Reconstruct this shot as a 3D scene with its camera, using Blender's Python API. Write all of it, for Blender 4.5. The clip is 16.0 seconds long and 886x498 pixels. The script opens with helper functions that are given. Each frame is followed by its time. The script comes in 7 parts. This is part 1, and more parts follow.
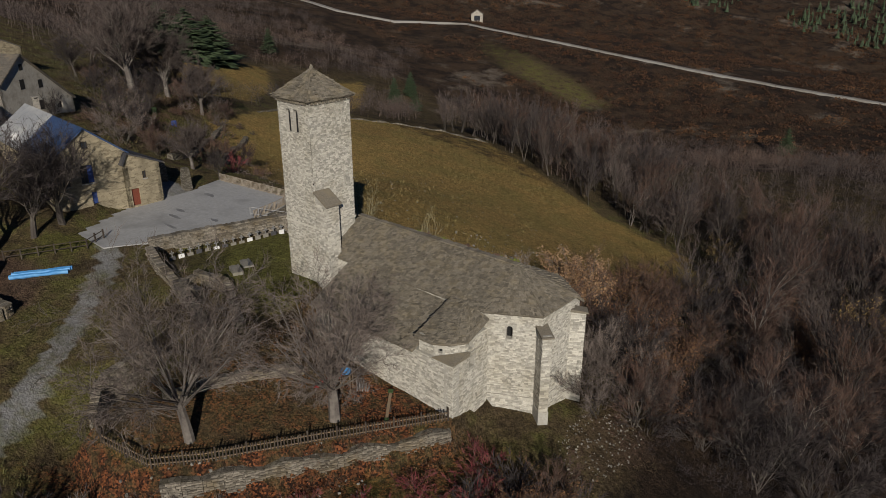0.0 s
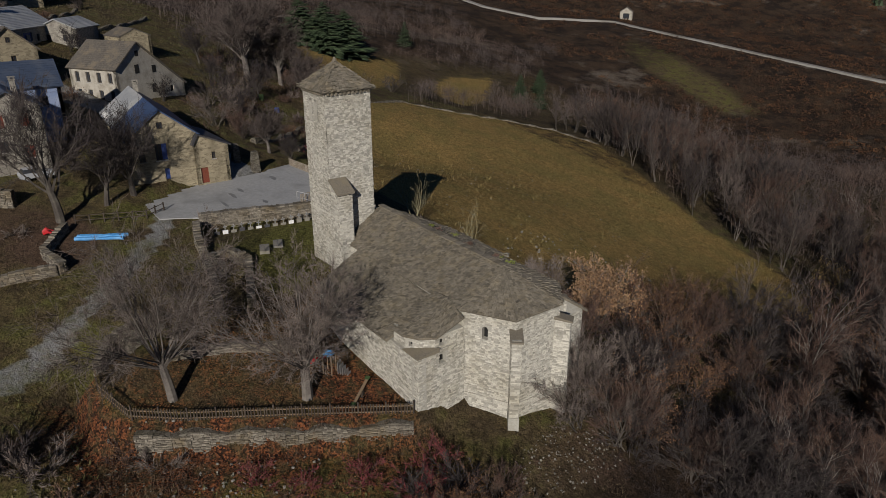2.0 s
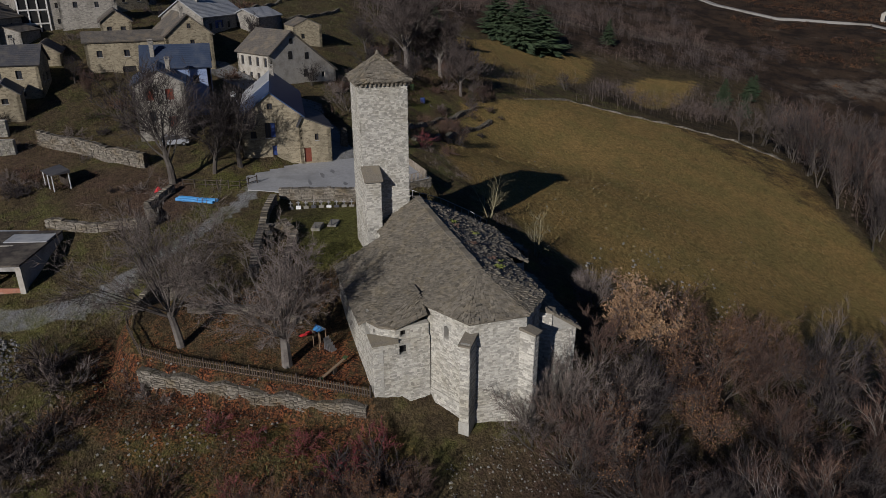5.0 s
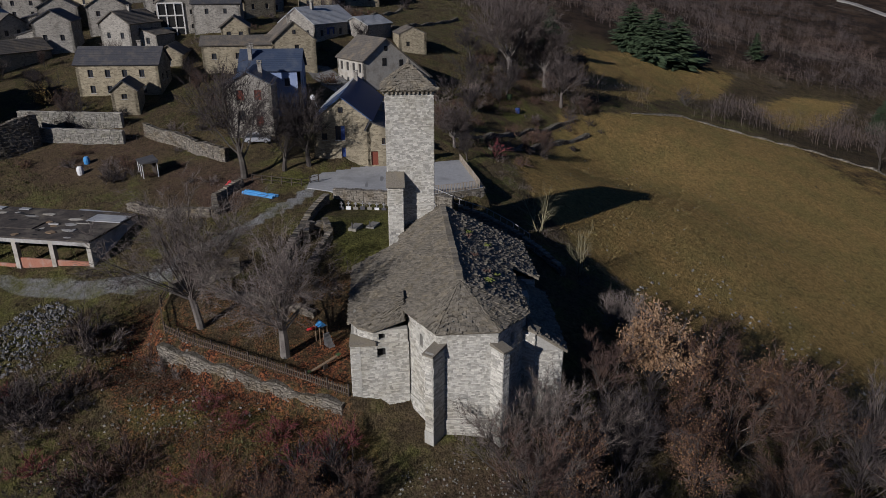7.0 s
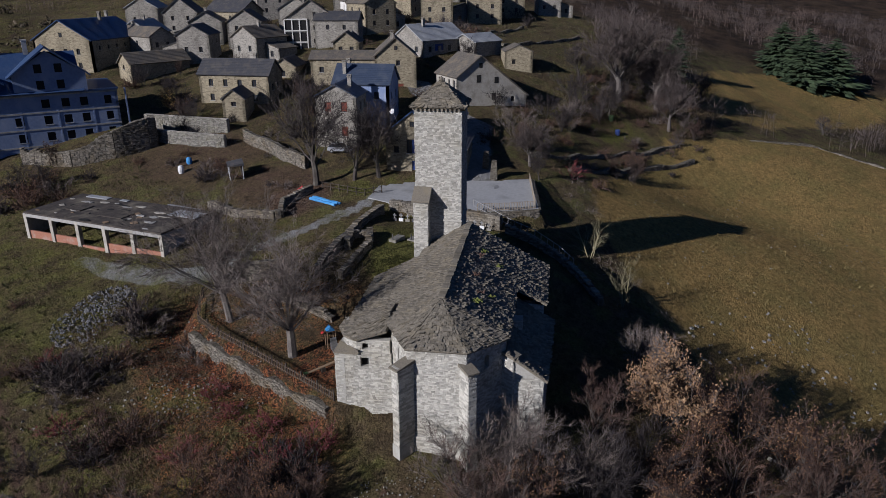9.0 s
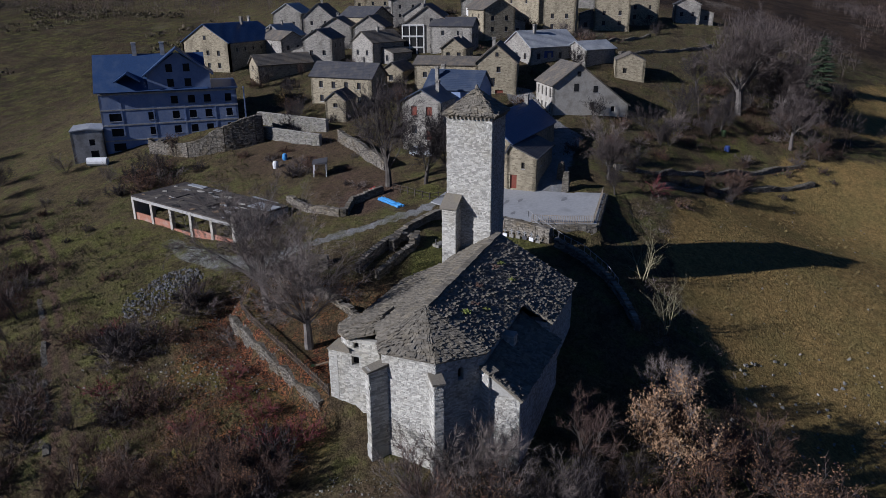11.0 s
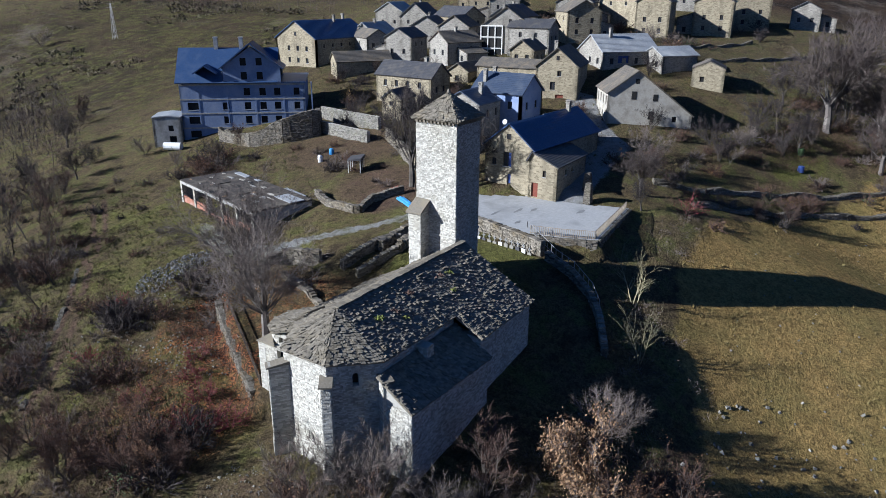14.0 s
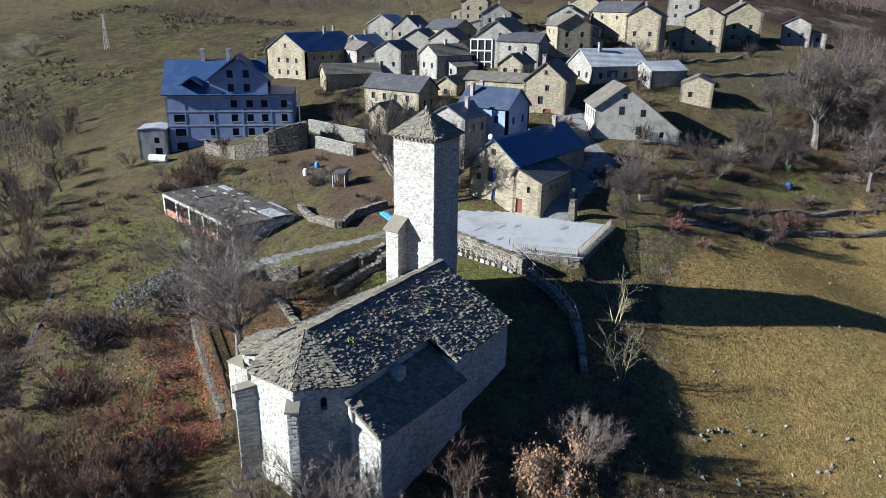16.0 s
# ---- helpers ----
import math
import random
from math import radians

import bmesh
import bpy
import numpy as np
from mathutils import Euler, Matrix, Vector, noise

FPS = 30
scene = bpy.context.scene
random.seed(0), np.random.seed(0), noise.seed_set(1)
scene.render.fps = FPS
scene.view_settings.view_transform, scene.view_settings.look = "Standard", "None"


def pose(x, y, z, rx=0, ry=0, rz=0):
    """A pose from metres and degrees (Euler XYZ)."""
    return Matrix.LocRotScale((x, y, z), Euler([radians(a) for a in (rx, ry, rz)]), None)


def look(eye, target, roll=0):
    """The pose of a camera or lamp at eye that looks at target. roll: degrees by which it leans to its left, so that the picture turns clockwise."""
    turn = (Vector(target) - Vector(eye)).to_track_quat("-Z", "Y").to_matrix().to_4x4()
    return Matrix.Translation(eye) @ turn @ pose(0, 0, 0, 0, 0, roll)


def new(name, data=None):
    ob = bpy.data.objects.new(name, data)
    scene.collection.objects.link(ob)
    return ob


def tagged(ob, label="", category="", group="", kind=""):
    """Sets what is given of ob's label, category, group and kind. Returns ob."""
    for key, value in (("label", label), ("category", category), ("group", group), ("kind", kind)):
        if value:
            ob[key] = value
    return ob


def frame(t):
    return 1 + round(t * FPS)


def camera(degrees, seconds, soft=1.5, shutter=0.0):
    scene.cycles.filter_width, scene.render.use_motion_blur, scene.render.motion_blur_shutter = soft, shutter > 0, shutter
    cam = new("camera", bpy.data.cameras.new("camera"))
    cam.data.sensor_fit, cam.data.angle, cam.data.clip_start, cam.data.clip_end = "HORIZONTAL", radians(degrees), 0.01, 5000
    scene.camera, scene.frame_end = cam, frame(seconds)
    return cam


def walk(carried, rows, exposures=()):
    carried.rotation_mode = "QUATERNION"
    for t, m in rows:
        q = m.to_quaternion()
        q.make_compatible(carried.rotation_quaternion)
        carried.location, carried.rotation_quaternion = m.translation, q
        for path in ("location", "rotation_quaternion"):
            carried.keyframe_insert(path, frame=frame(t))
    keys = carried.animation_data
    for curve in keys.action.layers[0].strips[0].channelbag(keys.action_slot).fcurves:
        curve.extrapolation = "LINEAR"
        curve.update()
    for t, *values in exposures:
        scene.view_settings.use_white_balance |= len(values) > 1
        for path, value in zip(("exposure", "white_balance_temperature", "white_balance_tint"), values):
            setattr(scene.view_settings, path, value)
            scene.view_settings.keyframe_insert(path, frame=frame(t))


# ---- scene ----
cam = camera(65.0, 16.0, soft=0.5)
METRES, EYE, TURN, EAST, NORTH = 90.0, 33.0, 41.0, 29.65, -43.79
ROWS = [
    (0.0, 0.0, 0.0, 0.0, 0.02, -21.91, -0.05),
    (0.5, 0.0354, 0.0004, -0.0001, 3.3, -21.97, -0.05),
    (1.0, 0.0708, 0.0026, -0.0001, 6.45, -22.04, -0.05),
    (1.5, 0.1062, 0.0068, -0.0001, 9.62, -22.12, -0.07),
    (2.0, 0.1413, 0.013, -0.0002, 12.72, -22.19, -0.04),
    (2.5, 0.1758, 0.0212, -0.0002, 15.66, -22.24, -0.04),
    (3.0, 0.2098, 0.0313, -0.0002, 18.82, -22.27, -0.04),
    (3.5, 0.2435, 0.0433, 0.0, 22.06, -22.32, -0.04),
    (4.0, 0.2765, 0.0575, 0.0002, 25.39, -22.37, -0.02),
    (6.5, 0.424, 0.1525, 0.0025, 41.43, -22.23, 0.09),
    (7.0, 0.4503, 0.1765, 0.0024, 44.6, -21.84, 0.09),
    (7.5, 0.4751, 0.2022, 0.0025, 47.81, -21.53, 0.12),
    (8.0, 0.4986, 0.2294, 0.0029, 51.06, -21.22, 0.15),
    (8.5, 0.5204, 0.258, 0.0033, 54.32, -20.88, 0.16),
    (9.0, 0.5406, 0.2879, 0.004, 57.63, -20.55, 0.18),
    (11.5, 0.6119, 0.451, 0.0068, 74.11, -20.13, 0.32),
    (12.0, 0.6205, 0.4857, 0.0071, 77.45, -20.16, 0.35),
    (12.5, 0.6273, 0.5211, 0.0074, 80.77, -20.19, 0.38),
    (13.0, 0.6322, 0.5586, 0.0072, 82.76, -20.22, 0.1),
    (13.5, 0.6342, 0.586, 0.0078, 82.62, -20.19, -0.16),
    (14.0, 0.6336, 0.6041, 0.0098, 82.54, -20.18, -0.37),
    (14.5, 0.631, 0.6143, 0.0116, 82.47, -20.15, -0.54),
    (15.0, 0.6276, 0.6205, 0.0131, 82.43, -20.07, -0.62),
    (15.5, 0.624, 0.6244, 0.0139, 82.39, -19.71, -0.68),
    (16.0, 0.6214, 0.6264, 0.0142, 82.35, -19.33, -0.74),
]
EXPOSURES = [(0.0, -0.26, 6750, 10), (3.5, -0.41, 6350, 12), (7.5, -0.21, 5950, 15), (9.0, -0.02, 5800, 16), (12.5, 0.38, 5450, 14), (14.5, 1.23, 5500, 8), (16.0, 1.44, 5600, 6)]
walk(cam, [(t, pose(EAST, NORTH, EYE, 0, 0, TURN) @ pose(METRES * x, METRES * y, METRES * z, 90 + pitch, roll, yaw)) for t, x, y, z, yaw, pitch, roll in ROWS], EXPOSURES)

# ---- daylight: low winter sun and clear sky ----
SUN_WAY = Vector((0.67, -0.635, 0.415)).normalized()
world = bpy.data.worlds.new("sky")
scene.world = world
world.use_nodes = True
wn = world.node_tree
sky = wn.nodes.new("ShaderNodeTexSky")
sky.sky_type, sky.sun_disc = "NISHITA", False
sky.sun_elevation, sky.sun_rotation = math.asin(SUN_WAY.z), math.atan2(SUN_WAY.x, SUN_WAY.y)
sky.altitude, sky.air_density, sky.dust_density, sky.ozone_density = 1200, 1.0, 0.0, 10.0
wn.links.new(sky.outputs[0], wn.nodes["Background"].inputs[0])
wn.nodes["Background"].inputs[1].default_value = 0.043
sun = new("sun", bpy.data.lights.new("sun", "SUN"))
sun.data.energy, sun.data.angle, sun.data.color = 5.0, radians(0.55), (1.0, 0.95, 0.88)
sun.matrix_world = look((0, 0, 0), -SUN_WAY)


# ---- materials ----
def material(name):
    m = bpy.data.materials.new(name)
    m.use_nodes = True
    nt = m.node_tree
    return m, nt, nt.nodes["Principled BSDF"]


def node(nt, kind, **inputs):
    n = nt.nodes.new("ShaderNode" + kind)
    for k, v in inputs.items():
        key = int(k[1:]) if k[0] == "i" and k[1:].isdigit() else k
        if isinstance(v, bpy.types.NodeSocket):
            nt.links.new(v, n.inputs[key])
        else:
            n.inputs[key].default_value = v
    return n


def rgb(c):
    return (c[0], c[1], c[2], 1.0)


def place(nt, scale=(1, 1, 1)):
    g = node(nt, "NewGeometry")
    v = node(nt, "VectorMath", i0=g.outputs["Position"], i1=scale)
    v.operation = "MULTIPLY"
    return v.outputs[0]


def cloud(nt, vec, scale, detail=4.0, rough=0.6):
    return node(nt, "TexNoise", Vector=vec, Scale=scale, Detail=detail, Roughness=rough).outputs["Fac"]


def span(nt, value, lo, hi, to_lo=0.0, to_hi=1.0):
    n = node(nt, "MapRange", Value=value)
    n.inputs[1].default_value, n.inputs[2].default_value = lo, hi
    n.inputs[3].default_value, n.inputs[4].default_value = to_lo, to_hi
    return n.outputs[0]


def blend(nt, fac, a, b, mode="MIX"):
    n = nt.nodes.new("ShaderNodeMix")
    n.data_type, n.blend_type = "RGBA", mode
    for sock, v in ((n.inputs[0], fac), (n.inputs[6], a), (n.inputs[7], b)):
        if isinstance(v, bpy.types.NodeSocket):
            nt.links.new(v, sock)
        elif isinstance(v, (int, float)):
            sock.default_value = v
        else:
            sock.default_value = rgb(v)
    return n.outputs[2]


def calc(nt, op, a, b):
    n = node(nt, "Math", i0=a, i1=b)
    n.operation = op
    n.use_clamp = False
    return n.outputs[0]


def finish(nt, bsdf, colour, rough, height=None, strength=0.4, distance=0.05, metal=0.0):
    nt.links.new(colour, bsdf.inputs["Base Color"])
    bsdf.inputs["Roughness"].default_value = rough
    bsdf.inputs["Metallic"].default_value = metal
    bsdf.inputs["Specular IOR Level"].default_value = 0.25
    if height is not None:
        b = node(nt, "Bump", Strength=strength, Distance=distance, Height=height)
        nt.links.new(b.outputs[0], bsdf.inputs["Normal"])


def blotchy(name, a, b, c, fine=6.0, coarse=0.6, rough=0.9, bump=0.3, island=0.0, thing=0.0, metal=0.0, squash=1.0):
    """Two colours mixed by fine grain, a third by wide stains; tone may vary by island or by object."""
    m, nt, bsdf = material(name)
    p = place(nt, (1, 1, squash))
    f = cloud(nt, p, fine, 6.0, 0.7)
    w = cloud(nt, p, coarse, 4.0)
    col = blend(nt, span(nt, f, 0.32, 0.68), a, b)
    col = blend(nt, span(nt, w, 0.48, 0.7), col, c)
    if island:
        g = node(nt, "NewGeometry")
        col = blend(nt, 1.0, col, node(nt, "CombineColor", Red=(k := span(nt, g.outputs["Random Per Island"], 0, 1, 1 - island, 1 + island)), Green=k, Blue=k).outputs[0], "MULTIPLY")
    if thing:
        g = node(nt, "ObjectInfo")
        col = blend(nt, 1.0, col, node(nt, "CombineColor", Red=(k := span(nt, g.outputs["Random"], 0, 1, 1 - thing, 1 + thing)), Green=k, Blue=k).outputs[0], "MULTIPLY")
    finish(nt, bsdf, col, rough, f, bump, 0.03, metal)
    return m


def masonry(name, light, dark, mortar, stain, size=(2.6, 2.6, 6.5), bump=0.6, show=1.0):
    """Rubble courses: flattish cells, each of its own tone, with recessed joints and weather stains."""
    m, nt, bsdf = material(name)
    p = place(nt, size)
    warp = node(nt, "TexNoise", Vector=p, Scale=1.3, Detail=2.0).outputs["Color"]
    q = node(nt, "VectorMath", i0=p, i1=blend(nt, 1.0, warp, (0.5, 0.5, 0.5), "SUBTRACT"))
    q.operation = "ADD"
    cell = node(nt, "TexVoronoi", Vector=q.outputs[0], Scale=1.0)
    edge = node(nt, "TexVoronoi", Vector=q.outputs[0], Scale=1.0)
    edge.feature = "DISTANCE_TO_EDGE"
    tone = node(nt, "SeparateColor", Color=cell.outputs["Color"]).outputs[0]
    col = blend(nt, tone, dark, light)
    fine = cloud(nt, place(nt), 14.0, 6.0, 0.7)
    col = blend(nt, span(nt, fine, 0.35, 0.75, 0, 0.5), col, mortar)
    joint = span(nt, edge.outputs["Distance"], 0.02, 0.09)
    col = blend(nt, joint, mortar, col)
    wide = cloud(nt, place(nt, (1, 1, 0.5)), 0.45, 5.0)
    col = blend(nt, span(nt, wide, 0.5, 0.72, 0, 0.75 * show), col, stain)
    high = calc(nt, "ADD", span(nt, joint, 0, 1), calc(nt, "MULTIPLY", fine, 0.5))
    finish(nt, bsdf, col, 0.92, high, bump, 0.06)
    return m


M = {}
M["church_stone"] = blotchy("pale_rubble_stone", (0.49, 0.468, 0.41), (0.34, 0.322, 0.276), (0.33, 0.305, 0.245), 8.0, 0.3, bump=0.8, island=0.34)
M["church_mortar"] = blotchy("lime_mortar", (0.43, 0.41, 0.36), (0.31, 0.297, 0.26), (0.27, 0.258, 0.215), 7.0, 0.5, bump=0.5)
M["slate"] = blotchy("stone_roof_slab", (0.215, 0.19, 0.148), (0.118, 0.103, 0.08), (0.195, 0.165, 0.115), 9.0, 0.7, bump=0.9, island=0.3)
M["slab_piece"] = blotchy("stone_roof_slab_single", (0.215, 0.19, 0.148), (0.118, 0.103, 0.08), (0.195, 0.165, 0.115), 9.0, 0.7, bump=0.9, thing=0.3)
# near-black colour that stands for unlit insides behind openings
M["dark"] = blotchy("dark_interior", (0.02, 0.02, 0.02), (0.012, 0.012, 0.012), (0.03, 0.028, 0.025))
M["house_yellow"] = masonry("ochre_rubble", (0.38, 0.325, 0.22), (0.15, 0.122, 0.082), (0.31, 0.265, 0.18), (0.13, 0.11, 0.075), (1.9, 1.9, 4.2))
M["house_grey"] = masonry("grey_rubble", (0.35, 0.325, 0.28), (0.15, 0.138, 0.12), (0.31, 0.285, 0.24), (0.14, 0.125, 0.105), (1.9, 1.9, 4.2))
M["dry_stone"] = masonry("dry_stone_wall", (0.21, 0.19, 0.155), (0.09, 0.078, 0.062), (0.065, 0.056, 0.042), (0.105, 0.09, 0.055), (2.2, 2.2, 5.0), 0.9)
M["render_pale"] = blotchy("pale_render", (0.43, 0.40, 0.34), (0.33, 0.305, 0.26), (0.25, 0.225, 0.185), 3.0, 0.7, bump=0.15)
# wall colour carries the blue tint of shaded render
M["render_blue_shade"] = blotchy("blue_grey_block_shade", (0.21, 0.265, 0.40), (0.155, 0.2, 0.31), (0.26, 0.30, 0.40), 2.5, 0.35, bump=0.15)
M["render_white"] = blotchy("white_render", (0.74, 0.71, 0.66), (0.62, 0.60, 0.55), (0.5, 0.47, 0.42), 3.0, 0.4, bump=0.12)
M["roof_slate"] = blotchy("slate_roof", (0.07, 0.07, 0.076), (0.045, 0.045, 0.05), (0.10, 0.092, 0.082), 5.0, 0.7, rough=0.6, bump=0.25)
# navy roofing, its blue strengthened to paint in the reflected sky
M["roof_blue_sheen"] = blotchy("blue_slate_roof_sheen", (0.042, 0.08, 0.17), (0.03, 0.052, 0.115), (0.06, 0.09, 0.16), 5.0, 0.5, rough=0.35, bump=0.15)
M["roof_navy"] = blotchy("navy_slate_roof", (0.052, 0.07, 0.108), (0.036, 0.048, 0.078), (0.075, 0.088, 0.115), 5.0, 0.5, rough=0.45, bump=0.2)
M["damp"] = blotchy("damp_concrete", (0.19, 0.19, 0.19), (0.14, 0.14, 0.14), (0.22, 0.22, 0.22), 2.2, 0.25, rough=0.6, bump=0.05)
M["roof_stone"] = blotchy("old_stone_roof", (0.145, 0.128, 0.108), (0.08, 0.072, 0.062), (0.19, 0.155, 0.11), 3.0, 0.5, bump=0.6)
M["roof_grey"] = blotchy("grey_sheet_roof", (0.33, 0.34, 0.35), (0.24, 0.25, 0.26), (0.4, 0.4, 0.39), 2.0, 0.4, rough=0.55, bump=0.1)
M["wood_dark"] = blotchy("weathered_wood", (0.06, 0.046, 0.036), (0.032, 0.025, 0.02), (0.085, 0.07, 0.055), 12.0, 1.5, bump=0.4)
M["wood_red"] = blotchy("red_brown_door_paint", (0.20, 0.055, 0.032), (0.13, 0.036, 0.024), (0.16, 0.06, 0.04), 9.0, 1.5, rough=0.6, bump=0.2)
M["wood_tan"] = blotchy("tan_wood", (0.26, 0.18, 0.11), (0.16, 0.11, 0.07), (0.2, 0.15, 0.1), 10.0, 1.5, bump=0.3)
M["metal"] = blotchy("grey_galvanised_rail", (0.42, 0.42, 0.42), (0.3, 0.3, 0.3), (0.25, 0.24, 0.23), 9.0, 2.0, rough=0.45, bump=0.05, metal=0.6)
M["concrete"] = blotchy("concrete_paving", (0.35, 0.35, 0.345), (0.28, 0.28, 0.275), (0.23, 0.23, 0.225), 2.2, 0.25, rough=0.85, bump=0.12)
M["concrete_old"] = blotchy("old_concrete", (0.40, 0.385, 0.36), (0.29, 0.28, 0.26), (0.2, 0.19, 0.17), 2.5, 0.5, bump=0.25)
M["felt"] = blotchy("ruined_roof_felt", (0.03, 0.027, 0.026), (0.085, 0.07, 0.058), (0.15, 0.13, 0.10), 1.2, 0.5, bump=0.3)
M["brick_red"] = blotchy("hollow_brick", (0.36, 0.17, 0.11), (0.28, 0.12, 0.08), (0.35, 0.25, 0.2), 6.0, 0.8, bump=0.3)
M["blue_cover"] = blotchy("blue_plastic_sheet", (0.07, 0.27, 0.55), (0.045, 0.2, 0.45), (0.12, 0.33, 0.6), 3.0, 0.8, rough=0.4, bump=0.5)
M["red_plastic"] = blotchy("red_plastic", (0.5, 0.025, 0.03), (0.4, 0.02, 0.025), (0.45, 0.05, 0.05), 5.0, 1.0, rough=0.4, bump=0.1)
M["white_plastic"] = blotchy("white_plastic", (0.75, 0.75, 0.73), (0.65, 0.65, 0.63), (0.6, 0.6, 0.58), 5.0, 1.0, rough=0.4, bump=0.05)
M["blue_paint"] = blotchy("blue_paint", (0.04, 0.075, 0.24), (0.03, 0.055, 0.19), (0.06, 0.09, 0.24), 6.0, 1.0, rough=0.5, bump=0.1)
M["bark_mid"] = blotchy("grey_limb_bark", (0.15, 0.13, 0.115), (0.08, 0.068, 0.06), (0.2, 0.18, 0.155), 8.0, 1.0, bump=0.5)
M["bark_dark"] = blotchy("dark_bark", (0.08, 0.068, 0.058), (0.045, 0.038, 0.033), (0.11, 0.098, 0.08), 8.0, 1.0, bump=0.7)
M["twig_grey"] = blotchy("grey_brown_twigs", (0.172, 0.138, 0.118), (0.098, 0.078, 0.067), (0.22, 0.18, 0.155), 2.0, 0.4, bump=0.1, thing=0.2)
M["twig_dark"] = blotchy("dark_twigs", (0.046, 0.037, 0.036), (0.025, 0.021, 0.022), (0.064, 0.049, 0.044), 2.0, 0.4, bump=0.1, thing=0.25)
M["twig_wood"] = blotchy("grey_brown_wood_twigs", (0.095, 0.074, 0.066), (0.053, 0.042, 0.039), (0.125, 0.096, 0.082), 2.0, 0.4, bump=0.1, thing=0.3)
M["twig_brown"] = blotchy("reddish_twigs", (0.10, 0.06, 0.046), (0.055, 0.036, 0.03), (0.135, 0.082, 0.058), 2.0, 0.4, bump=0.1, thing=0.25)
M["twig_yellow"] = blotchy("yellowish_twigs", (0.21, 0.185, 0.105), (0.14, 0.12, 0.07), (0.25, 0.225, 0.145), 2.0, 0.4, bump=0.1, thing=0.15)
M["twig_white"] = blotchy("pale_twigs", (0.2, 0.18, 0.16), (0.15, 0.13, 0.115), (0.28, 0.255, 0.225), 2.0, 0.4, bump=0.1, thing=0.15)
M["leaf_brown"] = blotchy("dry_oak_leaves", (0.165, 0.086, 0.043), (0.095, 0.052, 0.029), (0.21, 0.12, 0.058), 3.0, 0.5, rough=0.8, bump=0.1, island=0.4)
M["leaf_gold"] = blotchy("golden_dry_leaves", (0.34, 0.24, 0.085), (0.24, 0.16, 0.06), (0.40, 0.30, 0.12), 3.0, 0.5, rough=0.8, bump=0.1, island=0.4)
M["leaf_tan"] = blotchy("pale_tan_dry_leaves", (0.26, 0.155, 0.085), (0.165, 0.10, 0.055), (0.32, 0.21, 0.12), 3.0, 0.5, rough=0.8, bump=0.1, island=0.4)
M["needle"] = blotchy("pine_needles", (0.042, 0.062, 0.03), (0.026, 0.04, 0.021), (0.058, 0.08, 0.04), 2.0, 0.5, rough=0.7, bump=0.1, island=0.35)
M["leaf_green"] = blotchy("dark_evergreen_leaves", (0.05, 0.085, 0.03), (0.032, 0.055, 0.022), (0.07, 0.10, 0.04), 3.0, 0.6, rough=0.7, bump=0.1, island=0.4)
M["rock"] = blotchy("grey_field_stone", (0.24, 0.225, 0.195), (0.14, 0.13, 0.11), (0.20, 0.185, 0.14), 5.0, 0.7, bump=0.5, island=0.4)
M["wall_stone"] = blotchy("earthy_wall_stone", (0.22, 0.198, 0.162), (0.10, 0.085, 0.066), (0.12, 0.095, 0.06), 5.0, 0.5, bump=0.6, island=0.45)
M["debris"] = blotchy("grey_building_rubble", (0.2, 0.198, 0.195), (0.08, 0.077, 0.074), (0.12, 0.105, 0.08), 5.0, 0.8, bump=0.5, island=0.6)
M["car_paint"] = blotchy("silver_car_paint", (0.5, 0.52, 0.55), (0.46, 0.48, 0.51), (0.4, 0.41, 0.43), 2.0, 0.5, rough=0.25, bump=0.0, metal=0.3)
M["rubber"] = blotchy("black_rubber", (0.02, 0.02, 0.02), (0.014, 0.014, 0.014), (0.03, 0.03, 0.03), 8.0, 1.0, bump=0.1)
M["glass"] = blotchy("window_pane", (0.035, 0.04, 0.048), (0.025, 0.028, 0.034), (0.045, 0.05, 0.055), 0.8, 0.3, rough=0.08, bump=0.0)


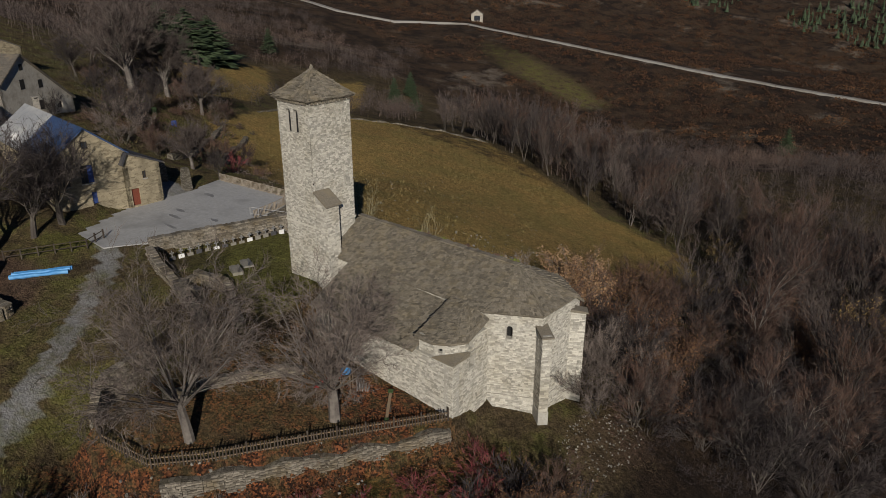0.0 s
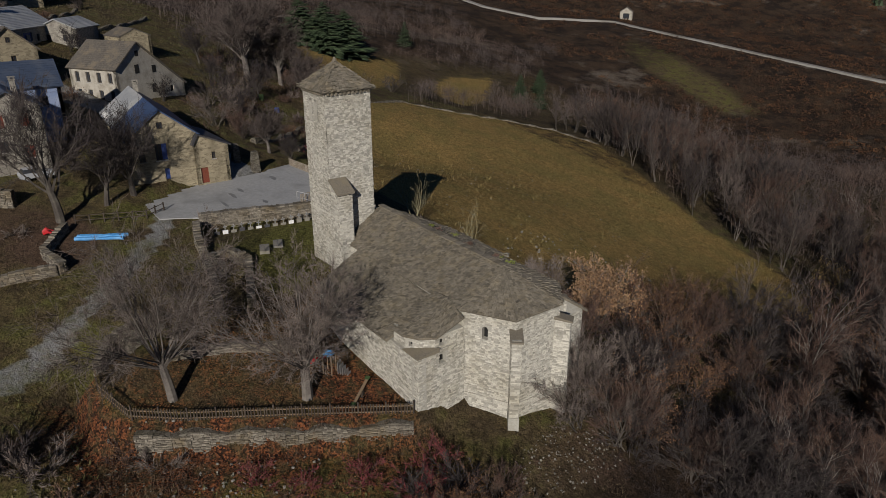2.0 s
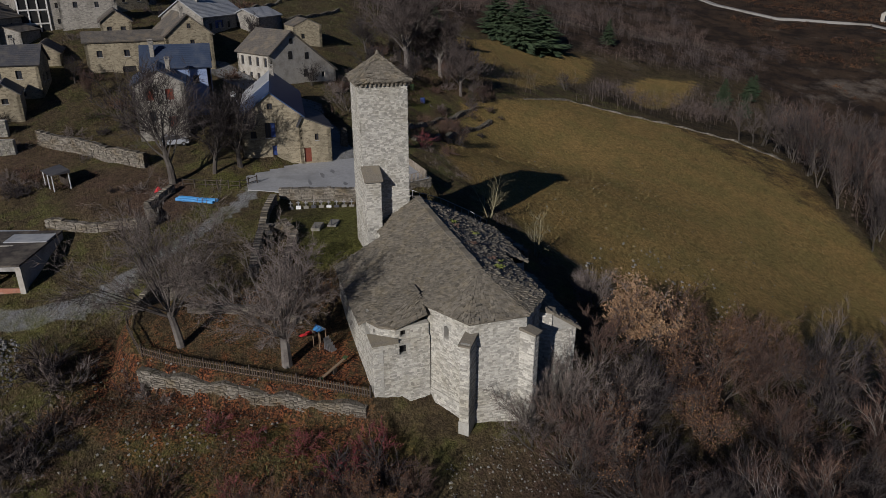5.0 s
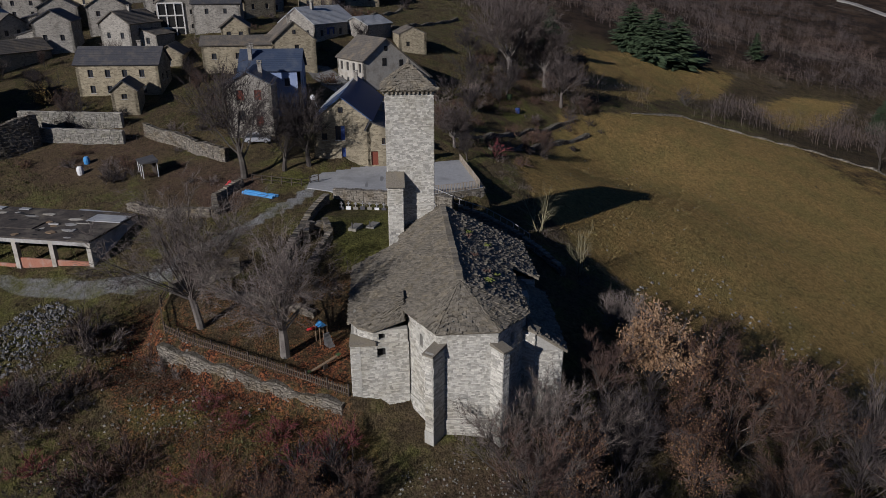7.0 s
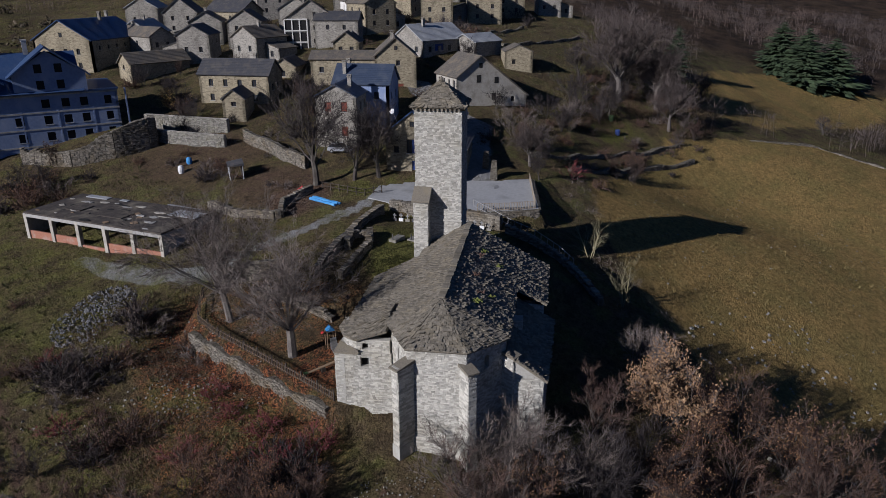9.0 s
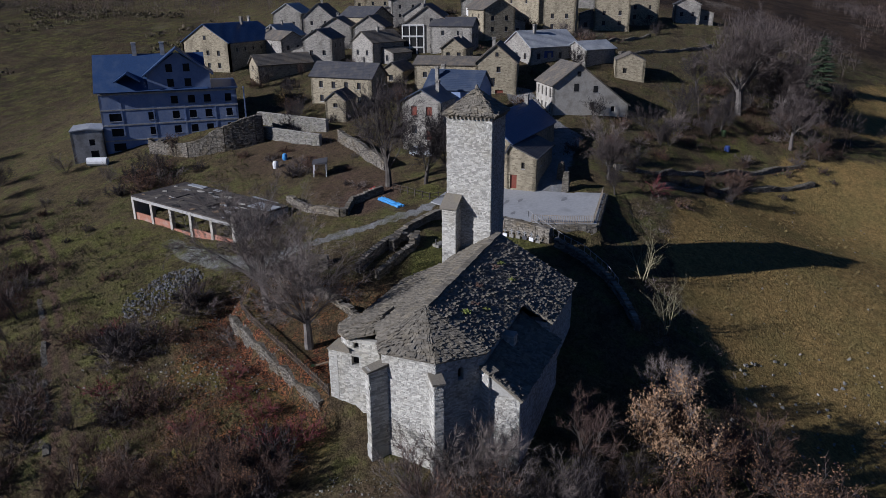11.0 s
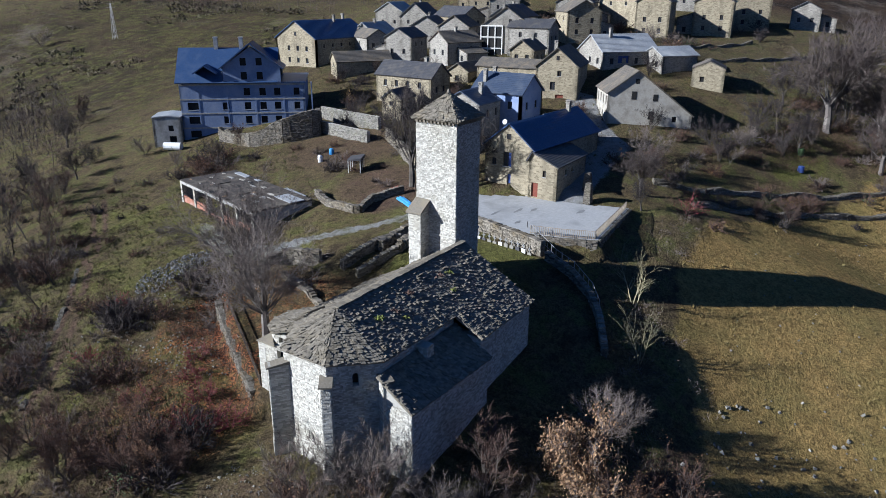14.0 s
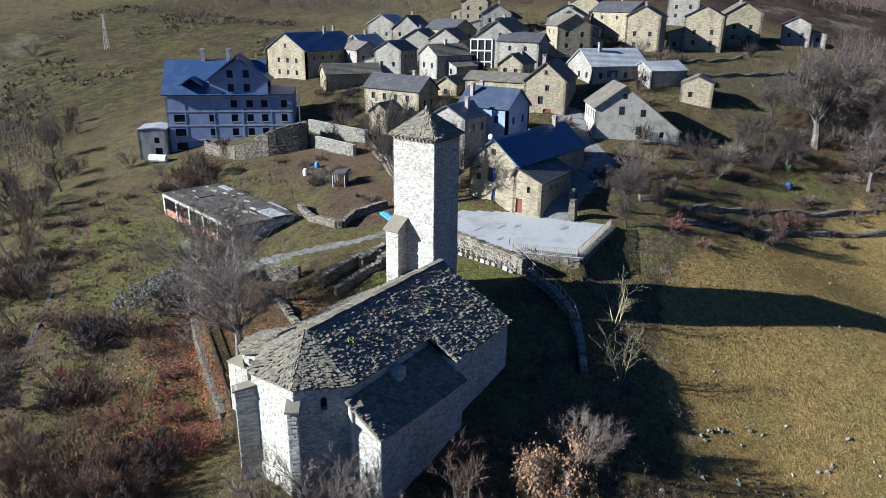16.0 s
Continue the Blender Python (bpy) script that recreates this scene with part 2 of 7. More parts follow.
def ground_material():
    """Land cover: the mesh says which kind of ground lies where, the nodes give each its grain; scrub colour also
    paints some shade.
    """
    m, nt, bsdf = material("ground_cover")
    at = nt.nodes.new("ShaderNodeAttribute")
    at.attribute_name = "cover"
    ch = node(nt, "SeparateColor", Color=at.outputs["Color"])
    a2 = nt.nodes.new("ShaderNodeAttribute")
    a2.attribute_name = "cover_far"
    ch2 = node(nt, "SeparateColor", Color=a2.outputs["Color"])
    p = place(nt)
    fine = cloud(nt, p, 5.0, 6.0, 0.75)
    mid = cloud(nt, p, 0.9, 5.0, 0.65)
    wide = cloud(nt, p, 0.12, 5.0, 0.6)
    tuft = cloud(nt, place(nt, (1, 1, 0.3)), 2.2, 5.0, 0.7)
    def speck(size):
        v = node(nt, "TexVoronoi", Vector=p, Scale=size)
        return node(nt, "SeparateColor", Color=v.outputs["Color"]).outputs[0]

    leafy, clod = speck(7.0), speck(2.2)
    # rough winter pasture
    col = blend(nt, span(nt, mid, 0.35, 0.65), (0.10, 0.085, 0.034), (0.16, 0.118, 0.058))
    patch = cloud(nt, p, 0.3, 5.0, 0.65)
    col = blend(nt, span(nt, wide, 0.42, 0.62), col, (0.11, 0.08, 0.045))
    col = blend(nt, span(nt, patch, 0.5, 0.6, 0, 0.75), col, (0.13, 0.13, 0.04))
    col = blend(nt, span(nt, patch, 0.46, 0.38, 0, 0.7), col, (0.06, 0.042, 0.026))
    col = blend(nt, span(nt, fine, 0.42, 0.7, 0, 0.65), col, (0.045, 0.037, 0.024))
    # hay meadow, dry and even
    hay = blend(nt, span(nt, mid, 0.3, 0.7), (0.325, 0.212, 0.074), (0.23, 0.16, 0.059))
    hay = blend(nt, span(nt, wide, 0.42, 0.6, 0, 0.5), hay, (0.17, 0.148, 0.05))
    hay = blend(nt, span(nt, fine, 0.52, 0.8, 0, 0.5), hay, (0.12, 0.09, 0.045))

    def edge(sock, soft=0.25):
        s = calc(nt, "ADD", sock, calc(nt, "ADD", calc(nt, "MULTIPLY", calc(nt, "SUBTRACT", tuft, 0.5), 0.7), calc(nt, "MULTIPLY", calc(nt, "SUBTRACT", patch, 0.5), 1.5)))
        return span(nt, s, 0.5 - soft, 0.5 + soft)

    col = blend(nt, edge(ch.outputs[0]), col, hay)
    litter = blend(nt, span(nt, leafy, 0.25, 0.95), (0.05, 0.028, 0.02), (0.26, 0.095, 0.04))
    litter = blend(nt, span(nt, mid, 0.44, 0.62, 0, 0.8), litter, (0.10, 0.08, 0.04))
    col = blend(nt, edge(ch.outputs[1]), col, litter)
    grit = blend(nt, span(nt, fine, 0.3, 0.7), (0.22, 0.22, 0.215), (0.31, 0.305, 0.295))
    grit = blend(nt, span(nt, mid, 0.5, 0.75, 0, 0.6), grit, (0.17, 0.16, 0.12))
    col = blend(nt, edge(ch.outputs[2], 0.15), col, grit)
    # dark scrub; also the painted shade under the thicket and round the houses
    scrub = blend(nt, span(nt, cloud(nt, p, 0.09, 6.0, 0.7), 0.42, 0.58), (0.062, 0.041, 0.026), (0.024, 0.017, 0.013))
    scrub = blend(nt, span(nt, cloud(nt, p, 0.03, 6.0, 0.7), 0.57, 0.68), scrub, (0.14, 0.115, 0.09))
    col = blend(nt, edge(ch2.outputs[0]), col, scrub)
    lush = blend(nt, span(nt, fine, 0.3, 0.7), (0.085, 0.092, 0.024), (0.155, 0.14, 0.043))
    lush = blend(nt, span(nt, cloud(nt, place(nt, (1, 0.45, 1)), 0.07, 6.0, 0.7), 0.5, 0.62, 0, 0.85), lush, (0.075, 0.058, 0.03))
    col = blend(nt, edge(ch2.outputs[1]), col, lush)
    soil = blend(nt, span(nt, fine, 0.3, 0.7), (0.085, 0.055, 0.038), (0.13, 0.085, 0.058))
    col = blend(nt, edge(ch2.outputs[2]), col, soil)
    near_tone = node(nt, "CombineColor", Red=(k := span(nt, calc(nt, "ADD", calc(nt, "MULTIPLY", leafy, 0.6), calc(nt, "MULTIPLY", clod, 0.4)), 0.1, 0.9, 0.55, 1.4)), Green=k, Blue=k).outputs[0]
    col = blend(nt, span(nt, ch.outputs[2], 0.4, 0.8, 1.0, 0.35), col, near_tone, "MULTIPLY")
    high = calc(nt, "ADD", calc(nt, "ADD", fine, calc(nt, "MULTIPLY", leafy, 0.5)), calc(nt, "MULTIPLY", tuft, 1.5))
    finish(nt, bsdf, col, 0.95, high, 1.0, 0.3)
    bsdf.inputs["Specular IOR Level"].default_value = 0.1
    return m


M["ground"] = ground_material()
M["moss"] = blotchy("yellow_green_moss", (0.14, 0.16, 0.035), (0.09, 0.105, 0.025), (0.17, 0.165, 0.05), 6.0, 1.0, bump=0.3, island=0.3)
M["gravel"] = blotchy("pale_gravel", (0.27, 0.255, 0.235), (0.2, 0.19, 0.17), (0.16, 0.145, 0.12), 1.5, 0.08, bump=0.3)
M["scrub"] = blotchy("russet_heath", (0.072, 0.033, 0.016), (0.026, 0.017, 0.012), (0.10, 0.05, 0.022), 0.2, 0.03, bump=0.1, island=0.45)
M["scrub_dull"] = blotchy("dull_brown_tufts", (0.10, 0.078, 0.05), (0.06, 0.05, 0.034), (0.09, 0.085, 0.04), 0.4, 0.06, bump=0.1, island=0.4)
M["rail_wood"] = blotchy("greyed_wooden_rail", (0.30, 0.25, 0.19), (0.2, 0.165, 0.125), (0.36, 0.32, 0.26), 9.0, 1.5, bump=0.2)
M["twig_red"] = blotchy("dark_red_twigs", (0.2, 0.045, 0.05), (0.12, 0.03, 0.035), (0.22, 0.08, 0.07), 2.0, 0.4, bump=0.1)
M["tussock"] = blotchy("olive_grass_tussock", (0.115, 0.11, 0.04), (0.07, 0.068, 0.026), (0.15, 0.115, 0.055), 0.8, 0.1, bump=0.05, island=0.4)
M["straw"] = blotchy("dry_straw_tussock", (0.23, 0.165, 0.062), (0.155, 0.12, 0.046), (0.18, 0.15, 0.055), 0.8, 0.1, bump=0.05, island=0.35)
M["weeds"] = blotchy("dry_weeds", (0.10, 0.08, 0.045), (0.05, 0.042, 0.026), (0.085, 0.09, 0.035), 0.5, 0.08, bump=0.05, island=0.45)
M["under"] = blotchy("russet_undergrowth", (0.135, 0.08, 0.05), (0.07, 0.047, 0.034), (0.10, 0.085, 0.045), 0.9, 0.12, bump=0.1, island=0.45)
M["far_twig"] = blotchy("far_bare_wood", (0.09, 0.07, 0.062), (0.05, 0.04, 0.037), (0.115, 0.078, 0.06), 0.12, 0.03, bump=0.1, island=0.5)

# ---- mesh tools ----
class Shape:
    """Collects vertices and faces of one mesh."""

    def __init__(self):
        self.v, self.f = [], []

    def add(self, pts, faces):
        n = len(self.v)
        self.v += [tuple(p) for p in pts]
        self.f += [tuple(n + i for i in f) for f in faces]

    def box(self, x0, y0, z0, x1, y1, z1, m=None):
        pts = [Vector(p) for p in ((x0, y0, z0), (x1, y0, z0), (x1, y1, z0), (x0, y1, z0), (x0, y0, z1), (x1, y0, z1), (x1, y1, z1), (x0, y1, z1))]
        if m is not None:
            pts = [m @ p for p in pts]
        self.add(pts, [(3, 2, 1, 0), (4, 5, 6, 7), (0, 1, 5, 4), (1, 2, 6, 5), (2, 3, 7, 6), (3, 0, 4, 7)])

    def prism(self, plan, z0, z1, m=None):
        """An upright prism over a plan; z0 and z1 may be numbers or functions of x, y."""
        lo = [Vector((x, y, z0(x, y) if callable(z0) else z0)) for x, y in plan]
        hi = [Vector((x, y, z1(x, y) if callable(z1) else z1)) for x, y in plan]
        if m is not None:
            lo, hi = [m @ p for p in lo], [m @ p for p in hi]
        n = len(plan)
        self.add(lo + hi, [tuple(range(n - 1, -1, -1)), tuple(range(n, 2 * n))] + [(i, (i + 1) % n, n + (i + 1) % n, n + i) for i in range(n)])

    def slab(self, corners, thick):
        """A plate under a flat polygon of 3D corners, thick straight down its normal."""
        c = [Vector(p) for p in corners]
        nrm = (c[1] - c[0]).cross(c[2] - c[0]).normalized()
        if nrm.z < 0:
            c.reverse()
            nrm = -nrm
        lo = [p - nrm * thick for p in c]
        n = len(c)
        self.add(lo + c, [tuple(range(n - 1, -1, -1)), tuple(range(n, 2 * n))] + [(i, (i + 1) % n, n + (i + 1) % n, n + i) for i in range(n)])

    def tube(self, path, radii, sides=6, cap=True):
        rings = []
        n0 = len(self.v)
        side = None
        for i, p in enumerate(path):
            d = (path[min(i + 1, len(path) - 1)] - path[max(i - 1, 0)]).normalized()
            if side is None:
                side = d.orthogonal().normalized()
            side = (side - d * side.dot(d)).normalized()
            up = d.cross(side)
            for k in range(sides):
                a = 2 * math.pi * k / sides
                self.v.append(tuple(p + (side * math.cos(a) + up * math.sin(a)) * radii[i]))
        for i in range(len(path) - 1):
            for k in range(sides):
                a, b = n0 + i * sides + k, n0 + i * sides + (k + 1) % sides
                self.f.append((a, b, b + sides, a + sides))
        if cap:
            self.f.append(tuple(n0 + k for k in range(sides - 1, -1, -1)))
            e = n0 + (len(path) - 1) * sides
            self.f.append(tuple(e + k for k in range(sides)))

    def weld(self):
        """Join vertices that lie on one another."""
        at, to = {}, []
        for p in self.v:
            to.append(at.setdefault(tuple(round(c, 3) for c in p), len(at)))
        self.v = list(at)
        self.f = [tuple(dict.fromkeys(to[i] for i in f)) for f in self.f]
        self.f = [f for f in self.f if len(f) > 2]
        return self

    def mesh(self, name, mat, smooth=False):
        me = bpy.data.meshes.new(name)
        me.from_pydata(self.v, [], self.f)
        if mat is not None:
            me.materials.append(mat)
        if smooth:
            me.polygons.foreach_set("use_smooth", [True] * len(me.polygons))
        me.update()
        return me


def part(name, shape, mat, parent, label="", kind="", smooth=False):
    ob = new(name, shape if isinstance(shape, bpy.types.Mesh) else shape.mesh(name, mat, smooth))
    ob.parent = parent
    return tagged(ob, label=label, kind=kind)


def thing(name, label, category, group="", kind="", at=None):
    ob = new(name)
    if at is not None:
        ob.matrix_basis = at
    return tagged(ob, label, category, group, kind)


def solid(name, shape, mat, label, category, group="", kind="", smooth=False):
    return tagged(new(name, shape.mesh(name, mat, smooth)), label, category, group, kind)


def flat(yaw, x, y, z=0.0):
    return Matrix.Translation((x, y, z)) @ Matrix.Rotation(yaw, 4, "Z")


# ---- the lie of the land ----
HILLS = [
    (-20, 0, 25, 8.7), (-120, -20, 40, 13.2), (-120, 240, 70, -29.6), (0, -240, 70, -28.4), (80, -100, 40, -18.0), (-20, 100, 40, -11.3),
    (100, 40, 40, -18.1), (-280, -60, 70, 21.8), (-100, -100, 25, 4.5), (20, 0, 15, 3.1), (-60, -40, 25, 2.1), (-60, 0, 15, 2.5),
    (120, 160, 40, -11.0), (120, -120, 25, -14.6), (-180, 20, 25, 6.2), (20, -120, 25, -10.3), (-280, 240, 70, -12.4), (-80, 40, 15, -5.2),
    (0, 40, 15, 2.3), (120, 0, 25, -7.8), (0, 300, 40, -6.6), (-180, 120, 40, -8.3), (-60, 40, 15, 2.8), (-24, 31, 12, -2.6),
]
YARD = [(0.2, -9.3), (-4.6, -17.0), (-9.2, -24.6), (-12.0, -28.2), (-15.2, -28.9), (-17.4, -28.6), (-19.0, -24.0), (-20.5, -14.0), (-19, -2), (-2, -2)]
CEMETERY = [(-24, -12.0), (-37.8, -12.8), (-33.0, 2.4), (-24, 3.0), (-19, 0), (-19, -8)]
PLAZA = [(-51.5, -9.5), (-47.0, -16.5), (-40.5, -16.5), (-38.6, -13.2), (-36.2, -1.2), (-37.1, 3.0), (-38.6, 6.9), (-53.6, 5.5), (-51.6, -2.0)]
FENCE_LINE = [(0.2, -9.3), (-4.6, -17.0), (-9.2, -24.6), (-11.6, -27.6), (-15.2, -28.9), (-17.4, -28.6)]


def inside(poly, x, y):
    """Signed distance in plan to a polygon, positive inside."""
    x, y = np.asarray(x, float), np.asarray(y, float)
    poly = list(poly)
    d = np.full(x.shape, 1e9)
    odd = np.zeros(x.shape, bool)
    for (ax, ay), (bx, by) in zip(poly, poly[1:] + poly[:1]):
        ex, ey = bx - ax, by - ay
        t = np.clip(((x - ax) * ex + (y - ay) * ey) / (ex * ex + ey * ey), 0, 1)
        d = np.minimum(d, np.hypot(x - ax - t * ex, y - ay - t * ey))
        if ay != by:
            odd ^= ((ay > y) != (by > y)) & (x < ax + (y - ay) / (by - ay) * ex)
    return np.where(odd, d, -d)


def near(line, x, y):
    """Distance in plan to a polyline."""
    x, y = np.asarray(x, float), np.asarray(y, float)
    d = np.full(x.shape, 1e9)
    for (ax, ay), (bx, by) in zip(line, line[1:]):
        ex, ey = bx - ax, by - ay
        t = np.clip(((x - ax) * ex + (y - ay) * ey) / (ex * ex + ey * ey), 0, 1)
        d = np.minimum(d, np.hypot(x - ax - t * ex, y - ay - t * ey))
    return d


def step(v, lo, hi):
    t = np.clip((v - lo) / (hi - lo), 0, 1)
    return t * t * (3 - 2 * t)


LATTICE = np.random.RandomState(5).rand(256, 256)


def rolling(x, y, size):
    """Smooth random relief between -1 and 1 with lumps of that size."""
    u, v = np.asarray(x, float) / size + 91.3, np.asarray(y, float) / size + 47.7
    i, j = np.floor(u).astype(int), np.floor(v).astype(int)
    a, b = u - i, v - j
    a, b = a * a * (3 - 2 * a), b * b * (3 - 2 * b)
    g = lambda p, q: LATTICE[p % 256, q % 256]
    return 2 * ((g(i, j) * (1 - a) + g(i + 1, j) * a) * (1 - b) + (g(i, j + 1) * (1 - a) + g(i + 1, j + 1) * a) * b) - 1


def open_land(x, y):
    z = -7.3 - 0.1027 * x - 0.0699 * y
    for a, b, r, k in HILLS:
        z = z + k * np.exp(-((x - a) ** 2 + (y - b) ** 2) / (2 * r * r))
    r = np.hypot(x, y)
    return z + 0.3 * np.maximum(0, r - 520)


def terrain(x, y):
    x, y = np.asarray(x, float), np.asarray(y, float)
    z = open_land(x, y)
    for poly, level, soft in ((YARD, 0.6 - 0.07 * (x + 6) + 0.02 * (y + 15) + 0.2 * np.maximum(0, -x - 12), 0.5), (CEMETERY, 4.9 + 0 * x, 1.6), (PLAZA, 6.25 + 0 * x, 1.5)):
        d = inside(poly, x, y) + (0.5 if poly is YARD else 0.0)
        k = step(d, -soft, soft * 0.2)
        z = z * (1 - k) + level * k
    below = step(-inside(YARD, x, y), 1.0, 1.5) * step(near(FENCE_LINE, x, y), 9.0, 1.0)
    z = z - below * np.maximum(0, z - (-2.3 + 0.05 * np.maximum(0, -x) * (y < -8)))
    bumps = 0.3 * rolling(0.8 * x + 0.6 * y, 0.8 * y - 0.6 * x, 13) + 0.2 * rolling(0.5 * y - 0.87 * x, 0.87 * y + 0.5 * x, 4.7) + 0.16 * rolling(x, -y, 1.9)
    smooth_field = step(inside(((-100, 32), (-122, 68), (-104, 116), (-20, 94), (2, 62), (-12, 29), (-45, 15)), x, y), -2, 3)
    bumps = bumps * (1 - 0.75 * smooth_field)
    calm = np.maximum(step(inside(PLAZA, x, y), -1.5, 0), step(inside(YARD, x, y), -1, 0.5) * 0.7)
    return z + bumps * (1 - calm)


def height(x, y):
    return float(terrain(np.array([x]), np.array([y]))[0])

# ---- ground ----
MEADOW = [(-100, 32), (-122, 68), (-112, 98), (-104, 116), (-92, 116), (-70, 108), (-42, 98), (-20, 94), (-3, 84), (2, 62), (-2, 44), (-12, 29), (-22, 25), (-32, 19), (-45, 15), (-62, 15), (-80, 24)]
UPPER_MEADOW = [(-125, 42), (-168, 51), (-190, 60), (-212, 82), (-220, 106), (-218, 130), (-184, 108), (-148, 77), (-126, 60)]
FAR_MEADOW = [(-150, 112), (-186, 122), (-202, 146), (-205, 172), (-174, 142)]
VALLEY_GREEN = [(-262, 332), (-225, 324), (-180, 308), (-150, 294), (-158, 284), (-205, 292), (-240, 306)]
SOUTH_PASTURE = [(-60, -130), (-70, -300), (-190, -300), (-190, -170), (-120, -125)]
ROAD = [(-44, -14), (-37, -18), (-32, -22.4), (-28, -26.4), (-24.8, -30.4), (-22.6, -34), (-22.4, -38), (-24, -45), (-26.5, -50.5)]
FAR_ROAD = [(-420, 296), (-367, 300), (-330, 318), (-304, 366), (-255, 370), (-184, 376), (-114, 381), (-38, 384), (60, 386), (160, 380)]
LANE = [(-50, -2.5), (-60, -4.3), (-67, -4.5), (-75, -5.2), (-79, -10), (-84, -14), (-92, -18.5)]
TRACK = [(12.5, -28.5), (7.4, -34.6), (3, -40), (-5.2, -50.6), (-14.4, -61.5), (-21, -69.5), (-27, -80)]
EARTH_LITTER = [(-3, -10), (3, -8), (7, -7), (13, -13), (9, -22), (0, -29), (-9, -32.5), (-20, -34), (-19, -27), (-14, -22), (-12, -12), (-9, -10)]
LAWN = [(-19, -11), (-36, -12.5), (-32.8, 2.4), (-24, 6), (-19, 4)]
GARDEN = [(-88, 19), (-98, 25), (-104, 22), (-94, 16)]


def ground_mesh():
    n = 430
    u = np.linspace(-1, 1, n)
    axis = 55 * np.sinh(4.05 * u)
    X, Y = np.meshgrid(axis - 18, axis - 2, indexing="ij")
    x, y = X.ravel(), Y.ravel()
    z = terrain(x, y)
    me = bpy.data.meshes.new("ground")
    i = np.arange(n * n).reshape(n, n)
    quads = np.stack([i[:-1, :-1], i[1:, :-1], i[1:, 1:], i[:-1, 1:]], -1).reshape(-1, 4)
    me.vertices.add(n * n)
    me.vertices.foreach_set("co", np.stack([x, y, z], -1).ravel())
    me.loops.add(quads.size)
    me.loops.foreach_set("vertex_index", quads.ravel())
    me.polygons.add(len(quads))
    me.polygons.foreach_set("loop_start", np.arange(len(quads)) * 4)
    me.polygons.foreach_set("loop_total", np.full(len(quads), 4))
    me.polygons.foreach_set("use_smooth", np.ones(len(quads), bool))
    me.update(calc_edges=True)
    one = np.ones_like(x)
    hay = np.maximum.reduce([step(inside(p, x, y), -1.5, 1.5) for p in (MEADOW, UPPER_MEADOW, FAR_MEADOW)])
    leaf = np.maximum(step(inside(EARTH_LITTER, x, y), -3, 3) * 0.85 * step(-inside(YARD, x, y), -0.5, 0.5), step(np.hypot((x + 4) / 6, (y + 12) / 3.6), 1.1, 0.6) * 0.8)
    leaf = np.maximum(leaf, 0.5 * step(inside(YARD, x, y), -1, 2))
    grit = np.maximum(1.3 * step(near(ROAD, x, y), 1.35 + 0.9 * step(np.hypot(x + 23.5, y + 41), 9, 4), 0.7), step(near(FAR_ROAD, x, y), 22, 6) * 0.68)
    grit = np.maximum(grit, 0.72 * step(rolling(x, y, 34), 0.35, 0.7) * step(y, 215, 250) * step(x, -160, -90) * step(-y, -420, -380))
    grit = np.maximum(grit, 1.1 * step(near(LANE, x, y), 3.4, 2.0))
    wild_and_shade = step(y - 0.15 * x, 104, 116) * (1 - step(inside(VALLEY_GREEN, x, y), -14, 10))
    wild_and_shade = wild_and_shade * (0.5 + 0.5 * step(y, 190, 240)) * (1 - np.maximum(step(inside(UPPER_MEADOW, x, y), -3, 2), step(inside(FAR_MEADOW, x, y), -3, 2)))
    # scrub colour darkens the village ground for shadows of houses and trees
    wild_and_shade = np.maximum(wild_and_shade, 0.3 * step(inside([(-64, 8), (-58, -40), (-76, -62), (-92, -112), (-210, -110), (-210, 16), (-120, 12)], x, y), -4, 6))
    wild_and_shade = np.maximum(wild_and_shade, 0.78 * step(inside(SOUTH_PASTURE, x, y), -20, 20))
    # full scrub colour under the east thicket paints the shade between stems
    wild_and_shade = np.maximum(wild_and_shade, 1.0 * step(np.hypot((x - 30) / 22, (y - 22) / 48), 1.2, 0.8))
    wild_and_shade = np.maximum(wild_and_shade, 0.8 * step(-x, 190, 240) * step(y, -160, -100))
    CORRAL = [(-44.6, -24.2), (-42.2, -17.4), (-43.2, -15.2), (-47.8, -18.9)]
    lush = np.maximum(step(inside(LAWN, x, y), -1, 1.5), np.maximum(step(inside(GARDEN, x, y), -1, 1) * 1.2, step(inside(CORRAL, x, y), -0.6, 0.6)))
    lush = np.maximum(lush, 0.4 * step(inside(SOUTH_PASTURE, x, y), -15, 15))
    lush = np.maximum(lush, 0.42 * step(np.hypot((x - 4) / 9, (y + 26) / 30), 1.2, 0.5))
    lush = np.maximum(lush, 0.4 * step(near(ROAD, x, y), 9, 4))
    lush = np.maximum(lush, 0.5 * step(np.hypot((x + 16) / 20, (y + 58) / 26), 1.2, 0.6))
    lush = np.maximum(lush, 0.44 * step(inside(VALLEY_GREEN, x, y), -14, 10))
    rut = np.minimum(abs(near(TRACK, x, y) - 0.75), 9)
    soil = np.maximum.reduce([0.5 * step(np.hypot((x - 9) / 4, (y - 1) / 7), 1.2, 0.5), 0.75 * step(np.hypot((x + 42) / 7, (y + 27) / 5), 1.15, 0.7), 0.95 * step(rut, 0.6, 0.25)])
    soil = np.maximum(soil, 0.55 * step(np.hypot((x + 58) / 12, (y + 50) / 14), 1.2, 0.6))
    soil = np.maximum(soil, 0.62 * step(np.hypot((x + 46) / 9, (y + 32) / 8), 1.2, 0.6))
    for key, chans in (("cover", (hay, leaf, grit, one)), ("cover_far", (wild_and_shade, lush, soil, one))):
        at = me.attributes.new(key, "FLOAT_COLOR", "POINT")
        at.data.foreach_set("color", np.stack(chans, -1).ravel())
    me.materials.append(M["ground"])
    return me


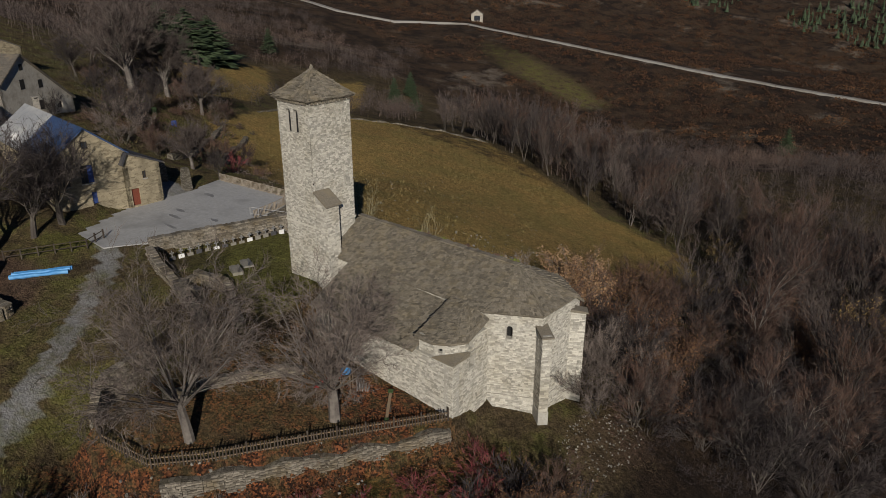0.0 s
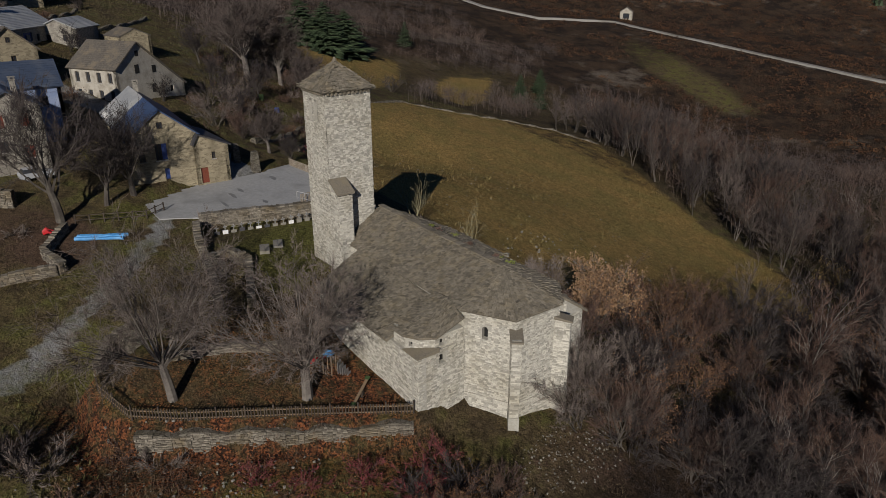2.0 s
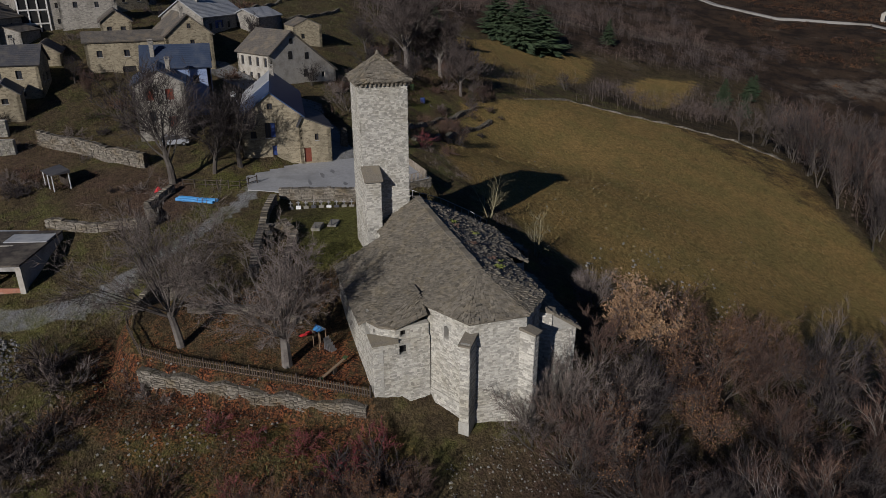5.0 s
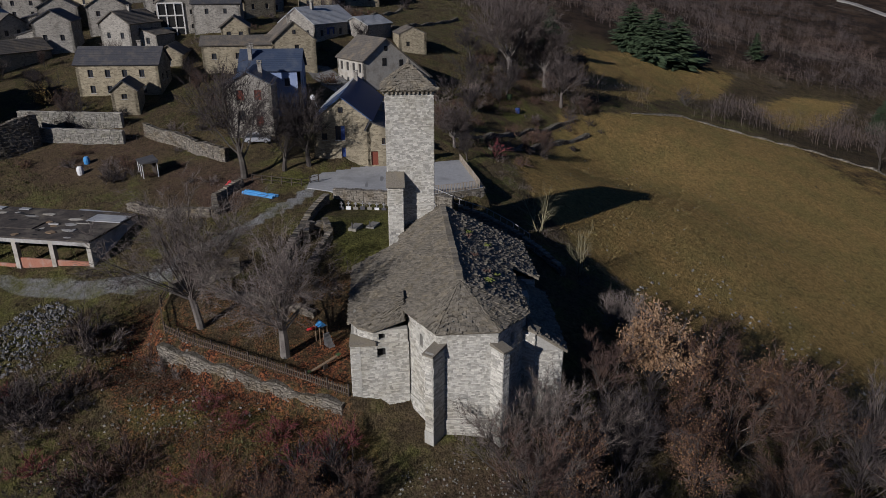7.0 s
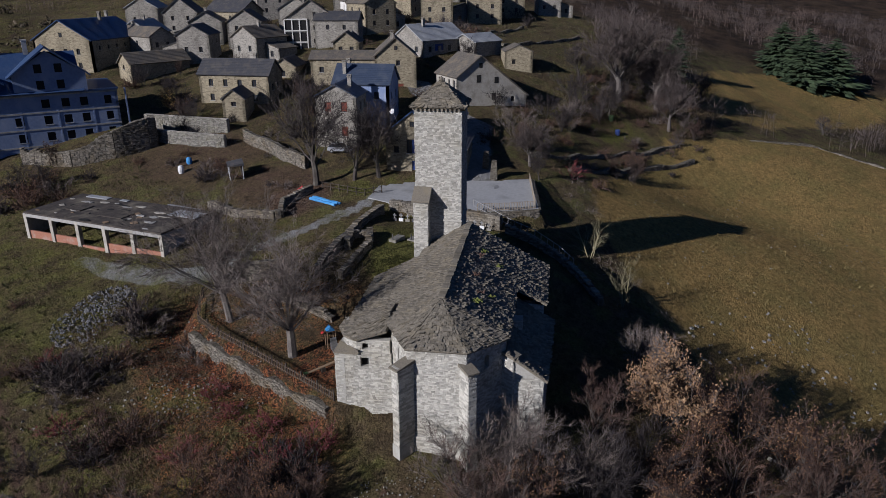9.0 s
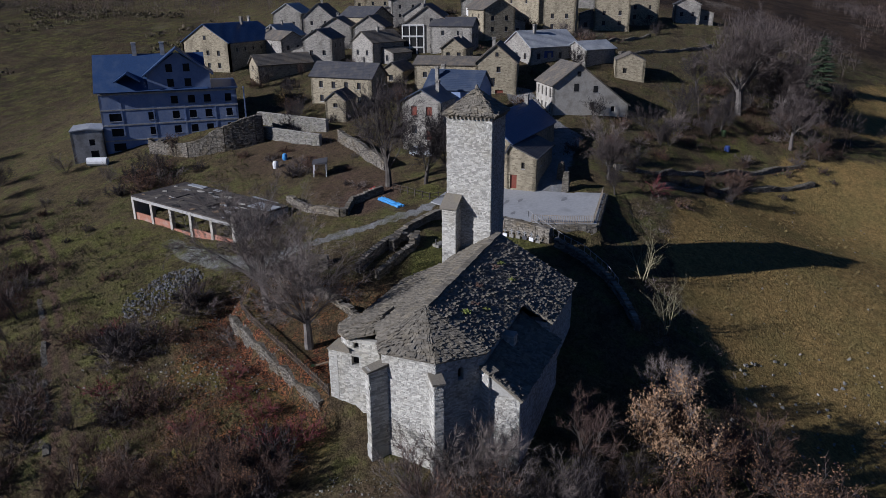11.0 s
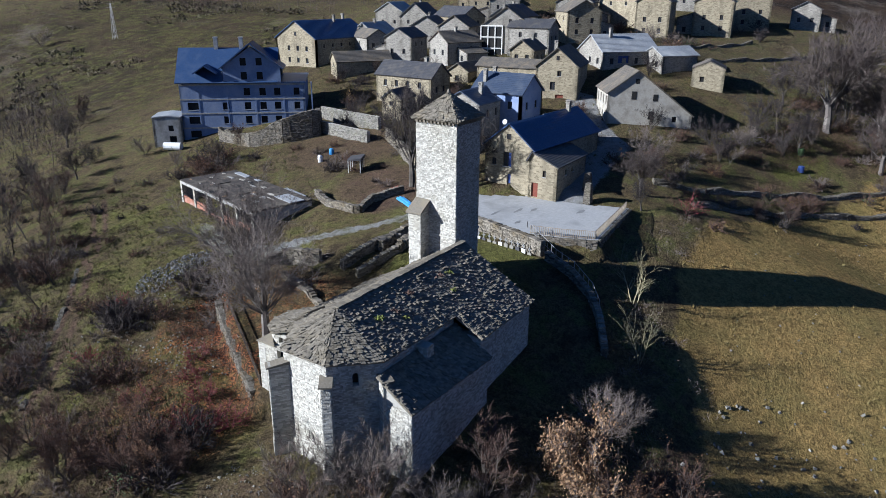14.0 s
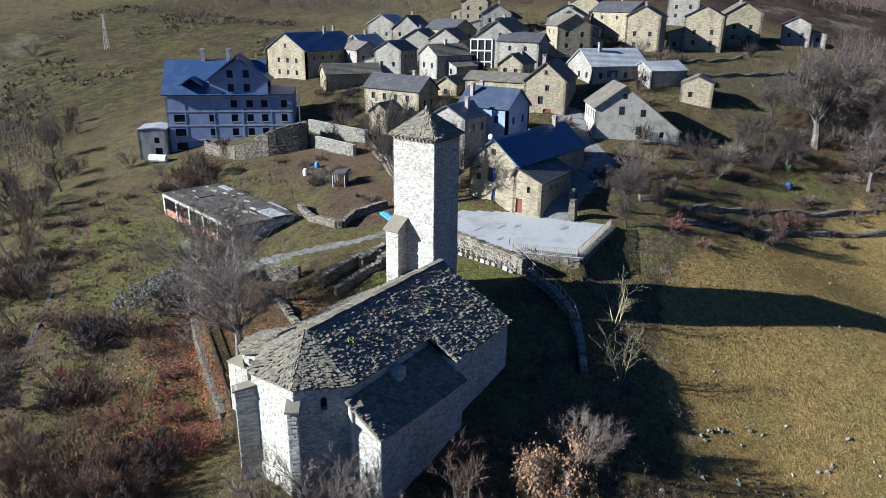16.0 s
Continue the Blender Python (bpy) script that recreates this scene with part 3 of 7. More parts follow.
ground = tagged(new("ground", ground_mesh()), "sloping winter pasture, brown meadow and scrub hillside", "ground", kind="structure")


# valley road on its low bank
def ribbon(line, half, lift, step_m):
    s = Shape()
    pts = []
    for (ax, ay), (bx, by) in zip(line, line[1:]):
        n = max(1, int(math.hypot(bx - ax, by - ay) / step_m))
        pts += [(ax + (bx - ax) * i / n, ay + (by - ay) * i / n) for i in range(n)]
    pts.append(line[-1])
    rows = []
    for i, (x, y) in enumerate(pts):
        a, b = pts[max(0, i - 1)], pts[min(len(pts) - 1, i + 1)]
        d = Vector((b[0] - a[0], b[1] - a[1])).normalized()
        z = max(height(x, y), height(x - d.y * half, y + d.x * half), height(x + d.y * half, y - d.x * half)) + lift
        rows.append([(x - d.y * half * k, y + d.x * half * k, z - dz) for k, dz in ((-1.6, 3.0), (-1.0, 0.0), (1.0, 0.0), (1.6, 3.0))])
    for r in rows:
        s.v += r
    for i in range(len(rows) - 1):
        for k in range(3):
            a = i * 4 + k
            s.f.append((a, a + 1, a + 5, a + 4))
    return s


solid("road", ribbon(FAR_ROAD, 2.2, 0.6, 12), M["gravel"], "pale gravel road along the valley floor", "road", kind="structure")

# ---- church ----
RNG = random.Random(7)


def wall_run(shape, p0, p1, z0, z1, thick, holes=()):
    """A straight wall with its outer face from p0 to p1 (thickness to the left), with rectangular holes (s0, s1, za, zb) along it."""
    a, b = Vector((*p0, 0)), Vector((*p1, 0))
    length = (b - a).length
    m = flat(math.atan2(b.y - a.y, b.x - a.x), a.x, a.y)
    cuts = sorted({0.0, length, *[h[0] for h in holes], *[h[1] for h in holes]})
    for s0, s1 in zip(cuts, cuts[1:]):
        mid = (s0 + s1) / 2
        levels = [z0]
        for h in sorted((h for h in holes if h[0] < mid < h[1]), key=lambda h: h[2]):
            levels += [h[2], h[3]]
        levels.append(z1)
        for za, zb in zip(levels[::2], levels[1::2]):
            shape.box(s0, 0, za, s1, thick, zb, m)
    return m, length


def stone_face(shape, p0, p1, z0, z1, holes=(), size=(0.25, 0.13), seed=1, top=None, singles=None):
    """Roughly coursed stones, proud of the wall's outer face from p0 to p1; the outside lies to the right."""
    rng = random.Random(seed)
    a, b = Vector((*p0, 0)), Vector((*p1, 0))
    length = (b - a).length
    m = flat(math.atan2(b.y - a.y, b.x - a.x), a.x, a.y)
    z = z0
    while z < z1 - 0.05:
        h = min(rng.uniform(0.7, 1.35) * size[1], z1 - z)
        s = -rng.uniform(0, size[0])
        while s < length:
            w = rng.uniform(0.55, 1.6) * size[0]
            s0, s1 = max(0.0, s), min(length, s + w)
            s += w
            if s1 - s0 < 0.08 or any(s0 < hh[1] - 0.02 and s1 > hh[0] + 0.02 and z < hh[3] - 0.02 and z + h > hh[2] + 0.02 for hh in holes):
                continue
            if top is not None and z + h > top((s0 + s1) / 2):
                continue
            d = rng.uniform(0.01, 0.045)
            g = rng.uniform(0.004, 0.016)
            q = [(s0 + g, -d, z + g), (s1 - g, -d, z + g + rng.uniform(-0.01, 0.01)), (s1 - g, -d, z + h - g), (s0 + g, -d, z + h - g + rng.uniform(-0.01, 0.01))]
            back = [(s0, 0.01, z), (s1, 0.01, z), (s1, 0.01, z + h), (s0, 0.01, z + h)]
            target = shape
            if singles is not None and singles[1] > 0 and rng.random() < singles[2]:
                target = Shape()
            target.add([m @ Vector(p) for p in q + back], [(0, 1, 2, 3), (4, 5, 1, 0), (5, 6, 2, 1), (6, 7, 3, 2), (7, 4, 0, 3)])
            if target is not shape:
                singles[0].append(target)
                singles[1] -= 1
        z += h


def lay_slabs(eave0, eave1, top1, top0, rows, rng, width=(0.16, 0.42), thick=(0.04, 0.1)):
    """Overlapping stone slabs on a roof plane between an eave and a ridge (or point): a list of corner lists."""
    e0, e1, t0, t1 = Vector(eave0), Vector(eave1), Vector(top0), Vector(top1)
    nrm = (e1 - e0).cross((t0 + t1) / 2 - e0).normalized()
    if nrm.z < 0:
        nrm = -nrm
    out = []
    for r in range(rows):
        f0, f1 = r / rows, min(1.0, (r + 1.75) / rows)
        a0, b0 = e0.lerp(t0, f0), e1.lerp(t1, f0)
        a1, b1 = e0.lerp(t0, f1), e1.lerp(t1, f1)
        run = (b0 - a0).length
        if run < 0.15:
            continue
        s = -rng.uniform(0, width[0])
        while s < run:
            w = rng.uniform(*width)
            s0, s1 = max(0, s) / run, min(run, s + w) / run
            s += w
            if (s1 - s0) * run < 0.12:
                continue
            gap = 0.012 / run
            th = rng.uniform(*thick)
            lift, tip = rng.uniform(0.0, 0.06) if rng.random() < 0.85 else rng.uniform(0.08, 0.16), rng.uniform(-0.03, 0.03)
            slip = (a1 - a0).normalized() * rng.uniform(-0.08, 0.08)
            lo0, lo1 = a0.lerp(b0, s0 + gap) - slip, a0.lerp(b0, s1 - gap) - slip + (a1 - a0).normalized() * rng.uniform(-0.07, 0.07)
            hi0, hi1 = a1.lerp(b1, s0 + gap), a1.lerp(b1, s1 - gap)
            top = [lo0 + nrm * (lift + th + tip), lo1 + nrm * (lift + th + rng.uniform(0, 0.02)), hi1 + nrm * th * 0.6, hi0 + nrm * th * 0.6]
            bot = [lo0 + nrm * (lift + tip), lo1 + nrm * lift, hi1 - nrm * 0.01, hi0 - nrm * 0.01]
            out.append(top + bot)
    return out


SLAB_FACES = [(0, 1, 2, 3), (7, 6, 5, 4), (4, 5, 1, 0), (5, 6, 2, 1), (6, 7, 3, 2), (7, 4, 0, 3)]


def roof_of(parent, name, planes, label, singles=0, mat="slate", row=0.22):
    """Roof deck under stone slabs. The first so many slabs are pieces of their own, the rest one mesh."""
    deck = Shape()
    rest = Shape()
    pieces = []
    for e0, e1, t1, t0 in planes:
        corners = [e0, e1, t1] if Vector(t0) == Vector(t1) else [e0, e1, t1, t0]
        deck.slab(corners, 0.14)
        run = ((Vector(t0) + Vector(t1)) / 2 - (Vector(e0) + Vector(e1)) / 2).length
        pieces.append(lay_slabs(e0, e1, t1, t0, max(2, round(run / row)), RNG))
    roof = part(name, deck, M[mat], parent, label)
    flatlist = [c for p in pieces for c in p]
    for c in flatlist[:singles]:
        s = Shape()
        s.add(c, SLAB_FACES)
        part("roof_slab", s, M["slab_piece"], roof)
    for c in flatlist[singles:]:
        rest.add(c, SLAB_FACES)
    part("slab_covering", rest, M[mat], roof, kind="stuff")
    return roof


def arch_head(shape, m, s0, s1, z, thick, depth=0.0):
    """Filling above a round arch inside a rectangular hole whose head springs at z."""
    c, r = (s0 + s1) / 2, (s1 - s0) / 2
    n = 6
    for k in range(n):
        a0, a1 = math.pi * k / n, math.pi * (k + 1) / n
        xa, xb = c + r * math.cos(a0), c + r * math.cos(a1)
        za, zb = z + r * math.sin(a0), z + r * math.sin(a1)
        pts = [(xa, depth, za), (xb, depth, zb), (xb, depth, z + r), (xa, depth, z + r), (xa, depth + thick, za), (xb, depth + thick, zb), (xb, depth + thick, z + r), (xa, depth + thick, z + r)]
        shape.add([m @ Vector(p) for p in pts], [(1, 0, 3, 2), (4, 5, 6, 7), (0, 1, 5, 4), (2, 3, 7, 6)])


church = thing("church", "pale rubble-stone village church with stone-slab roof and buttressed apse", "church")
J, SE, NE, NJ = (-0.3, -4.2), (3.75, -2.05), (3.9, 2.45), (0.6, 5.2)
BASE, EAVE, RIDGE = -3.0, 7.75, 10.4
singles = [[], 150, 0.05]
# each run: name, start, end, foot, head, holes, seed
runs = [
    ("apse_wall", J, SE, BASE, EAVE, [(1.75, 2.25, 5.5, 6.65)]),
    ("apse_wall", SE, NE, BASE, EAVE, []),
    ("apse_wall", NE, NJ, BASE, EAVE, [(1.95, 2.45, 5.85, 6.95)]),
    ("nave_wall", NJ, (-9.4, 5.2), BASE, EAVE, []),
    ("nave_wall", (-9.4, 5.2), (-9.4, 8.0), BASE, 6.1, []),
    ("nave_wall", (-9.4, 8.0), (-18.4, 8.1), BASE, 6.1, []),
    ("nave_wall", (-18.4, 8.1), (-18.6, 5.0), 0.0, 6.1, []),
    ("nave_wall", (-18.6, 5.0), (-19.2, -0.9), 1.0, 8.0, []),
    ("nave_wall", (-19.0, -4.2), J, 2.0, EAVE, []),
]
for i, (name, p0, p1, z0, z1, holes) in enumerate(runs):
    body, face = Shape(), Shape()
    m, _ = wall_run(body, p0, p1, z0, z1, 0.8, holes)
    stone_face(face, p0, p1, z0 + 0.5, z1, holes, seed=20 + i, singles=singles if i < 3 else None)
    for h in holes:
        arch_head(body, m, h[0], h[1], h[3] - 0.25, 0.8)
    w = part(name, body, M["church_mortar"], church)
    part("stone_facing", face, M["church_stone"], w, kind="stuff")
    for s in singles[0]:
        part("stone", s, M["church_stone"], w)
    singles[0] = []
    for h in holes:
        g = Shape()
        g.box(h[0] - 0.05, 0.5, h[2] - 0.05, h[1] + 0.05, 0.54, h[3] + 0.05, m)
        part("window", g, M["dark"], church, "narrow round-arched window slit")
# low plinth round the apse
for i, (p0, p1, top) in enumerate(((J, SE, 0.25), (SE, NE, 0.15), (NE, NJ, 0.1))):
    d = (Vector(p1) - Vector(p0)).normalized()
    off = Vector((d.y, -d.x)) * 0.1
    q0, q1 = Vector(p0) + off, Vector(p1) + off
    s, f = Shape(), Shape()
    wall_run(s, q0, q1, BASE, top, 0.3)
    stone_face(f, q0, q1, BASE + 0.4, top - 0.02, size=(0.3, 0.15), seed=140 + i)
    pl = part("plinth", s, M["church_mortar"], church, "slightly proud stone plinth")
    part("stone_facing", f, M["church_stone"], pl, kind="stuff")
# slim buttresses at the corners of the apse, and a stub where it meets the nave
for (cx, cy), turn, foot, head, out, wide in ((SE, -38, BASE, 7.05, 1.3, 0.36), (NE, 38, BASE, 7.05, 0.95, 0.36), (NJ, 58, -3.0, 6.75, 1.0, 0.36)):
    m = flat(radians(turn), cx, cy)
    s = Shape()
    s.box(-0.4, -wide, foot, out, wide, head - 0.3, m)
    if foot < 0:
        s.box(-0.4, -wide - 0.07, foot, out + 0.08, wide + 0.07, -0.2, m)
    f = Shape()
    for q0, q1 in (((out + 0.01, -wide), (out + 0.01, wide)), ((-0.3, -wide - 0.01), (out + 0.01, -wide - 0.01)), ((out + 0.01, wide + 0.01), (-0.3, wide + 0.01))):
        a, b = m @ Vector((*q0, 0)), m @ Vector((*q1, 0))
        stone_face(f, a.xy, b.xy, max(foot, -0.2), head - 0.36, size=(0.45, 0.16), seed=int(100 * abs(a.x + b.y)))
    bt = part("buttress", s, M["church_mortar"], church)
    part("stone_facing", f, M["church_stone"], bt, kind="stuff")
    c = Shape()
    c.prism([(-0.35, -wide - 0.15), (out + 0.2, -wide - 0.15), (out + 0.2, wide + 0.15), (-0.35, wide + 0.15)], lambda x, y: head - 0.34 - 0.1 * x, lambda x, y: head - 0.1 - 0.18 * x, m)
    part("cap_stone", c, M["slate"], bt, "sloping grey cap slab")

# main roof
Je, SEe, NEe, NJe = (-0.1, -4.52, 7.82), (3.95, -2.27, 7.86), (4.1, 2.6, 7.98), (0.72, 5.5, 7.7)
TOP_E, TOP_W = (-0.2, 0.0, RIDGE), (-19.3, 0.0, RIDGE)
planes = [
    (SEe, NEe, TOP_E, TOP_E),
    (Je, SEe, TOP_E, TOP_E),
    (NEe, NJe, TOP_E, TOP_E),
    ((-19.3, -4.62, 7.72), Je, TOP_E, TOP_W),
    (NJe, (-9.2, 5.6, 7.6), (-9.2, 0.0, RIDGE), TOP_E),
    ((-9.1, 8.35, 6.22), (-18.7, 8.45, 6.22), TOP_W, (-9.1, 0.0, RIDGE)),
]
main_roof = roof_of(church, "roof", planes, "mossy grey stone-slab roof", singles=300)
s = Shape()
for i in range(34):
    x0 = -19.3 + i * 19.1 / 34
    s.box(x0 + 0.01, -0.28 + RNG.uniform(-0.04, 0.04), RIDGE + 0.02, x0 + 0.55, 0.28 + RNG.uniform(-0.04, 0.04), RIDGE + RNG.uniform(0.10, 0.16), Matrix.Identity(4))
part("ridge_capping", s, M["slate"], main_roof, kind="stuff")

# south aisle and the little round chapel beside the apse
aisle = Shape()
face = Shape()
big = (2.15, 2.85, 3.9, 4.75)
em, _ = wall_run(aisle, (0.35, -8.95), (0.05, -4.2), BASE + 0.5, 5.2, 0.8, [big])
stone_face(face, (0.35, -8.95), (0.05, -4.2), BASE + 0.5, 5.2, [big], seed=41)
wall_run(aisle, (-15.6, -9.1), (0.35, -8.95), BASE, 5.15, 0.8)
stone_face(face, (-15.6, -9.1), (0.35, -8.95), -1.5, 5.15, seed=42)
wall_run(aisle, (-15.6, -4.2), (-15.6, -9.1), 0.5, 5.15, 0.8)
w = part("aisle_wall", aisle, M["church_mortar"], church)
part("stone_facing", face, M["church_stone"], w, kind="stuff")
g = Shape()
g.box(big[0] - 0.05, 0.45, big[2] - 0.05, big[1] + 0.05, 0.5, big[3] + 0.05, em)
part("window", g, M["dark"], church, "small square window")
drum_plan = [(-3.3, -8.75), (-1.7, -8.7), (-0.55, -8.1), (0.05, -7.1), (0.0, -4.3)]
drum, face = Shape(), Shape()
for i, (p0, p1) in enumerate(zip(drum_plan, drum_plan[1:])):
    hole = [(0.45, 0.95, 5.45, 6.0)] if i == 3 else [(0.3, 0.62, 5.4, 5.8)] if i == 1 else []
    m, _ = wall_run(drum, p0, p1, 4.9, 6.35, 0.6, hole)
    stone_face(face, p0, p1, 5.0, 6.35, hole, seed=50 + i)
    for h in hole:
        g = Shape()
        g.box(h[0] - 0.03, 0.35, h[2] - 0.03, h[1] + 0.03, 0.4, h[3] + 0.03, m)
        part("window", g, M["dark"], church, "small square window")
wall_run(drum, (-3.3, -4.4), (-3.3, -8.75), 4.9, 6.6, 0.5)
w = part("chapel_wall", drum, M["church_mortar"], church)
part("stone_facing", face, M["church_stone"], w, kind="stuff")
s = Shape()
s.prism([(-1.7, -9.05), (0.45, -9.05), (0.42, -6.9), (-0.5, -8.0)], 5.1, lambda x, y: 5.45 + 0.25 * (y + 8.0) if y < -8.5 else 5.5, None)
part("ledge", s, M["slate"], church, "sloping corner ledge of slabs")
apex = (-1.9, -4.5, 8.25)
edge = [(-3.6, -9.05, 6.3), (-1.65, -9.05, 6.35), (-0.35, -8.35, 6.38), (0.4, -7.2, 6.4), (0.35, -4.5, 7.35)]
cp = [(edge[0], edge[1], apex, (-3.6, -4.5, 8.1))] + [(edge[i], edge[i + 1], apex, apex) for i in (1, 2, 3)]
roof_of(church, "chapel_roof", cp, "curved stone-slab roof of the side chapel")
roof_of(church, "aisle_roof", [((-16.0, -9.45, 5.1), (-3.5, -9.4, 5.15), (-3.5, -4.4, 7.4), (-16.0, -4.4, 7.85))], "low stone-slab lean-to roof")

# sacristy on the north side
sac, face = Shape(), Shape()
for p0, p1, z1 in (((1.3, 5.6), (1.15, 8.3), 4.55), ((1.15, 8.3), (-9.3, 8.8), 4.55), ((-9.3, 8.8), (-9.3, 7.9), 4.55)):
    wall_run(sac, p0, p1, -4.5, z1, 0.7)
    stone_face(face, p0, p1, -4.0, z1, seed=60 + int(abs(p1[0])))
sac.prism([(1.3, 5.6), (1.15, 8.3), (0.6, 8.3), (0.6, 5.6)], 4.4, lambda x, y: 6.4 - 0.64 * (y - 5.6))
w = part("sacristy_wall", sac, M["church_mortar"], church)
part("stone_facing", face, M["church_stone"], w, kind="stuff")
roof_of(church, "sacristy_roof", [((1.5, 8.62, 4.5), (-9.6, 9.1, 4.45), (-9.6, 5.3, 6.75), (1.5, 5.3, 6.75))], "stone-slab lean-to roof")

# stump of masonry between nave wall and sacristy roof
s, f = Shape(), Shape()
s.box(-4.7, 5.2, 5.6, -3.7, 6.3, 7.15)
for q0, q1 in (((-4.7, 6.3), (-4.7, 5.2)), ((-3.7, 5.2), (-3.7, 6.3)), ((-3.7, 6.3), (-4.7, 6.3))):
    stone_face(f, q0, q1, 5.8, 7.1, seed=160)
st = part("stump", s, M["church_mortar"], church, "squat stone stump against the nave wall")
part("stone_facing", f, M["church_stone"], st, kind="stuff")

# ---- bell tower ----
tower = thing("bell_tower", "tall square rubble-stone bell tower with pyramid slab roof", "tower")
TX0, TX1, TY0, TY1, TTOP = -23.5, -19.1, -5.65, -0.85, 22.2
shaft, face = Shape(), Shape()
corners = [(TX1, TY0), (TX1, TY1), (TX0, TY1), (TX0, TY0)]
twin = [(1.15, 1.8, 19.3, 21.35), (2.2, 2.85, 19.3, 21.35)]
tw_holes = {3: twin}
for i in range(4):
    p0, p1 = corners[i], corners[(i + 1) % 4]
    holes = tw_holes.get(i, [])
    m, length = wall_run(shaft, p0, p1, 1.0, TTOP, 0.7, holes)
    stone_face(face, p0, p1, 1.2, TTOP, holes, size=(0.24, 0.125), seed=70 + i)
    for h in holes:
        arch_head(shaft, m, h[0], h[1], h[3] - 0.28, 0.7)
        # added dark panel paints the shade inside the arch
        g = Shape()
        g.box(h[0] - 0.05, 0.3, h[2] - 0.05, h[1] + 0.05, 0.34, h[3] + 0.05, m)
        part("bell_opening", g, M["dark"], tower, "dark panel for the unlit inside of a round-arched bell opening")
ring = Shape()
for i in range(4):
    p0, p1 = Vector((*corners[i], 0)), Vector((*corners[(i + 1) % 4], 0))
    m = flat(math.atan2(p1.y - p0.y, p1.x - p0.x), p0.x, p0.y)
    ring.box(-0.08, -0.1, 10.55, (p1 - p0).length + 0.08, 0.05, 10.72, m)
w = part("shaft", shaft, M["church_mortar"], tower)
part("stone_facing", face, M["church_stone"], w, kind="stuff")
part("string_course", ring, M["church_stone"], tower)
eav = [(TX1 + 0.4, TY0 - 0.4, 22.35), (TX1 + 0.4, TY1 + 0.4, 22.35), (TX0 - 0.4, TY1 + 0.4, 22.35), (TX0 - 0.4, TY0 - 0.4, 22.35)]
tap = ((TX0 + TX1) / 2, (TY0 + TY1) / 2, 24.75)
roof_of(tower, "roof", [(eav[i], eav[(i + 1) % 4], tap, tap) for i in range(4)], "pyramid roof of rough stone slabs", row=0.26)
cor = Shape()
for i in range(4):
    a, b = Vector(eav[i]), Vector(eav[(i + 1) % 4])
    for k in range(1, 12):
        p = a.lerp(b, k / 12)
        q = p.lerp(Vector((tap[0], tap[1], p.z)), 0.09)
        cor.box(q.x - 0.1, q.y - 0.1, 22.0, q.x + 0.1, q.y + 0.1, 22.25)
part("corbel_band", cor, M["slate"], tower, kind="stuff")
fin = Shape()
fin.tube([Vector((*tap[:2], 24.6)), Vector((*tap[:2], 24.95)), Vector((*tap[:2], 25.1))], [0.24, 0.16, 0.05], 7)
part("finial", fin, M["slate"], tower)
stair, face = Shape(), Shape()
bx0, bx1, by0, by1 = TX1, TX1 + 1.5, TY0 + 0.05, TY0 + 1.55
stair.prism([(bx0, by0), (bx1, by0), (bx1, by1), (bx0, by1)], 1.0, lambda x, y: 14.0 - 0.62 * (x - bx0))
stone_face(face, (bx1, by0), (bx1, by1), 2, 13.0, size=(0.32, 0.14), seed=91)
stone_face(face, (bx0, by0), (bx1, by0), 2, 13.0, size=(0.32, 0.14), seed=92)
stone_face(face, (bx1, by1), (bx0, by1), 2, 13.0, size=(0.32, 0.14), seed=93)
w = part("buttress", stair, M["church_mortar"], tower, "tall buttress with sloping slab head")
part("stone_facing", face, M["church_stone"], w, kind="stuff")
c = Shape()
c.prism([(bx0, by0 - 0.18), (bx1 + 0.25, by0 - 0.18), (bx1 + 0.25, by1 + 0.18), (bx0, by1 + 0.18)], lambda x, y: 14.02 - 0.62 * (x - bx0), lambda x, y: 14.2 - 0.62 * (x - bx0))
part("cap_stone", c, M["slate"], w)


# moss and small plants on the shaded roof slope
for i in range(8):
    x, y = RNG.uniform(-16, -2), RNG.uniform(1.0, 5.0)
    z = RIDGE - 0.5 * y + 0.15
    s = Shape()
    for k in range(16):
        a = RNG.uniform(0, 6.283)
        w = RNG.uniform(0.08, 0.2)
        p = Vector((x + RNG.gauss(0, 0.2), y + RNG.gauss(0, 0.2), z + RNG.uniform(-0.06, 0.05)))
        s.add([p + Vector((math.cos(a) * w, math.sin(a) * w, 0)), p + Vector((-math.sin(a) * w, math.cos(a) * w, 0.02)), p - Vector((math.cos(a) * w, math.sin(a) * w, 0)), p + Vector((0, 0, w))], [(0, 1, 3), (1, 2, 3), (2, 0, 3)])
    part("moss_cushion", s, M["moss"] if i % 3 else M["twig_brown"], main_roof, "yellow-green moss cushion" if i % 3 else "dry plant tuft")

# ---- village houses ----
HOUSES = []


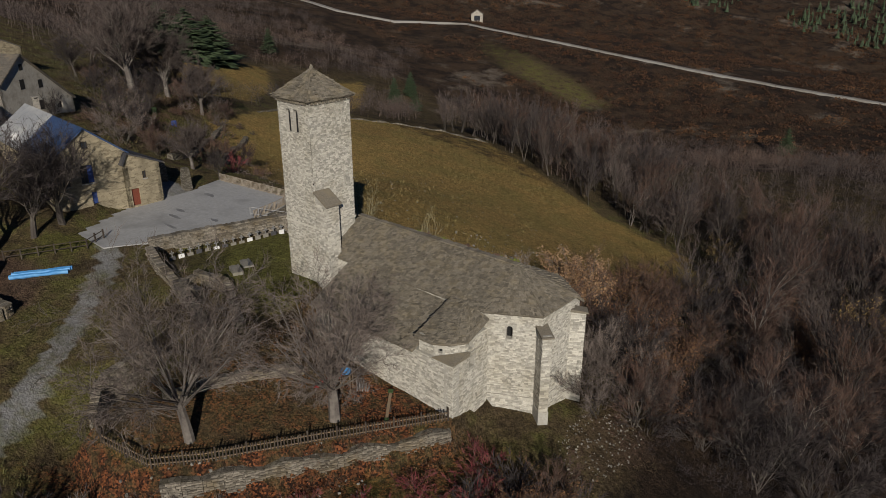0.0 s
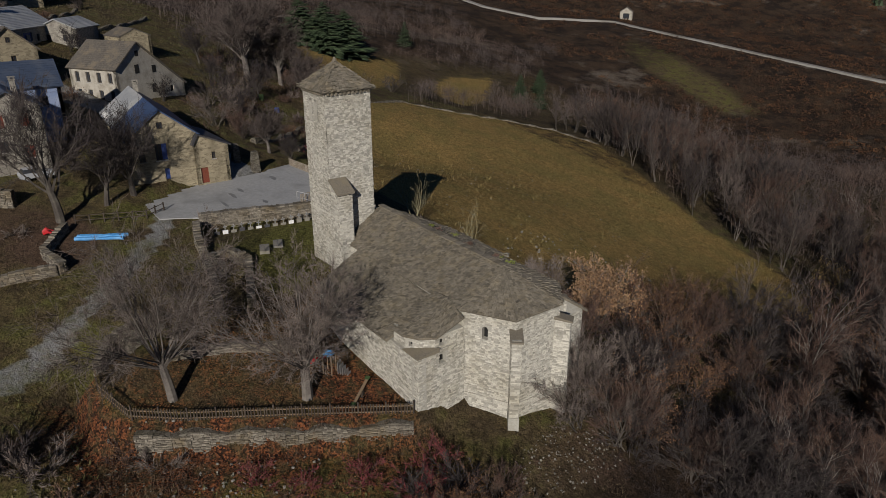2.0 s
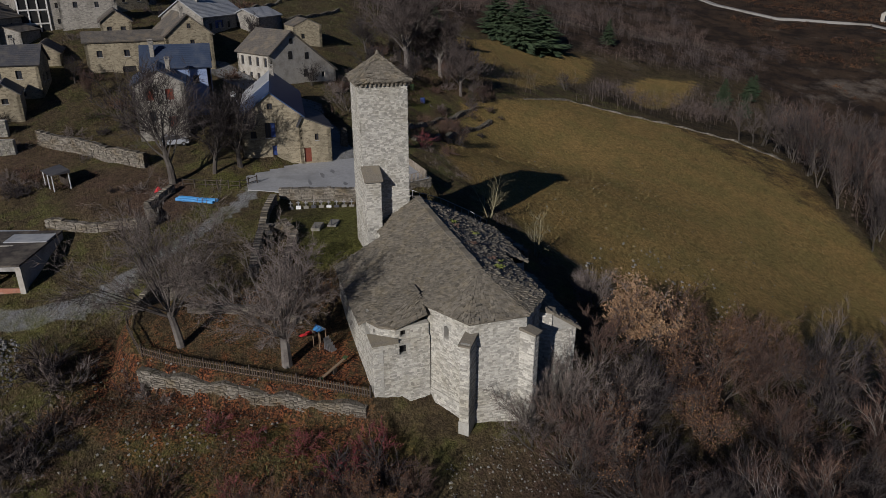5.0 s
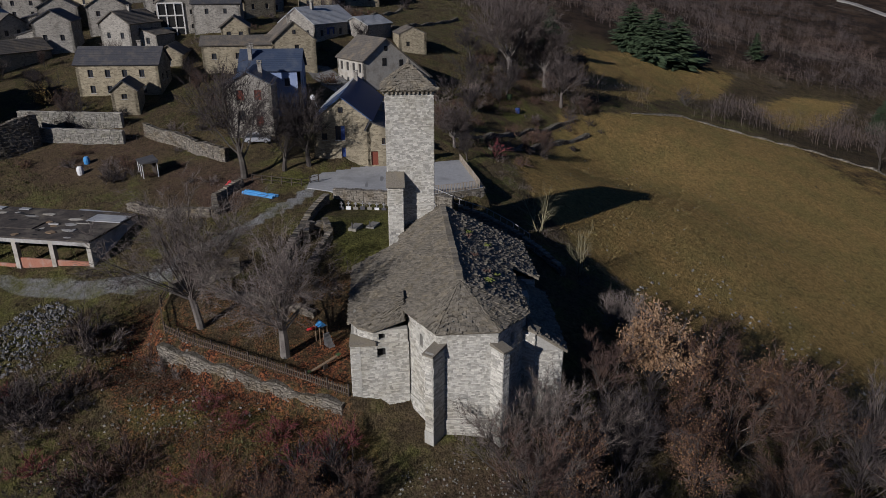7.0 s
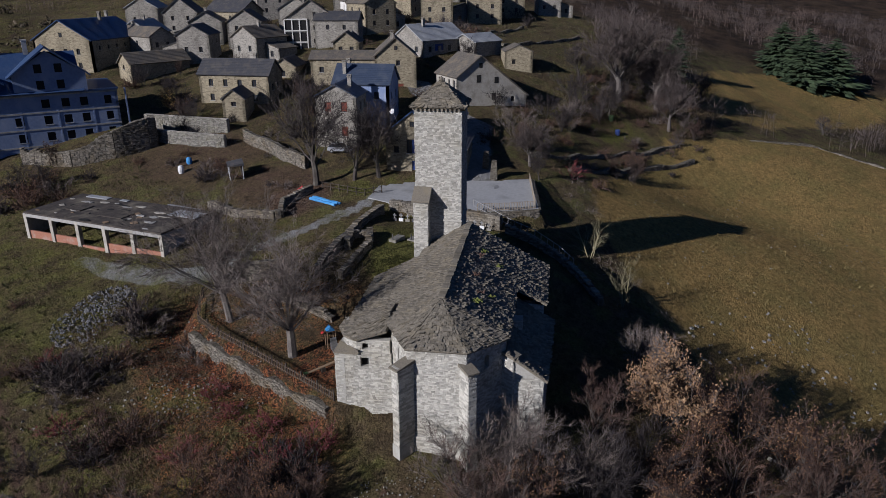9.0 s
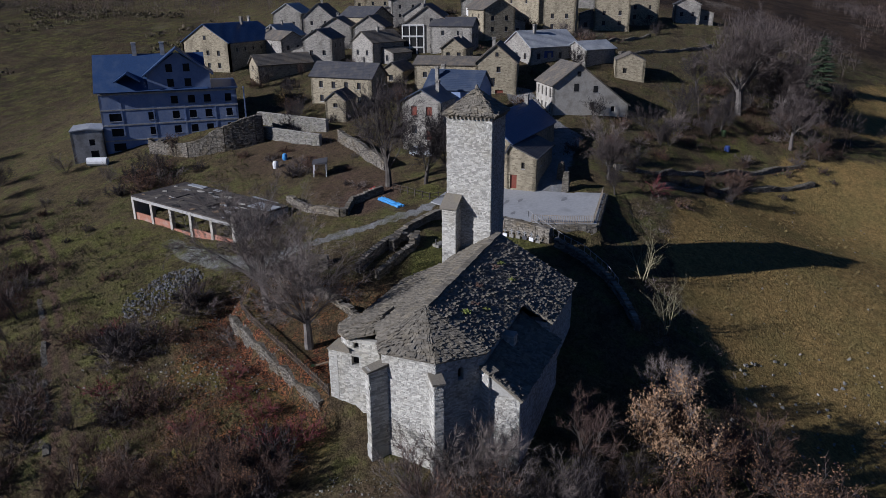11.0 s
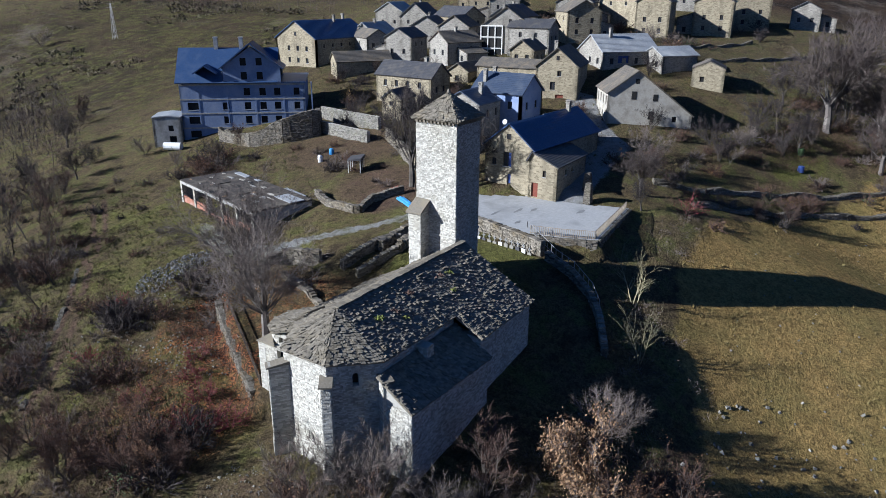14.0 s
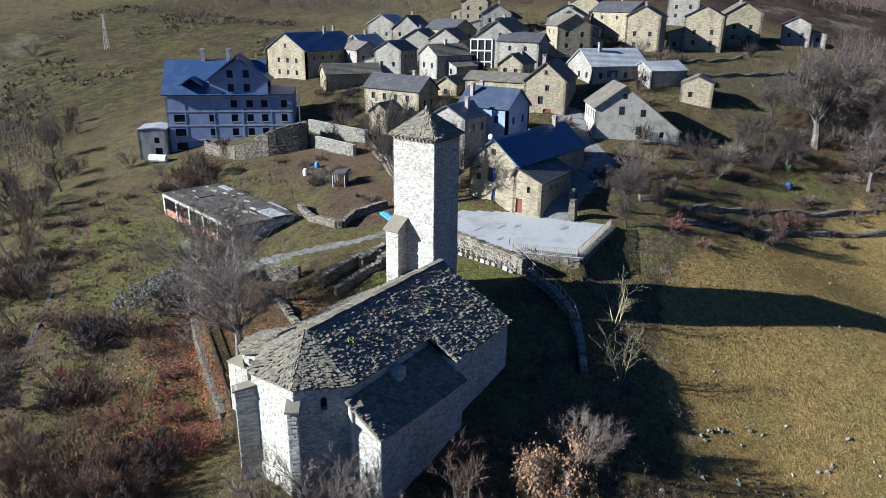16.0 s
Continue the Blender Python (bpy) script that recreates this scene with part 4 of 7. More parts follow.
def house(name, x, y, yaw, wide, deep, foot, eave, ridge, wall, roof, label, openings=(), apex=0.5, chimneys=(), over=0.35, group="village houses", shutters=None, drop=0.0):
    """A gabled house. Its gable of that width faces local +x at x = 0; the ridge runs back over that depth.
    openings: (side, along, sill, width, height, kind), side f, n (local +y), s (local -y), b. apex: where the ridge lies across the gable.
    drop: how much lower the eave on +y is than the other."""
    HOUSES.append((x, y, yaw, wide, deep))
    h = thing(name, label, "house", group, at=flat(yaw, x, y, 0))
    rid = -wide / 2 + apex * wide
    es, en = eave, eave - drop

    def topz(px, py):
        return es + (ridge - es) * (py + wide / 2) / (rid + wide / 2) if py <= rid else ridge - (ridge - en) * (py - rid) / (wide / 2 - rid)

    walls = Shape()
    sides = {"f": ((0, -wide / 2), (0, wide / 2), None), "n": ((0, wide / 2), (-deep, wide / 2), en), "b": ((-deep, wide / 2), (-deep, -wide / 2), None), "s": ((-deep, -wide / 2), (0, -wide / 2), es)}
    low = min(es, en)
    for key, (p0, p1, head) in sides.items():
        run = math.hypot(p1[0] - p0[0], p1[1] - p0[1])
        holes = [(a - w / 2, a + w / 2, z, z + hh) for sd, a, z, w, hh, k in openings if sd == key and z + hh < (head or low) + 0.01]
        m, _ = wall_run(walls, p0, p1, foot - 3, head if head else low, 0.5, holes)
        for sd, a, z, w, hh, k in openings:
            if sd != key:
                continue
            fr, gl = Shape(), Shape()
            gable = z + hh >= (head or low) + 0.01
            dep = -0.03 if gable else 0.22
            gl.box(a - w / 2, dep, z, a + w / 2, dep + 0.05, z + hh, m)
            t = 0.07
            for b0, b1, c0, c1 in ((a - w / 2, a - w / 2 + t, z, z + hh), (a + w / 2 - t, a + w / 2, z, z + hh), (a - w / 2, a + w / 2, z, z + t), (a - w / 2, a + w / 2, z + hh - t, z + hh), (a - t / 2, a + t / 2, z, z + hh)):
                fr.box(b0, dep - 0.04, c0, b1, dep + 0.01, c1, m)
            if k == "door":
                part("door", gl, M["wood_red"], h, "red-brown boarded door")
            elif k == "blue":
                part("door", gl, M["blue_paint"], h, "blue painted door leaf")
            elif k == "shutter":
                part("shutter", gl, M["wood_red"], h, "closed reddish shutters")
            elif k == "hole":
                # opaque dark plate paints the shade inside an open hole
                part("window", gl, M["dark"], h, "dark panel for the unlit inside of an unglazed window hole")
            else:
                wn_ = part("window", gl, M["glass"], h)
                part("window_frame", fr, M["wood_dark" if k != "white" else "render_white"], wn_)
            sl = Shape()
            sl.box(a - w / 2 - 0.08, -0.08, z - 0.1, a + w / 2 + 0.08, 0.1, z - 0.003, m)
            if k not in ("door", "hole") and not gable:
                part("sill", sl, M["concrete_old"], h)
    for px in (0.0, -deep + 0.5):
        walls.add([Vector(p) for p in ((px, -wide / 2, low), (px, wide / 2, low), (px, wide / 2, en), (px, rid, ridge), (px, -wide / 2, es), (px - 0.5, -wide / 2, low), (px - 0.5, wide / 2, low), (px - 0.5, wide / 2, en), (px - 0.5, rid, ridge), (px - 0.5, -wide / 2, es))],
                  [(0, 1, 2, 3, 4), (9, 8, 7, 6, 5), (2, 7, 8, 3), (3, 8, 9, 4), (1, 6, 7, 2), (4, 9, 5, 0)])
    part("wall", walls.weld(), M[wall], h)
    lift = 0.12
    for k, (ye, ze) in enumerate(((-wide / 2, es), (wide / 2, en))):
        sl = (ridge - ze) / (rid - ye)
        ee = ye + (-over if k == 0 else over)
        zz = ze + (ee - ye) * sl
        s = Shape()
        c = [(over, ee, zz + lift), (over, rid, ridge + lift), (-deep - over, rid, ridge + lift), (-deep - over, ee, zz + lift)]
        s.slab(c, 0.16)
        rp = part("roof", s, M[roof], h)
        rows = Shape()
        length = math.hypot(rid - ee, ridge - zz)
        nrow = max(4, int(length / 0.42))
        up = Vector((0, rid - ee, ridge - zz)).normalized()
        nn = Vector((0, -up.z, up.y)) if up.y > 0 else Vector((0, up.z, -up.y))
        for r in range(nrow):
            a = Vector((over, ee, zz + lift)) + up * (r * length / nrow)
            b = Vector((over, ee, zz + lift)) + up * min(length, (r + 1.4) * length / nrow)
            q = [a + nn * 0.07, b + nn * 0.015]
            rows.add([q[0], q[0] - Vector((deep + 2 * over, 0, 0)), q[1] - Vector((deep + 2 * over, 0, 0)), q[1], a, a - Vector((deep + 2 * over, 0, 0))], [(0, 1, 2, 3), (4, 5, 1, 0)])
        part("tiling", rows, M[roof], rp, kind="stuff")
    for cx, cy, top in chimneys:
        c = Shape()
        c.box(cx - 0.3, cy - 0.3, topz(cx, cy) - 0.3, cx + 0.3, cy + 0.3, top)
        c.box(cx - 0.4, cy - 0.4, top, cx + 0.4, cy + 0.4, top + 0.12)
        for dx, dy in ((-0.25, -0.25), (0.25, -0.25), (0.25, 0.25), (-0.25, 0.25)):
            c.box(cx + dx - 0.06, cy + dy - 0.06, top + 0.12, cx + dx + 0.06, cy + dy + 0.06, top + 0.32)
        c.box(cx - 0.4, cy - 0.4, top + 0.32, cx + 0.4, cy + 0.4, top + 0.4)
        part("chimney", c, M["house_grey"], h)
    return h


def grid_windows(side, first, gap, count, sills, w=0.9, hh=1.25, kind="plain"):
    return [(side, first + gap * i, z, w, hh, kind) for i in range(count) for z in sills]


# gable house with the blue roof on the far side
house("farmhouse", -100.6, -103, 0.0, 14.5, 22, 14.5, 22.6, 26.9, "house_yellow", "roof_blue_sheen", "ochre stone farmhouse with blue sheet roof tinted by reflected sky",
      grid_windows("f", 4.6, 3.2, 3, (16.4, 19.4)) + grid_windows("n", 3, 3.4, 6, (20.3,), 0.7, 0.9) + [("f", 7.2, 23.2, 0.8, 1.0, "plain")], chimneys=[(-14, 1, 28), (-20, -1, 28)])
house("barn", -94.5, -84.5, radians(-32), 5.6, 14, 14, 18.3, 20.4, "house_yellow", "roof_stone", "low ochre stone barn with grey roof", [("f", 2.4, 17.0, 0.7, 0.9, "plain")])
house("row_house", -84.0, -46.0, radians(88), 6.6, 14.5, 11.5, 17.9, 20.5, "house_yellow", "roof_slate", "long stone house with dark slate roof",
      grid_windows("n", 2.5, 3.0, 4, (15.4, 12.6), 0.9, 1.2) + grid_windows("s", 2.5, 3.0, 4, (15.6, 12.8), 0.9, 1.3) + grid_windows("f", 2.0, 2.4, 2, (14.8,)), chimneys=[(-4, 0.5, 21.2)])
house("dovecote", -72.0, -49.6, radians(8), 4.2, 6.0, 9.5, 14.6, 16.2, "house_yellow", "roof_slate", "narrow tall stone outbuilding with slate roof", [("f", 2.1, 13.2, 0.9, 0.8, "plain")], over=0.25)
house("small_barn", -93.0, -47.6, radians(5), 5.0, 8, 14, 18.2, 19.9, "house_yellow", "roof_stone", "small ochre gabled barn", [("f", 2.3, 16.2, 0.9, 1.1, "plain")])
house("blue_roof_house", -73.2, -19.8, radians(90), 8.0, 9.8, 10.5, 18.0, 20.9, "render_blue_shade", "roof_navy", "tall rendered house with blue slate roof",
      grid_windows("f", 2.2, 3.4, 2, (15.2, 12.4)) + grid_windows("s", 2.0, 2.8, 3, (15.4,)), chimneys=[(-8.2, -2.0, 21.3), (-8.6, 2.0, 21.3)])
house("shuttered_house", -61.6, -27.0, radians(2), 6.9, 8.6, 9.2, 16.9, 18.8, "house_grey", "roof_navy", "grey stone house with red-brown shutters",
      [("f", 2.1, 14.4, 1.1, 1.6, "shutter"), ("f", 4.8, 14.4, 1.1, 1.6, "shutter"), ("f", 4.8, 10.4, 1.1, 1.6, "shutter"), ("f", 2.1, 11.4, 1.0, 1.4, "plain"), ("n", 3, 14.4, 0.9, 1.3, "plain"), ("n", 6, 14.4, 0.9, 1.3, "plain")], chimneys=[(-4.0, 1.5, 19.6)])
house("tall_barn", -89.8, -23.0, radians(14), 8.2, 12, 13.2, 20.9, 24.3, "house_yellow", "roof_stone", "large ochre stone barn with slab roof",
      [("f", 4.6, 19.0, 0.8, 1.0, "plain"), ("f", 3.4, 16.4, 1.0, 1.5, "plain"), ("f", 4.8, 13.4, 1.6, 2.1, "door"), ("f", 4.2, 22.0, 0.6, 0.8, "plain")], chimneys=[(-1.2, -0.6, 25.2)])
house("barn_wing", -93.2, -27.2, radians(96), 6.4, 13.4, 13.4, 20.2, 21.6, "house_yellow", "roof_stone", "ochre stone barn wing with slab roof", grid_windows("n", 2.6, 3.6, 3, (17.4, 14.8), 0.8, 1.0) + grid_windows("s", 2.2, 4.4, 3, (17.6,), 0.9, 1.1) + [("s", 6.6, 14.2, 2.2, 1.7, "hole")], drop=0.4)
WH = radians(32.5)
house("white_house", -87.1, -3.4, WH, 15.2, 9.8, 10.5, 17.7, 21.4, "render_pale", "roof_stone", "pale rendered house with one long roof slope",
      [("f", 5.0, 19.2, 0.7, 0.9, "hole"), ("f", 4.6, 16.5, 0.9, 1.4, "hole"), ("f", 8.4, 16.2, 0.85, 1.2, "hole"), ("f", 7.9, 13.0, 0.9, 1.4, "hole"), ("f", 7.7, 10.7, 0.9, 1.3, "door"), ("f", 12.1, 12.5, 0.8, 1.0, "hole"), ("f", 12.0, 10.5, 0.8, 1.1, "hole")] + grid_windows("s", 1.6, 2.3, 4, (15.4, 12.6), 0.9, 1.6),
      apex=0.33, drop=4.0)
rdh = house("red_door_house", -51.3, -12.2, radians(-4.5), 8.4, 20.0, 6.3, 13.2, 16.5, "house_yellow", "roof_blue_sheen", "ochre stone house with red door and blue roof",
      [("f", 4.3, 10.2, 0.6, 2.1, "blue"), ("f", 3.6, 10.2, 0.8, 2.1, "plain"), ("f", 4.3, 7.2, 0.6, 1.9, "blue"), ("f", 1.6, 10.2, 0.8, 1.0, "plain"), ("f", 4.1, 14.2, 0.7, 0.8, "plain"), ("n", 9, 9.4, 0.8, 1.0, "plain")], chimneys=[(-16.6, 0.3, 17.6)])
house("red_door_house_wing", -50.7, -6.4, radians(1), 4.4, 10.5, 6.0, 12.2, 13.0, "house_yellow", "roof_slate", "stone side wing with slate lean-to roof",
      [("f", 0.95, 6.5, 1.15, 2.1, "door"), ("f", 2.4, 9.6, 0.5, 0.9, "plain"), ("n", 3, 9.6, 0.6, 0.8, "plain"), ("n", 5.4, 9.6, 0.6, 0.8, "plain")], apex=0.1, drop=0.9)
s = Shape()
s.slab([(-9.5, -4.6, 13.18), (-9.5, -0.05, 16.72), (-20.4, -0.05, 16.72), (-20.4, -4.6, 13.18)], 0.06)
part("sheet_roof", s, M["roof_grey"], rdh, "pale grey sheet roofing on the rear slope")
house("ruin_tower_house", -110.2, 0.4, radians(12), 6.2, 6.6, 14.8, 20.2, 21.6, "house_yellow", "roof_stone", "abandoned square stone building with broken roof", [("f", 2.0, 17.6, 0.8, 1.0, "hole")], over=0.1)
house("slate_villa", -110.6, -24.8, radians(-38), 10.5, 13.5, 15.2, 22.6, 25.8, "house_grey", "roof_grey", "large grey stone house with pale slate roof",
      grid_windows("f", 2, 3.2, 3, (20.0, 17.0)) + grid_windows("n", 2.2, 3.0, 4, (20.0, 17.0)) + [("n", 5.0, 20.2, 2.6, 1.5, "blue")], chimneys=[(-4, 1, 26.8)])
house("slate_villa_wing", -114.6, -12.4, radians(-38), 7.4, 8.5, 14.8, 22.0, 23.6, "house_grey", "roof_grey", "grey stone wing with pale roof", grid_windows("f", 2, 3.2, 2, (19.6, 16.6)))
gal = house("gallery_house", -117.5, -49.5, radians(18), 12.5, 10, 18.4, 26.6, 31.0, "house_grey", "roof_stone", "tall stone house with white three-storey gallery",
            grid_windows("f", 7.2, 2.4, 2, (27.2, 24.2, 21.2), 0.7, 1.0) + grid_windows("n", 3, 3.2, 2, (24.2, 21.2)), chimneys=[(-4, -1.5, 32.0)])
for fl in range(3):
    for k in range(3):
        g = Shape()
        g.box(0.02, -6.0 + k * 1.75, 19.0 + fl * 2.6, 0.12, -4.5 + k * 1.75, 21.0 + fl * 2.6)
        part("gallery_opening", g, M["dark"], gal)
for k in range(4):
    g = Shape()
    g.box(0.0, -6.25 + k * 1.75, 18.4, 0.3, -6.0 + k * 1.75, 26.5)
    part("gallery_post", g, M["render_white"], gal, "white gallery post")
for fl in range(4):
    g = Shape()
    g.box(0.0, -6.2, 18.7 + fl * 2.6, 0.35, -0.8, 18.95 + fl * 2.6)
    part("gallery_floor", g, M["render_white"], gal, "white gallery floor edge")

# smaller and further houses: x, y, yaw, wide, deep, height to eave, rise, wall, roof
FAR = [
    (-108, -75, 10, 7, 8, 6.5, 2.2, "house_grey", "roof_slate"), (-107, -62, -20, 7, 9, 5.5, 2.4, "house_grey", "roof_stone"), (-114, -86, 60, 6, 16, 5, 2.0, "house_grey", "roof_stone"),
    (-126, -70, 12, 8, 8, 7, 2.8, "house_grey", "roof_stone"), (-133, -84, 20, 8, 12, 6.5, 2.5, "house_grey", "roof_slate"), (-137, -60, 5, 9, 9, 7.5, 3.0, "house_grey", "roof_slate"),
    (-146, -76, 70, 8, 12, 7, 2.8, "house_yellow", "roof_slate"), (-150, -100, 15, 9, 10, 7, 4.0, "house_grey", "roof_slate"), (-147, -44, 25, 9, 10, 8, 3.0, "render_white", "roof_stone"),
    (-133, -36, 40, 8, 10, 7.5, 2.6, "house_yellow", "roof_stone"), (-148, -24, 8, 8, 8, 10, 2.4, "house_yellow", "roof_slate"), (-163, -52, 15, 10, 11, 8, 3.0, "house_grey", "roof_slate"),
    (-160, -12, 10, 9, 9, 9.5, 2.6, "house_yellow", "roof_slate"), (-176, -34, 70, 9, 13, 8.5, 2.8, "house_yellow", "roof_slate"), (-178, -6, 20, 9, 11, 9, 3.0, "house_yellow", "roof_stone"),
    (-190, 6, 8, 7, 8, 6, 2.0, "house_grey", "roof_slate"), (-172, -80, 30, 9, 12, 7.5, 3, "house_grey", "roof_slate"), (-122, -98, 5, 8, 10, 6, 3.0, "house_grey", "roof_grey"),
    (-160, -118, 15, 9, 12, 6.5, 3.0, "house_grey", "roof_grey"), (-186, -56, 10, 9, 10, 8.5, 3.0, "house_yellow", "roof_stone"), (-188, -98, 25, 9, 11, 7.5, 3.0, "house_yellow", "roof_slate"),
    (-120, -38, 95, 6, 9, 5.5, 1.8, "house_grey", "roof_slate"), (-100, -36, 8, 5, 7, 4.5, 2.0, "house_yellow", "roof_stone"), (-205, -30, 15, 9, 12, 9, 3.0, "house_grey", "roof_slate"),
]
for i, (x, y, yaw, w, d, up, rise, wl, rf) in enumerate(FAR):
    w, d, up = w * 1.08, d * 1.15, up * 0.88
    z = height(x - d / 2, y)
    r = random.Random(300 + i)
    ops = grid_windows("f", w * 0.28, w * 0.44, 2, (z + 1.2, z + 3.9) if up > 5.9 else (z + 1.8,), 0.85, 1.2) + grid_windows("n", d * 0.3, d * 0.38, 2, (z + up - 2.2,), 0.8, 1.1) + grid_windows("s", d * 0.3, d * 0.38, 2, (z + up - 2.2,), 0.8, 1.1)
    house("village_house", x, y, radians(yaw), w, d, z, z + up, z + up + rise, wl, rf, {"roof_slate": "stone village house with dark slate roof", "roof_stone": "stone village house with rough slab roof", "roof_grey": "stone village house with pale grey roof"}[rf],
          ops, chimneys=[(-d * r.uniform(0.3, 0.7), r.uniform(-0.8, 0.8), z + up + rise + 0.7)] if i % 3 else [])
    if i % 4 != 2:
        side = 1 if i % 2 else -1
        ca, sa = math.cos(radians(yaw)), math.sin(radians(yaw))
        ox, oy = -d * 0.25, side * (w / 2 + 2.1)
        ax, ay = x + ox * ca - oy * sa, y + ox * sa + oy * ca
        house("outbuilding", ax, ay, radians(yaw), 4.2, d * 0.6, z - 0.3, z + up * 0.5, z + up * 0.5 + 1.1, wl if i % 3 else "house_grey", "roof_stone" if i % 2 else rf, "low stone outbuilding with sloping roof beside a house",
              [("f", 2.0, z + 0.6, 0.9, 1.3, "plain")], apex=0.12 if side > 0 else 0.88, over=0.2, group="outbuildings")

# unfinished block of flats
flats = thing("unfinished_apartment_block", "unfinished four-storey block with walls tinted by bluish shade and dark roof", "apartment building", at=flat(radians(41), -62.9, -81.6, 1.2))
fw, fd = 25.5, 13.0
body = Shape()
fronts = []
for row, (zs, n) in enumerate(((3.7, 9), (6.6, 9), (9.5, 9), (12.4, 9))):
    fronts += [(a, zs, w, 1.5) for a, w in ((2.6, 2.4), (9.1, 1.3), (13.6, 1.3), (16.8, 1.3), (19.8, 1.3), (23.8, 1.2)) if row < 3 or a > 12]
holes = [(a - w / 2, a + w / 2, z, z + h) for a, z, w, h in fronts]
m, _ = wall_run(body, (0, -fw / 2), (0, fw / 2), 0, 15.2, 0.4, holes)
wall_run(body, (0, fw / 2), (-fd, fw / 2), 0, 15.2, 0.4, [(2 + 3 * k, 3.1 + 3 * k, z, z + 1.3) for k in range(3) for z in (9.5, 12.4)])
wall_run(body, (-fd, fw / 2), (-fd, -fw / 2), 0, 15.2, 0.4)
wall_run(body, (-fd, -fw / 2), (0, -fw / 2), 0, 15.2, 0.4, [(2 + 3 * k, 3.1 + 3 * k, z, z + 1.3) for k in range(3) for z in (6.6, 9.5, 12.4)])
# blue of the shaded walls is put into their colour
part("wall", body.weld(), M["render_blue_shade"], flats)
for a, z, w, h in fronts:
    g = Shape()
    g.box(a - w / 2 - 0.05, 0.34, z - 0.05, a + w / 2 + 0.05, 0.38, z + h + 0.05, m)
    part("window", g, M["dark"], flats)
    g = Shape()
    g.box(a - w / 2 - 0.1, -0.06, z - 0.14, a + w / 2 + 0.1, 0.1, z - 0.003, m)
    part("sill", g, M["concrete_old"], flats)
for z in (5.6, 8.6, 11.5, 14.5):
    g = Shape()
    g.box(-0.2, -fw / 2 - 0.05, z, 0.07, fw / 2 + 0.05, z + 0.28)
    part("floor_band", g, M["concrete_old"], flats, "projecting concrete floor edge")
for k in range(5):
    g = Shape()
    g.box(-0.2, -fw / 2 + 3.6 + k * 5.8, 4.0, 0.06, -fw / 2 + 3.85 + k * 5.8, 15.1)
    part("column", g, M["render_blue_shade"], flats, "projecting concrete column")
s = Shape()
s.slab([(0.7, -fw / 2 - 0.6, 15.1), (0.7, fw / 2 - 5.4, 15.1), (-fd / 2, fw / 2 - 5.4, 21.6), (-fd / 2, -fw / 2 - 0.6, 21.6)], 0.25)
s.slab([(-fd - 0.7, -fw / 2 - 0.6, 15.1), (-fd - 0.7, fw / 2 - 5.4, 15.1), (-fd / 2, fw / 2 - 5.4, 21.6), (-fd / 2, -fw / 2 - 0.6, 21.6)], 0.25)
s.slab([(0.3, fw / 2 - 5.4, 15.2), (0.3, fw / 2 + 0.3, 15.2), (-fd, fw / 2 + 0.3, 15.6), (-fd, fw / 2 - 5.4, 15.6)], 0.25)
rf = part("roof", s, M["roof_blue_sheen"], flats, "dark blue-grey sheet roof")
g = Shape()
gy0, gy1, gm = -3.6, 8.0, 2.2
g.prism([(0.35, gy0), (0.35, gy1), (-0.1, gy1), (-0.1, gy0)], 15.0, lambda x, y: 18.3)
g.add([(0.35, gy0, 18.3), (0.35, gy1, 18.3), (0.35, gm, 22.2), (-0.1, gy0, 18.3), (-0.1, gy1, 18.3), (-0.1, gm, 22.2)], [(0, 1, 2), (5, 4, 3), (1, 4, 5, 2), (2, 5, 3, 0)])
gb = part("gable", g, M["render_blue_shade"], flats)
for yy in (0.6, 3.8):
    for zz in (15.7, 18.5):
        w = Shape()
        w.box(0.36, yy - 0.6, zz, 0.38, yy + 0.6, zz + 1.5)
        part("window", w, M["dark"], gb)
g = Shape()
g.slab([(1.1, gy0 - 0.8, 17.9), (1.1, gm, 23.0), (-6.4, gm, 23.0), (-6.4, gy0 - 0.8, 17.9)], 0.25)
g.slab([(1.1, gy1 + 0.8, 17.9), (1.1, gm, 23.0), (-6.4, gm, 23.0), (-6.4, gy1 + 0.8, 17.9)], 0.25)
part("gable_roof", g, M["roof_blue_sheen"], flats)
g = Shape()
g.slab([(1.0, -9.6, 17.0), (1.0, -7.2, 18.6), (-4, -7.2, 18.6), (-4, -9.6, 17.0)], 0.2)
g.slab([(1.0, -4.8, 17.0), (1.0, -7.2, 18.6), (-4, -7.2, 18.6), (-4, -4.8, 17.0)], 0.2)
part("dormer", g, M["roof_blue_sheen"], flats)
for cy in (-5.6, -0.4):
    g = Shape()
    g.box(-6.9, cy - 0.4, 21, -6.1, cy + 0.4, 23.6)
    g.box(-7.0, cy - 0.5, 23.6, -6.0, cy + 0.5, 23.8)
    part("chimney", g, M["concrete_old"], flats)
annex = house("concrete_annex", -51.5, -92.5, radians(42), 5.6, 7, 2.5, 9.4, 9.7, "concrete_old", "roof_grey", "bare concrete annex beside the unfinished block", [("f", 3.8, 3.2, 1.4, 2.4, "hole"), ("f", 3.6, 6.6, 1.0, 1.2, "hole")], over=0.1)

# ---- churchyard, plaza, walls and sheds ----
def along(line, gap):
    """Points at even gaps along a plan polyline, with the heading there."""
    out = []
    rest = 0.0
    for (ax, ay), (bx, by) in zip(line, line[1:]):
        run = math.hypot(bx - ax, by - ay)
        d = rest
        while d < run:
            out.append((ax + (bx - ax) * d / run, ay + (by - ay) * d / run, math.atan2(by - ay, bx - ax)))
            d += gap
        rest = d - run
    return out


